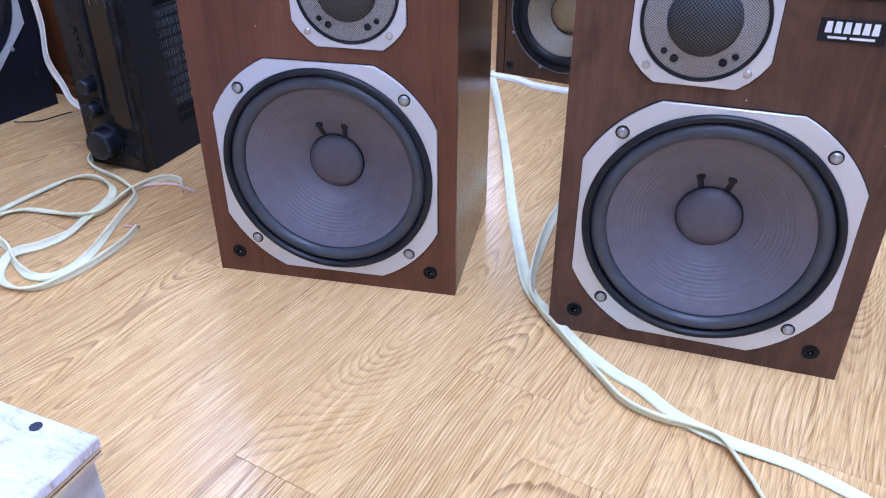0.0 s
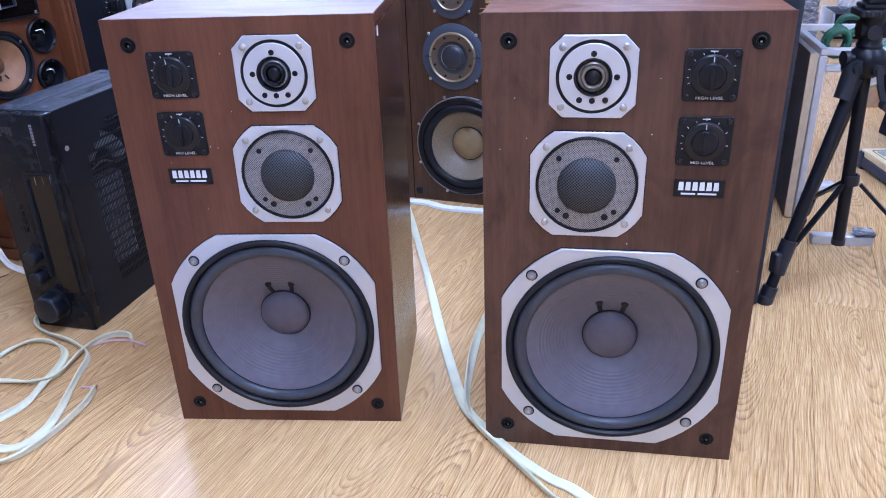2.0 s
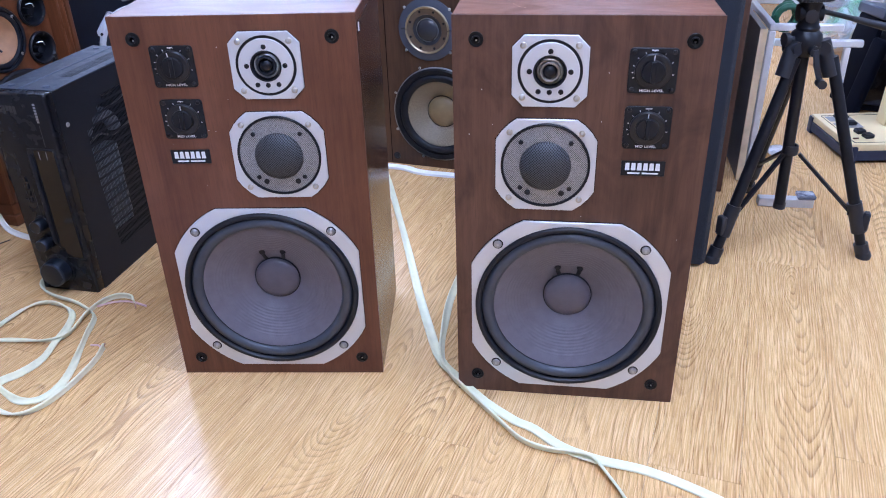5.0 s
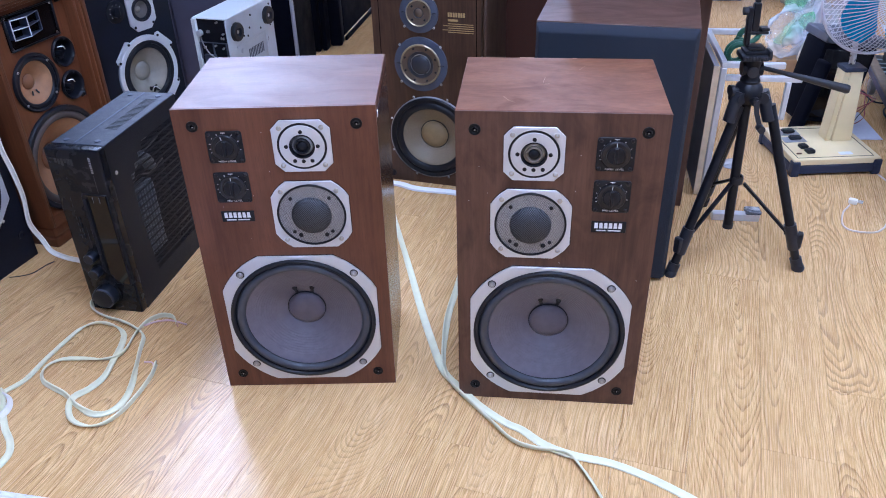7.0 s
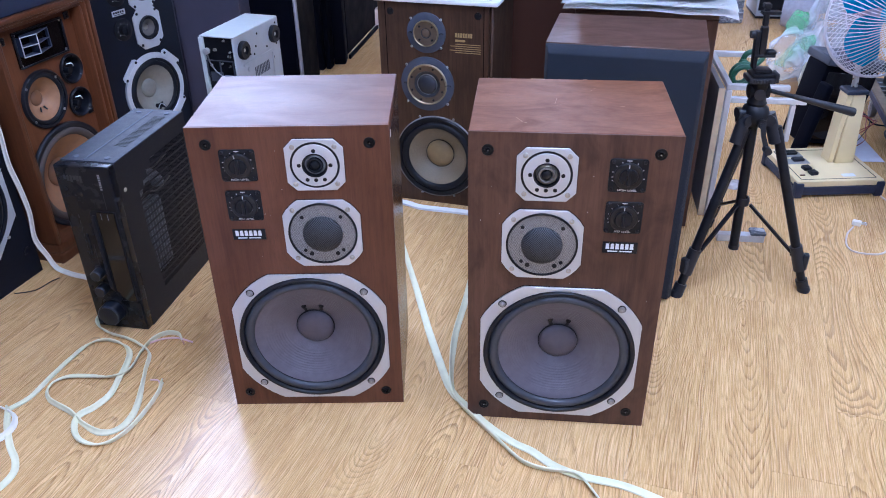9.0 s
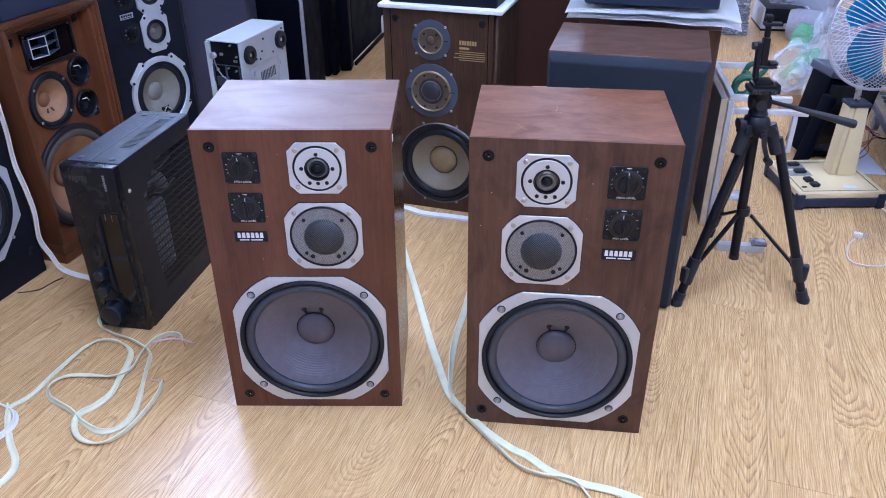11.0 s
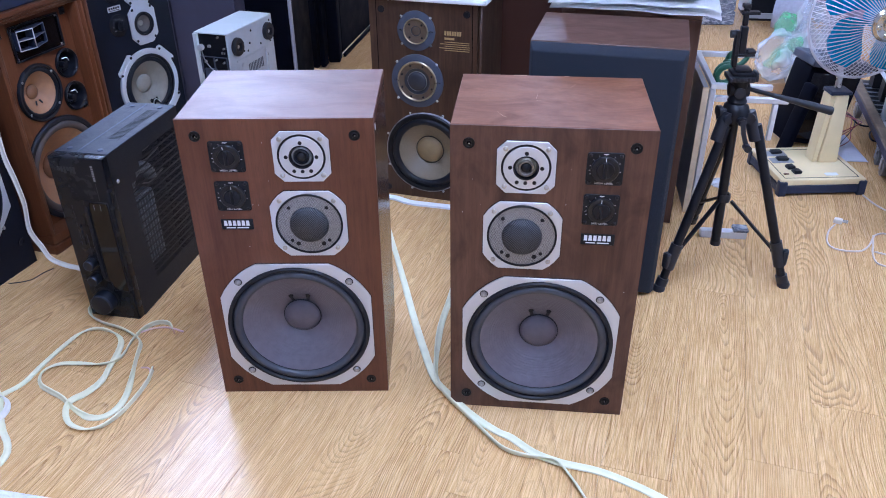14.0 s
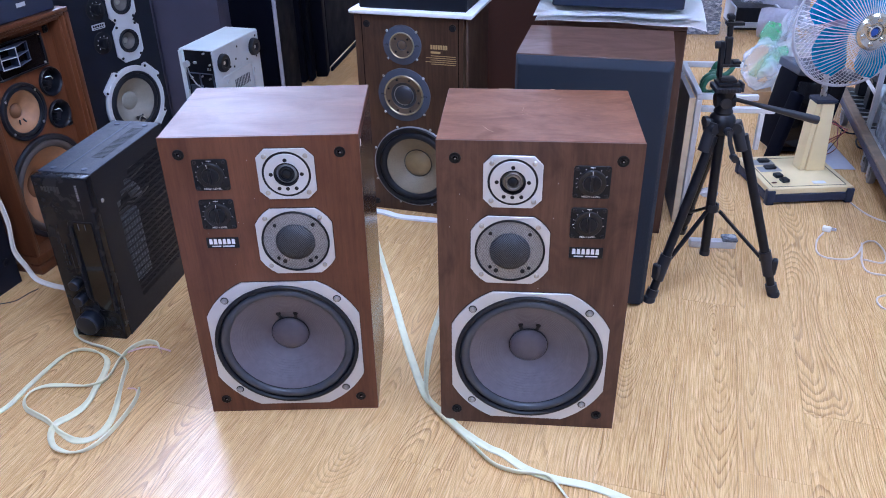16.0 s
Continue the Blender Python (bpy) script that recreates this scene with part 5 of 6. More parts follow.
def back_speaker():
    """Walnut three-way with slate-blue plates; turned a little away."""
    w, h, d = 0.318, 0.606, 0.26
    sp = thing("loudspeaker", pose(0.262, 0.958, 0, 0, 0, -17.2), "dark walnut loudspeaker with slate-blue driver plates and gold print", "loudspeaker")
    part("body", shell(w, d, h, ((0.166, 0.154, 0.118), (0.138, 0.378, 0.030), (0.138, 0.524, 0.022))), BACK_WALNUT, sp)
    part("side_facing", box(w + 0.0003, w + 0.010, 0.010, d, 0.0, h, 0.004), BACK_WALNUT, sp)
    for cz, r, name, ring, well, cap, studs in ((0.524, 0.056, "tweeter", 0.655, 0.27, 0.22, 4), (0.378, 0.079, "midrange", 0.755, 0.50, 0.36, 8)):
        cx = 0.141
        part(name + "_plate", lathe([(r, 0.0), (r, -0.004), (r - 0.002, -0.005), (r * ring, -0.005)], cx, cz, 56), SLATE, sp, "slate-blue round plate")
        part(name + "_ring", lathe([(r * ring, -0.004), (r * ring, -0.009), (r * (ring - 0.02), -0.0108), (r * (ring - 0.05), -0.0100), (r * (ring - 0.065), -0.0085)], cx, cz, 56), WARM_BRASS, sp, "warm brass ring")
        part(name + "_disc", lathe([(r * (ring - 0.06), -0.0086), (r * (ring - 0.09), -0.0080), (r * well, -0.0076), (r * (well - 0.02), -0.004)], cx, cz, 56), BRONZE, sp, "dull bronze disc")
        part(name + "_well", lathe([(r * (well - 0.015), -0.0055), (r * (well - 0.05), -0.0045), (r * cap, -0.0035)], cx, cz, 48), DOME_DARK, sp, "dark grey ring")
        part(name + "_dome", lathe([(r * cap * math.cos(a), -0.004 - r * cap * 0.34 * math.sin(a)) for a in [math.pi / 2 * k / 8 for k in range(8)]] + [(0, -0.004 - r * cap * 0.34)], cx, cz, 40), DOME_DARK if studs > 4 else BRONZE, sp)
        if studs > 4:
            part("dome_ring", lathe([(r * (cap + 0.018), -0.0038), (r * (cap + 0.008), -0.0056), (r * (cap - 0.012), -0.0050)], cx, cz, 48), STEEL, sp, "thin bright ring round the dome")
        for n in range(studs):
            a = radians(22.5 + 45 * n if studs > 4 else 45 + 90 * n)
            at = r * (ring + well) / 2 * 0.985
            part(name + "_stud", lathe([(0.0034, -0.0070), (0.0030, -0.0094), (0, -0.0098)], cx + at * math.cos(a), cz + at * math.sin(a), 12), BLACK, sp)
        for deg in (42, 138, 222, 318):
            a = radians(deg)
            screw(HEAD_MIDDLE, sp, cx + (r + 0.002) * math.cos(a), -0.004, cz + (r + 0.002) * math.sin(a), deg)
        for s in (-1, 1):
            part(name + "_tab", tube(smooth_path([(cx + s * r * 0.70, -0.0100, cz), (cx + s * r * 0.80, -0.0080, cz + 0.002), (cx + s * r * 0.89, -0.0050, cz)], 0.004), 0.0013, 6, (0, -1, 0)), BLACK, sp)
    cx, cz = 0.166, 0.154
    driver(sp, "woofer", cx, cz, 0.126, 0.0, CONE_OLIVE, CAP_OLIVE, 0.042, 0.030, BLACK, 0.185, "woven olive cone")
    part("woofer_ring", lathe([(0.1290, 0.0), (0.1290, -0.0045), (0.1278, -0.0060), (0.1264, -0.005), (0.1264, 0.0)], cx, cz, 64), GREY_PRINT, sp, "thin pale metal ring")
    part("cap_ring", lathe([(0.0445, 0.0285), (0.0435, 0.0262), (0.0415, 0.0270)], cx, cz, 40), BLACK, sp)
    for n in range(8):
        a = radians(22.5 + 45 * n)
        screw(HEAD_MIDDLE, sp, cx + 0.1335 * math.cos(a), -0.001, cz + 0.1335 * math.sin(a), 30 * n)
    for x in (0.0215, 0.3045):
        part("edge_groove", box(x - 0.0009, x + 0.0009, -0.0006, 0.002, 0.002, h - 0.002, 0), SLOT_BLACK, sp, "dark groove beside the edge")
    for x in (0.037, 0.288):
        for z in (0.578, 0.024):
            part("cover_socket", lathe([(0.010, 0.0), (0.010, -0.002), (0.007, -0.002), (0.006, -0.0006), (0, -0.0005)], x, z, 20), BLACK, sp)
    for k in range(7):
        part("name_bar", box(0.2235 + 0.0072 * k, 0.2288 + 0.0072 * k, -0.0006, 0.0004, 0.517, 0.529, 0), GOLD, sp)
    part("name_bar", box(0.2235, 0.252, -0.0006, 0.0004, 0.505, 0.511, 0), GOLD, sp)
    for k, (a, b) in enumerate(((0.2235, 0.296), (0.210, 0.296), (0.2235, 0.298), (0.208, 0.297), (0.2235, 0.296))):
        part("text_bar", box(a, b, -0.0005, 0.0004, 0.4975 - 0.0058 * k, 0.4993 - 0.0058 * k, 0), GOLD, sp)


back_speaker()
m = pose(0.262, 0.958, 0.606, 0, 0, -17.2)
single("foam_sheet", joined(box(-0.012, 0.345, -0.012, 0.27, 0.0, 0.012, 0.004, 2)), FOAM, "white foam sheet lying on the walnut loudspeaker", "foam sheet", m)
single("black_speaker_box", box(0.012, 0.325, 0.012, 0.27, 0.0122, 0.26, 0.004), BLACK_WOOD, "black loudspeaker box resting on white foam", "loudspeaker", m)

single("strip", sweep(smooth_path([(0.257, 0.922, 0.004), (0.320, 0.898, 0.006), (0.368, 0.871, 0.004), (0.472, 0.843, 0.004), (0.543, 0.820, 0.004)]), [(0.011, -0.0035), (0.011, 0.003), (-0.011, 0.003), (-0.011, -0.0035)]), FOAM, "flat white strip lying along the walnut loudspeaker", "strip")

mesh_cab = cabinet("loudspeaker", pose(0.589, 1.276, 0, 0, 0, -6), 0.36, 0.32, 0.86, BACK_WALNUT, BACK_TOP_LIT, "brown loudspeaker with a woven brown grille behind the others")
part("grille", box(0.02, 0.34, -0.014, -0.001, 0.03, 0.83, 0.004), MESH_BROWN, mesh_cab, "brown woven grille")


def grille_speaker():
    w, d, h = 0.347, 0.256, 0.624
    sp = thing("loudspeaker", pose(0.669, 0.464, 0, 0, 0, -14.4), "walnut loudspeaker with a navy cloth grille", "loudspeaker", "walnut loudspeaker pair")
    part("body", box(0, w, 0.0, d, 0, h - 0.016, 0.001), SIDE_WALNUT, sp)
    part("top_panel", box(0, w, 0.0, d, h - 0.0157, h, 0.001), BACK_TOP_LIT, sp)
    bm = bmesh.new()
    b, top = 0.010, 0.015
    outer = [bm.verts.new(p) for p in ((0.001, -0.001, 0.002), (w - 0.001, -0.001, 0.002), (w - 0.001, -0.001, h - 0.001), (0.001, -0.001, h - 0.001))]
    middle = [bm.verts.new(p) for p in ((0.001, -0.008, 0.002), (w - 0.001, -0.008, 0.002), (w - 0.001, -0.008, h - 0.001), (0.001, -0.008, h - 0.001))]
    inner = [bm.verts.new(p) for p in ((b, -0.032, b), (w - b, -0.032, b), (w - b, -0.032, h - top), (b, -0.032, h - top))]
    bm.faces.new(outer)
    bm.faces.new(inner)
    for lo, hi in ((outer, middle), (middle, inner)):
        for k in range(4):
            bm.faces.new((lo[k], lo[(k + 1) % 4], hi[(k + 1) % 4], hi[k]))
    part("grille", solid(bm, 0.004, 3), GRILLE, sp, "navy-black cloth grille with sloping edges")


grille_speaker()
twin = cabinet("loudspeaker", pose(0.788, 0.822, 0, 0, 0, -14.4), 0.36, 0.28, 0.612, SIDE_WALNUT, BACK_TOP_LIT, "walnut loudspeaker behind its twin with foam on top", "walnut loudspeaker pair")
m = pose(0.788, 0.822, 0.612, 0, 0, -14.4)


def foam_over():
    """A bent foam sheet that hangs a little over the front."""
    bm = bmesh.new()
    nx, ny = 24, 10
    rows = []
    for j in range(ny):
        row = []
        for i in range(nx):
            x, y = -0.03 + 0.435 * i / (nx - 1), -0.034 + 0.30 * j / (ny - 1)
            z = 0.003 + 0.0025 * math.sin(x * 13) * max(0, 1 - j / 3) + 0.0012 * math.sin(x * 37 + 1) * max(0, 1 - j / 2)
            z += -0.012 * max(0, (x - 0.37) / 0.05) * max(0.0, 1 - j / 5)
            row.append(bm.verts.new((x, y, max(z, 0.001) if 0 < x < 0.36 and y > 0 else z)))
        rows.append(row)
    for a, b in zip(rows, rows[1:]):
        for i in range(nx - 1):
            bm.faces.new((a[i], a[i + 1], b[i + 1], b[i]))
    bmesh.ops.solidify(bm, geom=bm.faces[:], thickness=-0.008)
    bmesh.ops.recalc_face_normals(bm, faces=bm.faces)
    return bm


single("foam_sheet", foam_over(), FOAM, "wavy white foam sheet lying on a walnut loudspeaker", "foam sheet", m)
single("foam_sheet", foam_over(), FOAM, "second wavy white foam sheet lying on another", "foam sheet", m @ pose(-0.004, -0.006, 0.0145, 0, -0.6, 1.2))
single("black_speaker_box", box(0.01, 0.345, 0.004, 0.27, 0.033, 0.27, 0.004), NAVY, "black box resting on wavy white foam sheets", "loudspeaker", m)


# ---- the things at the right ----
def grip(a, b):
    """A tapered handle, round at its thick end."""
    a, b = Vector(a), Vector(b)
    way = (b - a).normalized()
    long = (b - a).length
    line = [(0.0, 0.0056), (0.25, 0.0066), (0.6, 0.0086), (0.93, 0.0100), (0.97, 0.0104), (1.0, 0.0092), (1.0, 0.0)]
    bm = lathe([(max(r, 1e-5), -s * long) for s, r in line], 0, 0, 18)
    return moved(bm, Matrix.Translation(a) @ way.to_track_quat("-Y", "Z").to_matrix().to_4x4())


def tripod():
    tp = thing("camera_tripod", pose(1.176, 0.467, 0, 0, 0, -3.2), "black camera tripod with phone clamp and pan handle", "tripod")
    feet = ((-0.150, -0.092), (0.172, -0.062), (0.010, 0.272))
    part("centre_column", rod((0, 0, 0.086), (0, 0, 0.50), 0.0115, 20), BLACK, tp)
    part("column_cap", lathe([(0.0128, 0.0), (0.0128, 0.012), (0.0, 0.012)], 0, 0, 18), TRIPOD_GREY, tp, "", pose(0, 0, 0.098, -90, 0, 0))
    part("brace_ring", lathe([(0.0150, -0.010), (0.0158, 0.0), (0.0150, 0.010), (0.0112, 0.010), (0.0112, -0.010)], 0, 0, 24, True), TRIPOD_GREY, tp, "", pose(0, 0, 0.222, 90, 0, 0))
    hub = part("hub", lathe([(0.016, -0.030), (0.028, -0.020), (0.033, -0.002), (0.030, 0.010), (0.022, 0.020), (0.017, 0.025), (0, 0.025)], 0, 0, 32), BLACK, tp, "", pose(0, 0, 0.445, -90, 0, 0))
    for x, y in feet:
        foot = Vector((x, y, 0.0))
        out = Vector((x, y, 0)).normalized()
        top = out * 0.034 + Vector((0, 0, 0.440))
        way = (foot - top).normalized()
        leg = part("leg", rod(top + way * 0.02, foot - way * 0.118, 0.0115, 18), BLACK, tp)
        part("shoulder", joined(rod(top - way * 0.014, top + way * 0.058, 0.0150, 18), rod(top - out.cross(Vector((0, 0, 1))) * 0.015, top + out.cross(Vector((0, 0, 1))) * 0.015, 0.0135, 16)), TRIPOD_GREY, leg)
        part("lower_tube", rod(foot - way * 0.125, foot - way * 0.030, 0.0105, 16), BLACK, leg)
        part("leg_lock", joined(rod(foot - way * 0.130, foot - way * 0.062, 0.0150, 16), moved(box(-0.010, 0.010, -0.024, -0.010, -0.024, 0.018, 0.003), Matrix.Translation(foot - way * 0.092) @ out.to_track_quat("-Y", "Z").to_matrix().to_4x4())), TRIPOD_GREY, leg, "black plastic leg lock")
        part("rubber_foot", joined(rod(foot - way * 0.034, foot - way * 0.012 + Vector((0, 0, 0.002)), 0.0145, 16), moved(lathe([(0.015, 0.0), (0.016, -0.008), (0.012, -0.016), (0, -0.017)], 0, 0, 18), pose(x, y, 0, -90, 0, 0))), TRIPOD_GREY, leg, "black rubber foot")
        joint = top.lerp(foot, 0.77) - out * 0.012
        part("brace", joined(moved(sweep([Vector((out.x * 0.018, out.y * 0.018, 0.214)), joint], [(0.0048, -0.003), (0.0048, 0.003), (-0.0048, 0.003), (-0.0048, -0.003)]), Matrix.Identity(4)), rod(joint - out * 0.004, joint + out * 0.016, 0.008, 12)), BLACK, leg)
    part("crank", joined(rod((0.005, -0.030, 0.437), (0.007, -0.042, 0.437), 0.0105, 16), sweep([Vector((0.006, -0.044, 0.442)), Vector((0.010, -0.047, 0.412)), Vector((0.019, -0.050, 0.384))], [(0.0052, -0.0025), (0.0052, 0.0025), (-0.0052, 0.0025), (-0.0052, -0.0025)], up=(0, -1, 0)), rod((0.020, -0.046, 0.380), (0.020, -0.066, 0.380), 0.0088, 16)), TRIPOD_GREY, tp, "black crank with a round knob")
    part("lock_knob", joined(rod((-0.026, -0.01, 0.455), (-0.040, -0.014, 0.455), 0.006, 12), rod((-0.038, -0.014, 0.455), (-0.047, -0.016, 0.455), 0.0135, 16)), TRIPOD_GREY, tp)
    part("head", joined(moved(lathe([(0.021, 0.0), (0.0225, 0.006), (0.0195, 0.012), (0.0205, 0.046), (0.022, 0.056), (0, 0.056)], 0, 0, 28), pose(0, 0, 0.470, 90, 0, 0)), rod((-0.0225, 0, 0.503), (0.0225, 0, 0.503), 0.0165, 20)), BLACK, tp)
    part("head_disc", lathe([(0.0125, -0.0195), (0.0125, -0.0225), (0.009, -0.0232), (0, -0.0232)], 0, 0, 28), TRIPOD_GREY, tp, "", pose(-0.002, 0.0, 0.500, 0, 0, 0))
    part("plate_base", box(-0.031, 0.028, -0.027, 0.027, 0.5265, 0.539, 0.003, 2), TRIPOD_GREY, tp)
    for k in range(8):
        part("plate_rib", box(-0.029 + 0.0068 * k, -0.0252 + 0.0068 * k, -0.0290, -0.0265, 0.528, 0.5378, 0.0008), TRIPOD_GREY, tp)
    part("plate_lever", box(0.0283, 0.036, -0.023, 0.010, 0.527, 0.549, 0.003, 2), TRIPOD_GREY, tp)
    part("quick_plate", joined(box(-0.024, 0.026, -0.022, 0.022, 0.5393, 0.548, 0.003, 2), box(-0.018, 0.020, -0.018, 0.018, 0.5483, 0.556, 0.003, 2)), BLACK, tp)
    part("pan_handle", rod((0.018, -0.010, 0.508), (0.100, -0.0155, 0.4885), 0.0050, 14), BLACK, tp)
    part("handle_grip", grip((0.075, -0.0138, 0.4945), (0.212, -0.0246, 0.4611)), TRIPOD_GREY, tp, "smooth black tapered grip")
    clamp = part("phone_clamp", joined(box(-0.024, -0.013, -0.008, 0.008, 0.5565, 0.640, 0.002), box(-0.0128, 0.003, -0.007, 0.007, 0.584, 0.650, 0.002), box(-0.020, 0.024, -0.010, 0.012, 0.5825, 0.5885, 0.001), box(0.006, 0.026, -0.010, 0.012, 0.5888, 0.5965, 0.002)), BLACK, tp, "black phone clamp")
    part("clamp_arm", joined(box(-0.011, 0.001, -0.005, 0.005, 0.6503, 0.688, 0.002), box(-0.016, 0.024, -0.008, 0.010, 0.6755, 0.6825, 0.001), box(-0.014, 0.002, -0.008, 0.010, 0.6885, 0.699, 0.002)), BLACK, clamp)
    part("clamp_knob", rod((-0.0245, -0.002, 0.632), (-0.034, -0.002, 0.632), 0.0085, 16), TRIPOD_GREY, clamp)

    # The upper column leans a little.
    for ob in tp.children_recursive:
        for v in ob.data.vertices:
            at = ob.matrix_basis @ v.co
            if at.z > 0.22 and ob.name.split(".")[0] not in ("leg", "brace"):
                ob.data.vertices[v.index].co = ob.matrix_basis.inverted() @ Vector((at.x - 0.055 * (at.z - 0.22), at.y, at.z))


tripod()


WORN_WOOD = plain("worn_brown_wood", (0.22, 0.16, 0.11), 0.75, vary=0.3, scale=22)
CHROME = plain("worn_chrome", (0.50, 0.48, 0.42), 0.2, 0.9, vary=0.12)
BADGE_BLUE = plain("dark_blue_enamel", (0.02, 0.06, 0.22), 0.2)


def table_fan():
    fan = thing("table_fan", pose(1.653, 0.906, 0, 0, 0, 2) @ Matrix.Diagonal((0.981, 0.981, 0.981, 1)), "beige pedestal fan with turquoise blades and a wire guard", "fan")
    w, d = 0.278, 0.262
    part("base_frame", joined(box(-w / 2, w / 2, 0, 0.014, 0.008, 0.036, 0.002), box(-w / 2, w / 2, d - 0.014, d, 0.008, 0.036, 0.002), box(-w / 2, -w / 2 + 0.014, 0.014, d - 0.014, 0.008, 0.036, 0.002), box(w / 2 - 0.014, w / 2, 0.014, d - 0.014, 0.008, 0.036, 0.002)), NAVY, fan, "navy plastic base frame")
    for x in (-w / 2 - 0.002, w / 2 - 0.024):
        for y in (-0.004, d - 0.022):
            part("foot", box(x, x + 0.026, y, y + 0.026, 0, 0.050, 0.004, 2), NAVY, fan, "navy corner foot")
    tray = part("tray", box(-w / 2 + 0.002, w / 2 - 0.002, 0.002, d - 0.002, 0.0365, 0.056, 0.003, 2), BEIGE, fan, "beige tray")
    part("groove", joined(*[box(*b, 0) for b in ((-0.118, 0.118, 0.016, 0.0185, 0.0555, 0.0566), (-0.118, 0.118, 0.236, 0.2385, 0.0555, 0.0566), (-0.120, -0.1175, 0.0185, 0.236, 0.0555, 0.0566), (0.1175, 0.120, 0.0185, 0.236, 0.0555, 0.0566))]), BLACK, tray)
    for y in (0.150, 0.205):
        part("switch_plate", box(-0.112, -0.040, y - 0.018, y + 0.022, 0.0562, 0.0572, 0), GREY_PRINT, tray)
        part("switch", box(-0.092, -0.052, y - 0.006, y + 0.018, 0.0573, 0.068, 0.004), BLACK, tray, "black push switch")
    for k in range(2):
        part("rocker_switch", moved(box(-0.013, 0.013, -0.013, 0.013, 0.0, 0.012, 0.003), pose(-0.073 + 0.006 * k, 0.090 - 0.036 * k, 0.0562, 0, 0, 8)), BLACK, tray, "black rocker switch")
    part("small_lamp", box(-0.112, -0.096, 0.042, 0.048, 0.0562, 0.060, 0.001), TEAK_DARK, tray)
    part("tape", box(0.020, 0.060, 0.030, 0.048, 0.0568, 0.0574, 0), PAPER, tray)
    # Column.
    bm = bmesh.new()
    low = [bm.verts.new(p) for p in ((0.036, 0.127, 0.056), (0.101, 0.127, 0.056), (0.099, 0.190, 0.056), (0.038, 0.190, 0.056))]
    high = [bm.verts.new(p) for p in ((0.046, 0.133, 0.286), (0.087, 0.133, 0.286), (0.087, 0.186, 0.286), (0.046, 0.186, 0.286))]
    bm.faces.new(low)
    bm.faces.new(high)
    for k in range(4):
        bm.faces.new((low[k], low[(k + 1) % 4], high[(k + 1) % 4], high[k]))
    part("column", solid(bm, 0.005, 2), BEIGE, fan, "beige tapered column")
    part("column_rib", prism([(0.018, 0.0565), (0.0350, 0.0565), (0.0450, 0.285), (0.027, 0.285)], 0.134, 0.186, 0.002), BEIGE, fan)
    part("column_seam", prism([(0.0351, 0.0565), (0.0359, 0.0565), (0.0459, 0.285), (0.0451, 0.285)], 0.137, 0.15, 0), WORN_WOOD, fan, "dark seam beside the rib")
    part("column_cap", box(0.024, 0.092, 0.128, 0.190, 0.2863, 0.299, 0.003), NAVY, fan)
    part("pole", rod((0.060, 0.168, 0.300), (0.064, 0.200, 0.50), 0.0095, 18), STEEL, fan, "bright steel pole")
    # Head: front faces -y in its own axes.
    head = pose(0.083, 0.126, 0.538, -1, 0, 2)
    part("motor", lathe([(0.0, 0.115), (0.036, 0.11), (0.044, 0.095), (0.044, 0.05), (0.035, 0.035), (0, 0.035)], 0, 0, 32), GREY_FABRIC, fan, "grey motor housing", head)
    R = 0.190
    guard = part("wire_guard", joined(ring_rod(0, 0, 0, R, 0.0042), ring_rod(0, 0.055, 0, 0.10, 0.0014)), GUARD, fan, "round grey wire guard", head)
    spokes = []
    for k in range(72):
        a = 2 * math.pi * k / 72
        line = [(0.052, -0.098, 0.06), (0.110, -0.080, 0.03), (0.158, -0.048, 0.0), (0.182, -0.018, 0.0), (R, 0.0, 0.0)]
        spokes.append(tube([(r * math.cos(a + s), y, r * math.sin(a + s)) for r, y, s in line], 0.0013, 5, (0, 1, 0)))
        line = [(R, 0.0, 0.0), (0.168, 0.040, -0.20), (0.11, 0.058, -0.28), (0.05, 0.060, -0.32)]
        spokes.append(tube([(r * math.cos(a + s), y, r * math.sin(a + s)) for r, y, s in line], 0.0010, 5, (0, 1, 0)))
    part("wire_cage", joined(*spokes), GUARD, guard)
    part("guard_badge", lathe([(0.054, -0.095), (0.054, -0.103), (0.046, -0.108), (0.026, -0.104), (0.024, -0.100), (0.0, -0.100)], 0, 0, 40), CHROME, guard, "chrome hub badge with round dimples")
    part("badge_ring", lathe([(0.019, -0.100), (0.019, -0.106), (0.015, -0.107), (0.0125, -0.102)], 0, 0, 28), CHROME, guard)
    part("badge_centre", lathe([(0.0124, -0.1005), (0.010, -0.1035), (0, -0.104)], 0, 0, 24), BADGE_BLUE, guard, "dark blue badge centre")
    for n in range(6):
        a = radians(60 * n + 20)
        part("dimple", lathe([(0.0095, -0.1055), (0.007, -0.1085), (0, -0.1095)], 0.037 * math.cos(a), 0.037 * math.sin(a), 16), CHROME, guard)
    for n in range(4):
        bm = bmesh.new()
        rows = []
        for i in range(10):
            r = 0.028 + 0.134 * i / 9
            spread = 0.55 + 0.42 * math.sin(math.pi * min(1, i / 9 * 0.85))
            if i > 7:
                spread *= 1 - 0.11 * (i - 7)
            row = []
            for j in range(9):
                s = j / 8 - 0.5
                a = radians(90 * n + 33) + s * spread * 1.66 + 0.25 * i / 9
                row.append(bm.verts.new((r * math.cos(a), -0.030 + s * 0.050 + 0.008 * math.cos(s * 3), r * math.sin(a))))
            rows.append(row)
        for p, q in zip(rows, rows[1:]):
            for j in range(8):
                bm.faces.new((p[j], p[j + 1], q[j + 1], q[j]))
        bmesh.ops.solidify(bm, geom=bm.faces[:], thickness=0.002)
        bmesh.ops.recalc_face_normals(bm, faces=bm.faces)
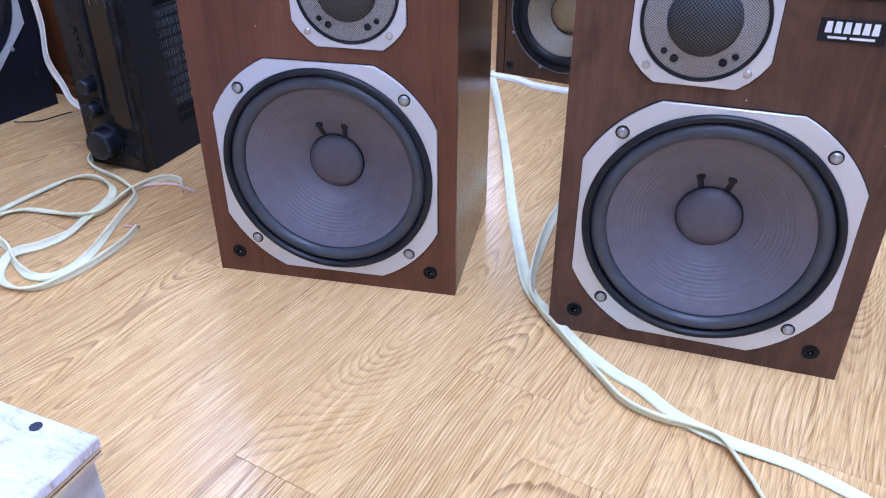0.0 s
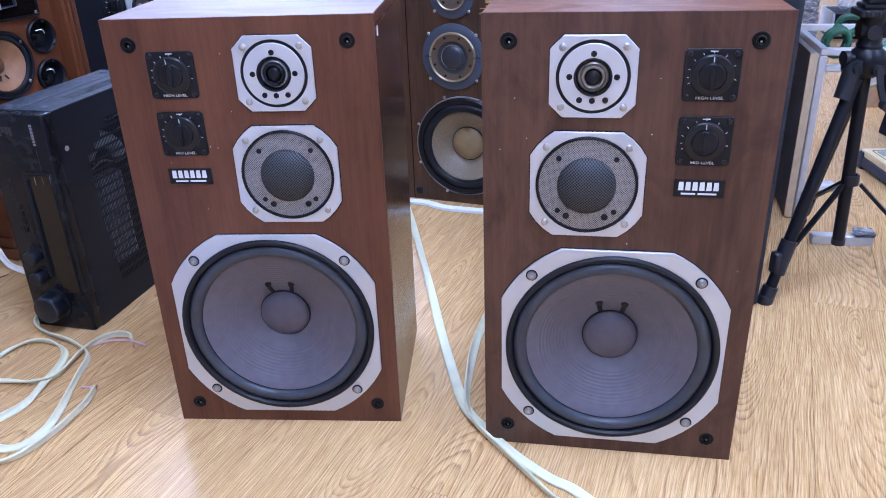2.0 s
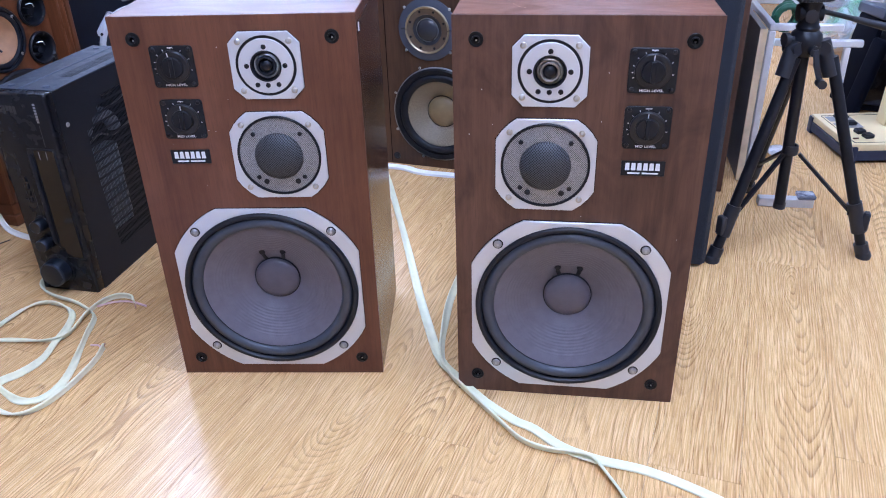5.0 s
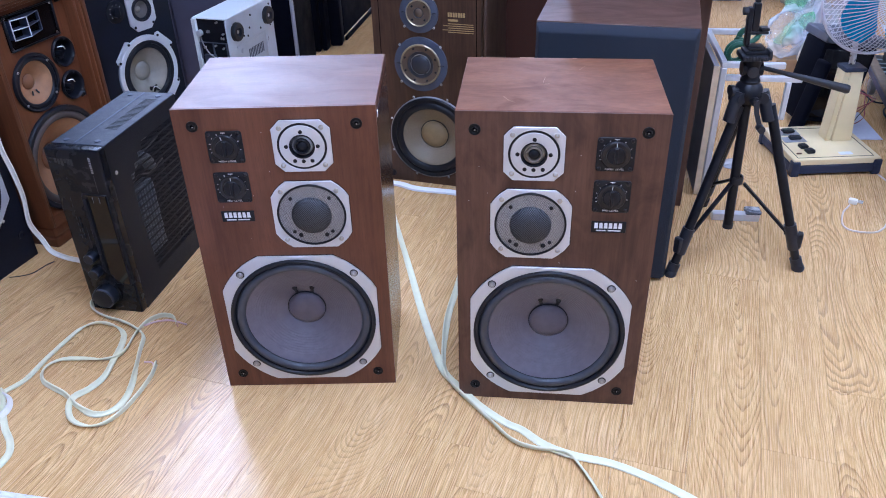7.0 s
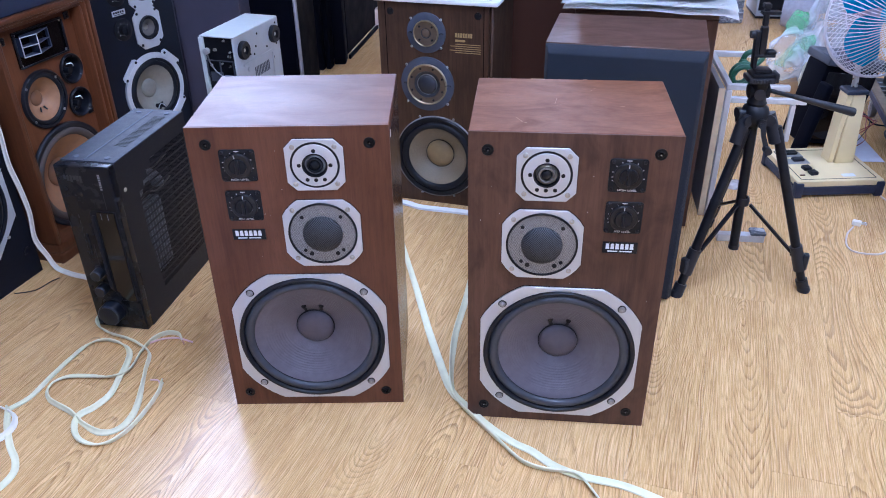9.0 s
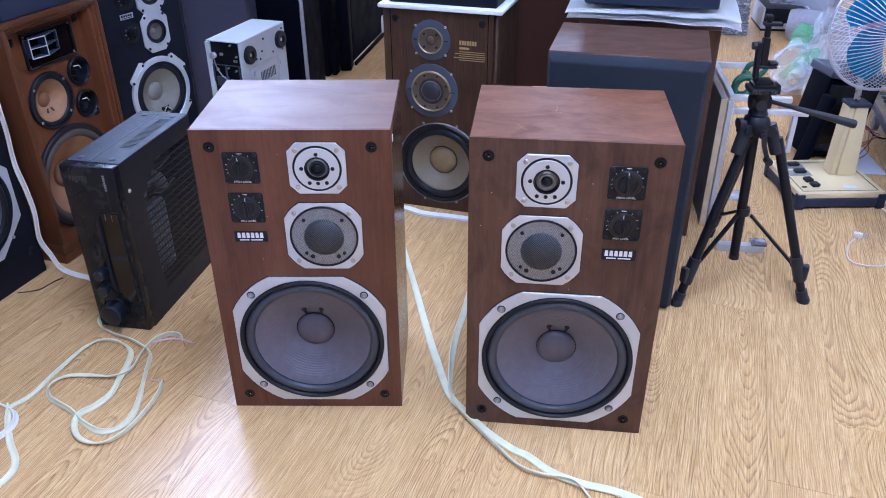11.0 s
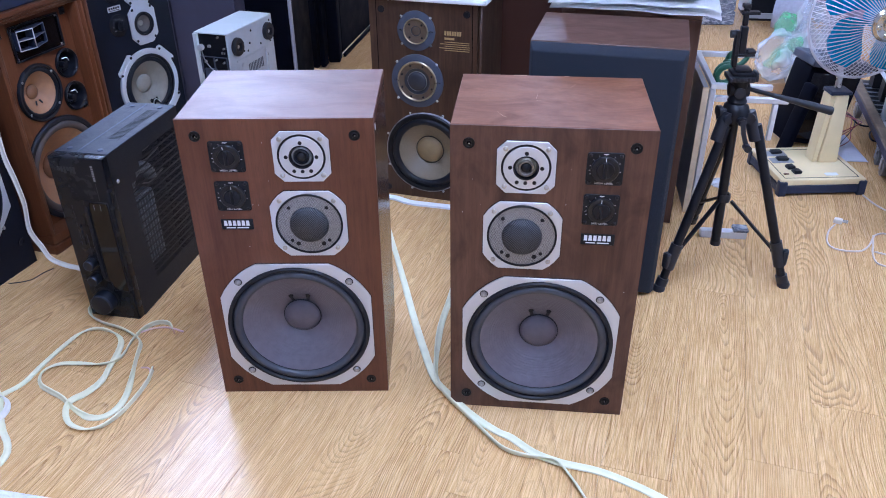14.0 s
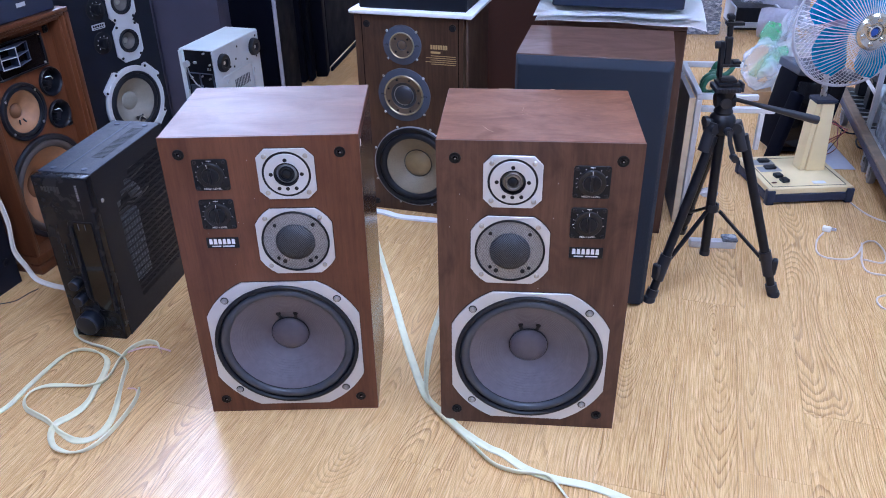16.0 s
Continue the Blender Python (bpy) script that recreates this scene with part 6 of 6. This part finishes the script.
        part("blade", bm, BLUE_BLADE, fan, "turquoise plastic blade", head)
    part("hub", lathe([(0.030, -0.005), (0.030, -0.045), (0.024, -0.055), (0, -0.056)], 0, 0, 28), BLUE_BLADE, fan, "", head)


table_fan()


DARK_BOARD = plain("dark_grey_board", (0.21, 0.20, 0.21), 0.6, vary=0.2, scale=14)


def frame_stand():
    """Aluminium edged open stand with a plywood side."""
    st = thing("aluminium_stand", pose(1.210, 0.794, 0, 0, 0, -8), "aluminium framed stand with a plywood side panel", "stand")
    w, d, h = 0.215, 0.32, 0.405
    part("side_panel", box(-0.018, -0.003, 0.006, d, 0.004, h - 0.012, 0.001), DARK_BOARD, st, "grey-brown board")
    part("panel_edge", box(-0.020, -0.0025, 0.0, 0.0055, 0.004, h - 0.012, 0.001), PLY, st, "raw plywood edge")
    for x, y in ((0.0, 0.0), (0.0, d - 0.016)):
        part("post", box(x, x + 0.016, y, y + 0.016, 0.0, h - 0.0163, 0.002), ALU, st)
    part("rail", box(0, w - 0.03, d - 0.016, d, h - 0.016, h, 0.002), ALU, st)
    part("rail", box(0.0, 0.016, 0.0163, d - 0.0163, h - 0.016, h, 0.002), ALU, st)
    part("rail", box(0.0, w - 0.05, 0.0, 0.016, h - 0.016, h, 0.002), ALU, st)
    part("rail", box(0.0163, w, 0.0, 0.016, h - 0.052, h - 0.036, 0.002), ALU, st, "pale front rail")
    # Short bar set here in place of a strip of white paper.
    part("post", box(w - 0.040, w - 0.026, 0.0, 0.014, 0.245, h - 0.0523, 0.002), ALU, st, "short pale bar standing for a paper strip")
    return st


frame_stand()
hose = [(1.281 + 0.003 * (k // 14) + 0.027 * math.cos(2 * math.pi * k / 14 + 1.2), 0.875 + 0.0016 * k, 0.398 + 0.029 * math.sin(2 * math.pi * k / 14 + 1.2)) for k in range(30)] + [(1.327, 0.937, 0.410), (1.353, 0.942, 0.432), (1.338, 0.948, 0.446), (1.308, 0.953, 0.440), (1.298, 0.957, 0.40)]
single("garden_hose", tube(smooth_path(hose, 0.01), 0.0078, 10), GREEN_HOSE, "coiled dark green hose hanging on the stand", "hose")

bar = thing("aluminium_bar", pose(1.202, 0.649, 0, 0, 0, -7), "short aluminium bar with a taped bracket lying on the floor", "metal bar")
part("bar", box(0, 0.128, 0, 0.024, 0, 0.022, 0.002), ALU, bar)
part("bracket", box(0.088, 0.130, -0.004, 0.030, 0.0222, 0.034, 0.003), FOIL, bar)


def crumple(cx, cy, cz, sx, sy, sz, seed, rough=0.35, cuts=4):
    """A crumpled bag: a ball pushed in and out by noise, flat below."""
    bm = bmesh.new()
    bmesh.ops.create_icosphere(bm, subdivisions=cuts, radius=1.0)
    for v in bm.verts:
        n = noise.noise(v.co * 1.5 + Vector((seed, 0, 0))) - 0.55 * abs(noise.noise(v.co * 2.6 + Vector((0, seed, 0)))) - 0.16 * abs(noise.noise(v.co * 6.0 + Vector((0, 0, seed))))
        p = v.co * (1 + rough * n)
        v.co = (cx + p.x * sx, cy + p.y * sy, max(0.002, cz + p.z * sz))
    bmesh.ops.recalc_face_normals(bm, faces=bm.faces)
    return bm


single("cardboard_box", box(1.775, 1.888, 1.772, 1.872, 0.0, 0.070, 0.002), CARDBOARD, "small brown cardboard box under bubble wrap", "box")
single("bubble_wrap_bag", moved(crumple(0, 0, 0.095, 0.105, 0.085, 0.105, 1.3, 0.3, 5), pose(1.838, 1.825, 0.0705)), FILM, "crumpled clear bubble wrap bag on a small box", "plastic bag")
single("bubble_wrap_bag", crumple(1.995, 1.840, 0.19, 0.15, 0.11, 0.22, 5.1, 0.3, 5), FILM, "crumpled clear bubble wrap heap beside the fan", "plastic bag")
single("green_bag", joined(moved(crumple(0, 0, 0.07, 0.044, 0.030, 0.056, 9.4, 0.22, 4), pose(1.822, 1.85, 0.215, 0, 15, 0)), moved(crumple(0, 0, 0.06, 0.088, 0.024, 0.030, 3.4, 0.22, 4), pose(1.862, 1.775, 0.150, 0, -42, 0))), GREEN_FILM, "bright green plastic bag among bubble wrap", "plastic bag")
single("bubble_wrap_sheet", moved(crumple(0, 0, 0.08, 0.052, 0.020, 0.085, 6.2, 0.25, 4), pose(1.865, 1.735, 0.045, 0, 22, 0)), CREAM_FILM, "yellowish bubble wrap sheet folded before clear bags", "plastic sheet")
single("foam_roll", moved(lathe([(0.0, -0.085), (0.06, -0.085), (0.078, -0.07), (0.080, 0.05), (0.07, 0.085), (0, 0.085)], 0, 0, 28), pose(2.270, 2.800, 0.082, 0, 0, 62)), GREY_FABRIC, "thick grey foam roll lying on the floor", "foam roll")
single("foam_roll", moved(lathe([(0.0, -0.11), (0.08, -0.11), (0.10, -0.09), (0.10, 0.09), (0.08, 0.11), (0, 0.11)], 0, 0, 28), pose(2.445, 3.130, 0.102, 0, 0, 50)), GREY_FABRIC, "thick grey foam roll beside bubble wrap", "foam roll")
stack = thing("wrapped_stack", pose(1.684, 2.948, 0, 0, 0, -6), "stack of boxes wrapped in clear stretch film", "boxes")
for k in range(5):
    part("box", box(0.004 * (k % 2), 0.34 - 0.005 * (k % 3), 0, 0.3, 0.075 * k, 0.075 * k + 0.073, 0.006), FOIL, stack)
tray = thing("black_tray", pose(2.124, 3.012, 0, 0, 0, -8), "black plastic tray holding wrapped parts", "tray")
part("base", box(0, 0.24, 0, 0.26, 0, 0.012, 0.003), BLACK, tray)
part("body", box(0.016, 0.224, 0.016, 0.244, 0.0123, 0.115, 0.004), BLACK, tray)
part("rim", joined(box(0, 0.24, 0, 0.012, 0.0123, 0.040), box(0, 0.24, 0.248, 0.26, 0.0123, 0.12), box(0, 0.012, 0.0123, 0.2477, 0.0123, 0.12), box(0.228, 0.24, 0.0123, 0.2477, 0.0123, 0.12)), GREY_METAL, tray, "pale grey metal rim")
single("film_bundle", moved(crumple(0, 0, 0.05, 0.08, 0.08, 0.05, 3.3), pose(2.258, 3.140, 0.115)), FILM, "bundle in clear film lying in a black tray", "plastic bag")

mon = thing("black_monitor", pose(1.671, 1.280, 0.024, 0, 9, 6), "black box-shaped monitor with a slate top bar", "monitor")
part("body", box(0.0, 0.195, 0.0, 0.12, 0.0, 0.275, 0.008, 2), DEEP, mon)
part("top_bar", box(-0.006, 0.212, -0.014, 0.13, 0.2753, 0.305, 0.004), SLATE, mon, "slate-grey top bar")
part("screen", box(0.012, 0.183, -0.004, -0.0005, 0.02, 0.255, 0.001), GLASS_BLACK, mon)
single("black_board", moved(box(-0.012, 0.012, 0.0, 0.06, 0.0, 0.25, 0.010, 3), pose(1.649, 1.186, 0.010, 0, 13, 10)), DEEP, "slim black padded board leaning sideways", "board")
single("paper_sheet", moved(box(0, 0.12, 0, 0.24, 0, 0.0012, 0), pose(1.800, 1.166, 0.0005, 0, 0, -6)), PAPER, "white paper sheet lying on the floor", "paper")
for n, mat in enumerate((RED_WIRE, BLACK, RED_WIRE, RED_WIRE)):
    pts = [(1.978 - 0.012 * n, 1.462, 0.05), (1.992, 1.424 - 0.015 * n, 0.045), (1.955 + 0.01 * n, 1.34, 0.03 + 0.006 * n), (1.923 - 0.014 * n, 1.268 + 0.012 * n, 0.014), (1.858 + 0.006 * n, 1.222 + 0.015 * n, 0.008), (1.835, 1.26 + 0.02 * n, 0.012), (1.892 - 0.01 * n, 1.304 + 0.012 * n, 0.018), (1.95, 1.36, 0.012)]
    single("wire", tube(smooth_path([(x, y + 0.045, z) for x, y, z in pts], 0.008), 0.0016, 6), mat, "thin loose wire looping on the floor", "wire")
single("black_cable", tube(smooth_path([(x + 0.05, y, z) for x, y, z in ((1.963, 1.520, 0.03), (1.987, 1.478, 0.006), (2.048, 1.447, 0.006), (1.992, 1.405, 0.006), (1.965, 1.332, 0.006), (1.992, 1.312, 0.008), (2.049, 1.374, 0.006), (2.083, 1.468, 0.006))], 0.008), 0.0032, 8), BLACK, "black cable curled on the floor beside the rack", "cable")
single("film_scrap", crumple(1.354, 0.980, 0.012, 0.030, 0.026, 0.014, 7.7, 0.4, 3), FILM, "scrap of clear plastic film on the floor", "plastic film")



def wheeled_rack():
    rk = thing("wheeled_rack", pose(1.868, 0.978, 0, 0, 0, -16.3), "grey steel rack on castors holding wrapped parts", "rack")
    part("side_beam", box(0.0, 0.030, -0.45, 0.80, 0.080, 0.106, 0.003), GREY_PANEL, rk, "dark grey steel beam")
    part("beam_cap", box(0.0, 0.032, -0.45, 0.80, 0.1063, 0.118, 0.003), WORN_WOOD, rk, "worn brown wooden cap")
    part("deck", box(0.032, 0.55, -0.45, 0.33, 0.085, 0.098, 0.002), GREY_WOOD, rk)
    # Rear deck blackened for the dark zone behind the beam.
    part("deck", box(0.032, 0.55, 0.3303, 0.80, 0.085, 0.097, 0.002), BLACK, rk)
    for y in (0.08, 0.17, 0.62, -0.40):
        castor = part("castor", joined(box(0.010, 0.040, y - 0.02, y + 0.02, 0.058, 0.0797, 0.003), box(0.010, 0.014, y - 0.012, y + 0.012, 0.020, 0.058), box(0.036, 0.040, y - 0.012, y + 0.012, 0.020, 0.058)), STEEL, rk)
        part("wheel", lathe([(0.028, -0.009), (0.029, 0.0), (0.028, 0.009), (0.010, 0.010), (0, 0.010)], 0, 0, 24), GREY_PRINT, castor, "grey castor wheel", pose(0.025, y, 0.0292, 0, 0, 90))
    # Black board added behind, to keep that zone dark.
    part("back_board", box(0.24, 0.255, 0.34, 0.80, 0.0985, 0.40, 0.002), BLACK, rk)
    for k, (x, y, dx, dy, h, tilt) in enumerate(((0.06, 0.36, 0.13, 0.05, 0.13, 14), (0.07, 0.44, 0.12, 0.035, 0.17, -10), (0.06, 0.50, 0.15, 0.06, 0.11, 6), (0.08, 0.60, 0.12, 0.03, 0.19, 12), (0.06, 0.66, 0.14, 0.07, 0.13, -8))):
        part("dark_panel", moved(box(0, dx, 0, dy, 0, h, 0.003), pose(x, y, 0.108, tilt, 0, 0)), BLACK if k % 3 else GREY_METAL, rk)
    for k in range(9):
        part("shelf_wire", rod((0.036, 0.34 + 0.048 * k, 0.103), (0.235, 0.34 + 0.048 * k, 0.103), 0.0024, 8), ALU, rk, "pale shelf wire")
    for z in (0.21, 0.30):
        part("shelf_rail", box(0.038, 0.050, 0.34, 0.78, z, z + 0.010, 0.002), ALU if z < 0.25 else GREY_METAL, rk)
    part("upright", box(0.034, 0.050, 0.322, 0.338, 0.0985, 0.46, 0.002), ALU, rk)
    for k in range(3):
        for level in range(2):
            y, z = -0.42 + 0.235 * k, 0.0985 + 0.117 * level
            bx = part("clear_box", box(0.050, 0.36, y, y + 0.225, z, z + 0.104, 0.008, 2), FILM_BOX, rk, "clear plastic box with ribbed sides")
            part("lid", box(0.046, 0.364, y - 0.004, y + 0.229, z + 0.1043, z + 0.1165, 0.004), FILM_BOX, bx)
            for n in range(4):
                part("rib", box(0.0468, 0.050, y + 0.03 + 0.052 * n, y + 0.036 + 0.052 * n, z + 0.006, z + 0.098, 0.001), FILM_BOX, bx)


FILM_BOX = plain("clear_grey_plastic", (0.34, 0.36, 0.40), 0.18, vary=0.35, scale=35, bump=0.6, fine=200)
wheeled_rack()


# ---- cables ----
HALF = [(0.0068, -0.0009), (0.0068, 0.0009), (0.0060, 0.0019), (0.0042, 0.0021), (0.0024, 0.0008), (-0.0024, 0.0008), (-0.0042, 0.0021), (-0.0060, 0.0019)]
FLAT = HALF + [(-u, -v) for u, v in HALF]


def ribbon(label, points, twists=((0, 0), (1, 0)), lift=0.0026, name="speaker_cable", mat=None, up=(0, 0, 1), wide=1.0):
    """A flat twin cable along the floor; twists: share of the length and degrees."""
    def turn(s):
        for (a, u), (b, v) in zip(twists, twists[1:]):
            if s <= b:
                t = (s - a) / max(1e-6, b - a)
                t = t * t * (3 - 2 * t)
                return u + (v - u) * t
        return twists[-1][1]
    pts = smooth_path([(p[0], p[1], p[2] if len(p) > 2 else lift) for p in points], 0.008)
    out = []
    for k, p in enumerate(pts):
        raise_by = 0.0052 * wide * abs(math.sin(radians(turn(k / (len(pts) - 1)))))
        out.append(Vector((p.x, p.y, p.z + raise_by)))
    return single(name, sweep(out, [(u * wide, v) for u, v in FLAT], turn, up), mat or CABLE, label, "cable")


ribbon("flat pale green speaker cable running between the loudspeakers", [(0.250, 0.953), (0.291, 0.778), (0.324, 0.624), (0.363, 0.434), (0.395, 0.268), (0.423, 0.139), (0.449, 0.035), (0.481, -0.018), (0.526, -0.081, 0.004), (0.574, -0.127), (0.602, -0.145), (0.642, -0.185), (0.692, -0.216, 0.006), (0.758, -0.234), (0.814, -0.265), (0.872, -0.308), (0.952, -0.378)], ((0, 0), (0.25, 30), (0.42, 10), (0.5, 0), (0.62, 12), (0.75, 0), (1, 0)), wide=1.3)
ribbon("flat pale green speaker cable coming from behind a loudspeaker", [(0.515, 0.512), (0.487, 0.353), (0.463, 0.230), (0.453, 0.123), (0.452, 0.047), (0.464, -0.010, 0.006), (0.506, -0.071), (0.547, -0.129), (0.582, -0.176), (0.619, -0.196), (0.660, -0.204), (0.686, -0.217, 0.005), (0.705, -0.251), (0.719, -0.287), (0.733, -0.340), (0.743, -0.420)], ((0, 0), (0.3, 25), (0.42, 60), (0.55, 75), (0.68, 70), (0.8, 60), (1, 60)), wide=1.15)
ribbon("flat pale speaker cable lying in loops before the receiver", [(-0.402, 0.335), (-0.407, 0.300), (-0.390, 0.270), (-0.352, 0.244), (-0.306, 0.224), (-0.270, 0.198, 0.005), (-0.238, 0.167), (-0.227, 0.105), (-0.210, 0.008), (-0.210, -0.045), (-0.229, -0.077), (-0.262, -0.083), (-0.301, -0.060), (-0.339, -0.026), (-0.376, -0.003), (-0.402, 0.015), (-0.419, 0.044), (-0.418, 0.073), (-0.394, 0.093), (-0.351, 0.094), (-0.293, 0.084, 0.006), (-0.265, 0.109), (-0.257, 0.172, 0.006), (-0.245, 0.223), (-0.219, 0.244), (-0.191, 0.238), (-0.177, 0.216)], ((0, 70), (0.12, 60), (0.3, 85), (0.38, 40), (0.45, 10), (0.52, 80), (0.62, 70), (0.72, 10), (0.82, 60), (1, 85)))
ribbon("flat pale speaker cable with a split end curling on the floor", [(-0.477, -0.009), (-0.449, 0.028), (-0.434, 0.092), (-0.416, 0.155), (-0.396, 0.204), (-0.362, 0.221), (-0.316, 0.206), (-0.288, 0.178), (-0.279, 0.135), (-0.277, 0.084, 0.007), (-0.280, 0.026), (-0.296, -0.011), (-0.316, -0.038, 0.006), (-0.317, -0.064), (-0.297, -0.098), (-0.260, -0.117), (-0.227, -0.112), (-0.203, -0.081), (-0.186, -0.031), (-0.176, 0.027), (-0.178, 0.069)], ((0, 0), (0.22, 10), (0.32, 65), (0.42, 20), (0.52, 0), (0.6, 70), (0.72, 30), (0.85, 80), (1, 88)))
ribbon("flat pale speaker cable trailing over the floor", [(-0.477, -0.009, 0.005), (-0.456, -0.060), (-0.425, -0.115), (-0.396, -0.154), (-0.383, -0.190), (-0.394, -0.229), (-0.427, -0.268), (-0.496, -0.309)], ((0, 60), (0.3, 0), (0.6, 20), (0.8, 70), (1, 60)))
ribbon("bluish white speaker cable bent in a small loop", [(-0.604, 0.030), (-0.525, 0.005), (-0.479, -0.015), (-0.453, -0.034), (-0.441, -0.065), (-0.450, -0.096), (-0.475, -0.121), (-0.530, -0.157)], ((0, 20), (0.4, 60), (1, 40)), mat=CABLE_WHITE)
ribbon("white flat cable hanging down before a black loudspeaker", [(-0.452, 0.466), (-0.503, 0.494), (-0.559, 0.514), (-0.603, 0.531, 0.012), (-0.621, 0.537, 0.045), (-0.632, 0.525, 0.104), (-0.629, 0.532, 0.177), (-0.632, 0.530, 0.248), (-0.636, 0.523, 0.318), (-0.636, 0.529, 0.397), (-0.637, 0.530, 0.452), (-0.640, 0.530, 0.525), (-0.655, 0.517, 0.60), (-0.686, 0.493, 0.648), (-0.747, 0.467, 0.652)], ((0, 0), (0.2, 40), (1, 55)), mat=CABLE_WHITE, up=(0.3, -0.4, 0.86))
for end, tip in (((-0.177, 0.216), (-0.170, 0.204)), ((-0.178, 0.069), (-0.183, 0.083))):
    single("wire_end", tube(smooth_path([(*end, 0.006), ((end[0] + tip[0]) / 2, (end[1] + tip[1]) / 2, 0.006), (*tip, 0.003)], 0.003), 0.0016, 6), COPPER, "bare copper end of a speaker cable", "wire")
single("wire_end", tube(smooth_path([(-0.255, 0.205, 0.005), (-0.225, 0.223, 0.005), (-0.191, 0.227, 0.004), (-0.152, 0.212, 0.003)], 0.006), 0.0022, 8), PINK, "split pinkish strand of a speaker cable", "wire")
single("wire_end", tube(smooth_path([(-0.178, 0.048, 0.004), (-0.188, 0.073, 0.005), (-0.208, 0.079, 0.003)], 0.004), 0.0018, 8), PINK, "split pinkish strand of a speaker cable", "wire")
single("thin_wire", tube(smooth_path([(-0.673, 0.428, 0.002), (-0.645, 0.434, 0.002), (-0.620, 0.447, 0.002), (-0.602, 0.482, 0.002), (-0.584, 0.498, 0.004)], 0.006), 0.0013, 6), BLACK, "thin black wire lying on the floor", "wire")


CORD = plain("dull_beige_cord", (0.66, 0.55, 0.46), 0.5, vary=0.08)


def cord(label, points, r=0.0026):
    return single("white_cord", tube(smooth_path([(*p, r) for p in points], 0.008), r, 8), CORD, label, "cable")


cord("white power cord with a plug curling on the floor", [(1.615, 0.714), (1.578, 0.671), (1.550, 0.609), (1.560, 0.574), (1.616, 0.562), (1.658, 0.592), (1.701, 0.648), (1.736, 0.658), (1.739, 0.614), (1.723, 0.564), (1.698, 0.538), (1.658, 0.559)])
plug = thing("mains_plug", pose(1.630, 0.728, 0, 0, 0, -30), "white power plug lying on the floor", "plug")
part("body", moved(box(-0.012, 0.012, -0.009, 0.009, 0.0, 0.015, 0.004, 2), pose(0, 0, 0)), CABLE_WHITE, plug)
for s in (-1, 1):
    part("pin", box(0.0122, 0.026, s * 0.005 - 0.0015, s * 0.005 + 0.0015, 0.008, 0.012, 0.0005), STEEL, plug)
cord("white power cord looping over the floor", [(1.696, 0.648), (1.670, 0.594), (1.648, 0.548), (1.638, 0.497), (1.678, 0.475), (1.777, 0.457), (1.897, 0.448)])
cord("white power cord leaving the fan", [(1.784, 0.903), (1.796, 0.826), (1.830, 0.772), (1.918, 0.724)])
cord("end of a white power cord on the floor", [(1.717, 0.396), (1.629, 0.381), (1.599, 0.366), (1.590, 0.336), (1.607, 0.314), (1.697, 0.304)])


# ---- floor of laminate planks, laid askew to the room ----
PW, PL, SKEW = 0.1305, 1.21, 71.5
JOINT = {-1: -0.033, -5: -0.05, -10: 0.108, -11: 0.317}
floor = single("floor", box(X0 - 0.15, X1 + 0.15, Y0 - 0.15, Y1 + 0.15, -0.12, -0.0032, 0), PLY, "oak laminate floor with long planks", "floor", kind="structure")


def plank_shape():
    bm = bmesh.new()
    e = 0.0005
    low = [bm.verts.new((sx * (PL / 2 - 0.0002), sy * (PW / 2 - 0.0002), -0.003)) for sx, sy in ((-1, -1), (1, -1), (1, 1), (-1, 1))]
    mid = [bm.verts.new((sx * (PL / 2 - 0.0002), sy * (PW / 2 - 0.0002), -e)) for sx, sy in ((-1, -1), (1, -1), (1, 1), (-1, 1))]
    top = [bm.verts.new((sx * (PL / 2 - 0.0002 - e), sy * (PW / 2 - 0.0002 - e), 0)) for sx, sy in ((-1, -1), (1, -1), (1, 1), (-1, 1))]
    bm.faces.new(top)
    for lo, hi in ((low, mid), (mid, top)):
        for k in range(4):
            bm.faces.new((lo[k], lo[(k + 1) % 4], hi[(k + 1) % 4], hi[k]))
    return finish("plank", bm, LAMINATE, 20)


plank_mesh = plank_shape()
lay = pose(-0.100, 0.068, 0, 0, 0, SKEW)
far_planks = bmesh.new()
for row in range(-44, 50):
    shift = (row * 0.437) % 1.0 if row not in JOINT else JOINT[row] / PL + 0.5
    for col in range(-8, 10):
        u, v = (col + shift) * PL, (row + 0.5) * PW
        at = lay @ Vector((u, v, 0))
        if not (X0 - 0.7 < at.x < X1 + 0.7 and Y0 - 0.7 < at.y < Y1 + 0.7):
            continue
        if -1.3 < at.x < 2.6 and -1.6 < at.y < 3.4:
            plank = new("plank", plank_mesh)
            plank.parent = floor
            plank.matrix_basis = lay @ pose(u, v, 0, 0, 0, 180 if (row * 7 + col) % 2 else 0)
        else:
            for f in plank_mesh.polygons:
                far_planks.faces.new([far_planks.verts.new(lay @ (plank_mesh.vertices[i].co + Vector((u, v, 0)))) for i in f.vertices])
for co, no in (((X0 + 0.002, 0, 0), (-1, 0, 0)), ((X1 - 0.002, 0, 0), (1, 0, 0)), ((0, Y0 + 0.002, 0), (0, -1, 0)), ((0, Y1 - 0.002, 0), (0, 1, 0))):
    bmesh.ops.bisect_plane(far_planks, geom=far_planks.verts[:] + far_planks.edges[:] + far_planks.faces[:], plane_co=co, plane_no=no, clear_outer=True)
rest = part("plank_field", far_planks, LAMINATE, floor, "oak planks away from the middle of the room")
tagged(rest, kind="stuff")
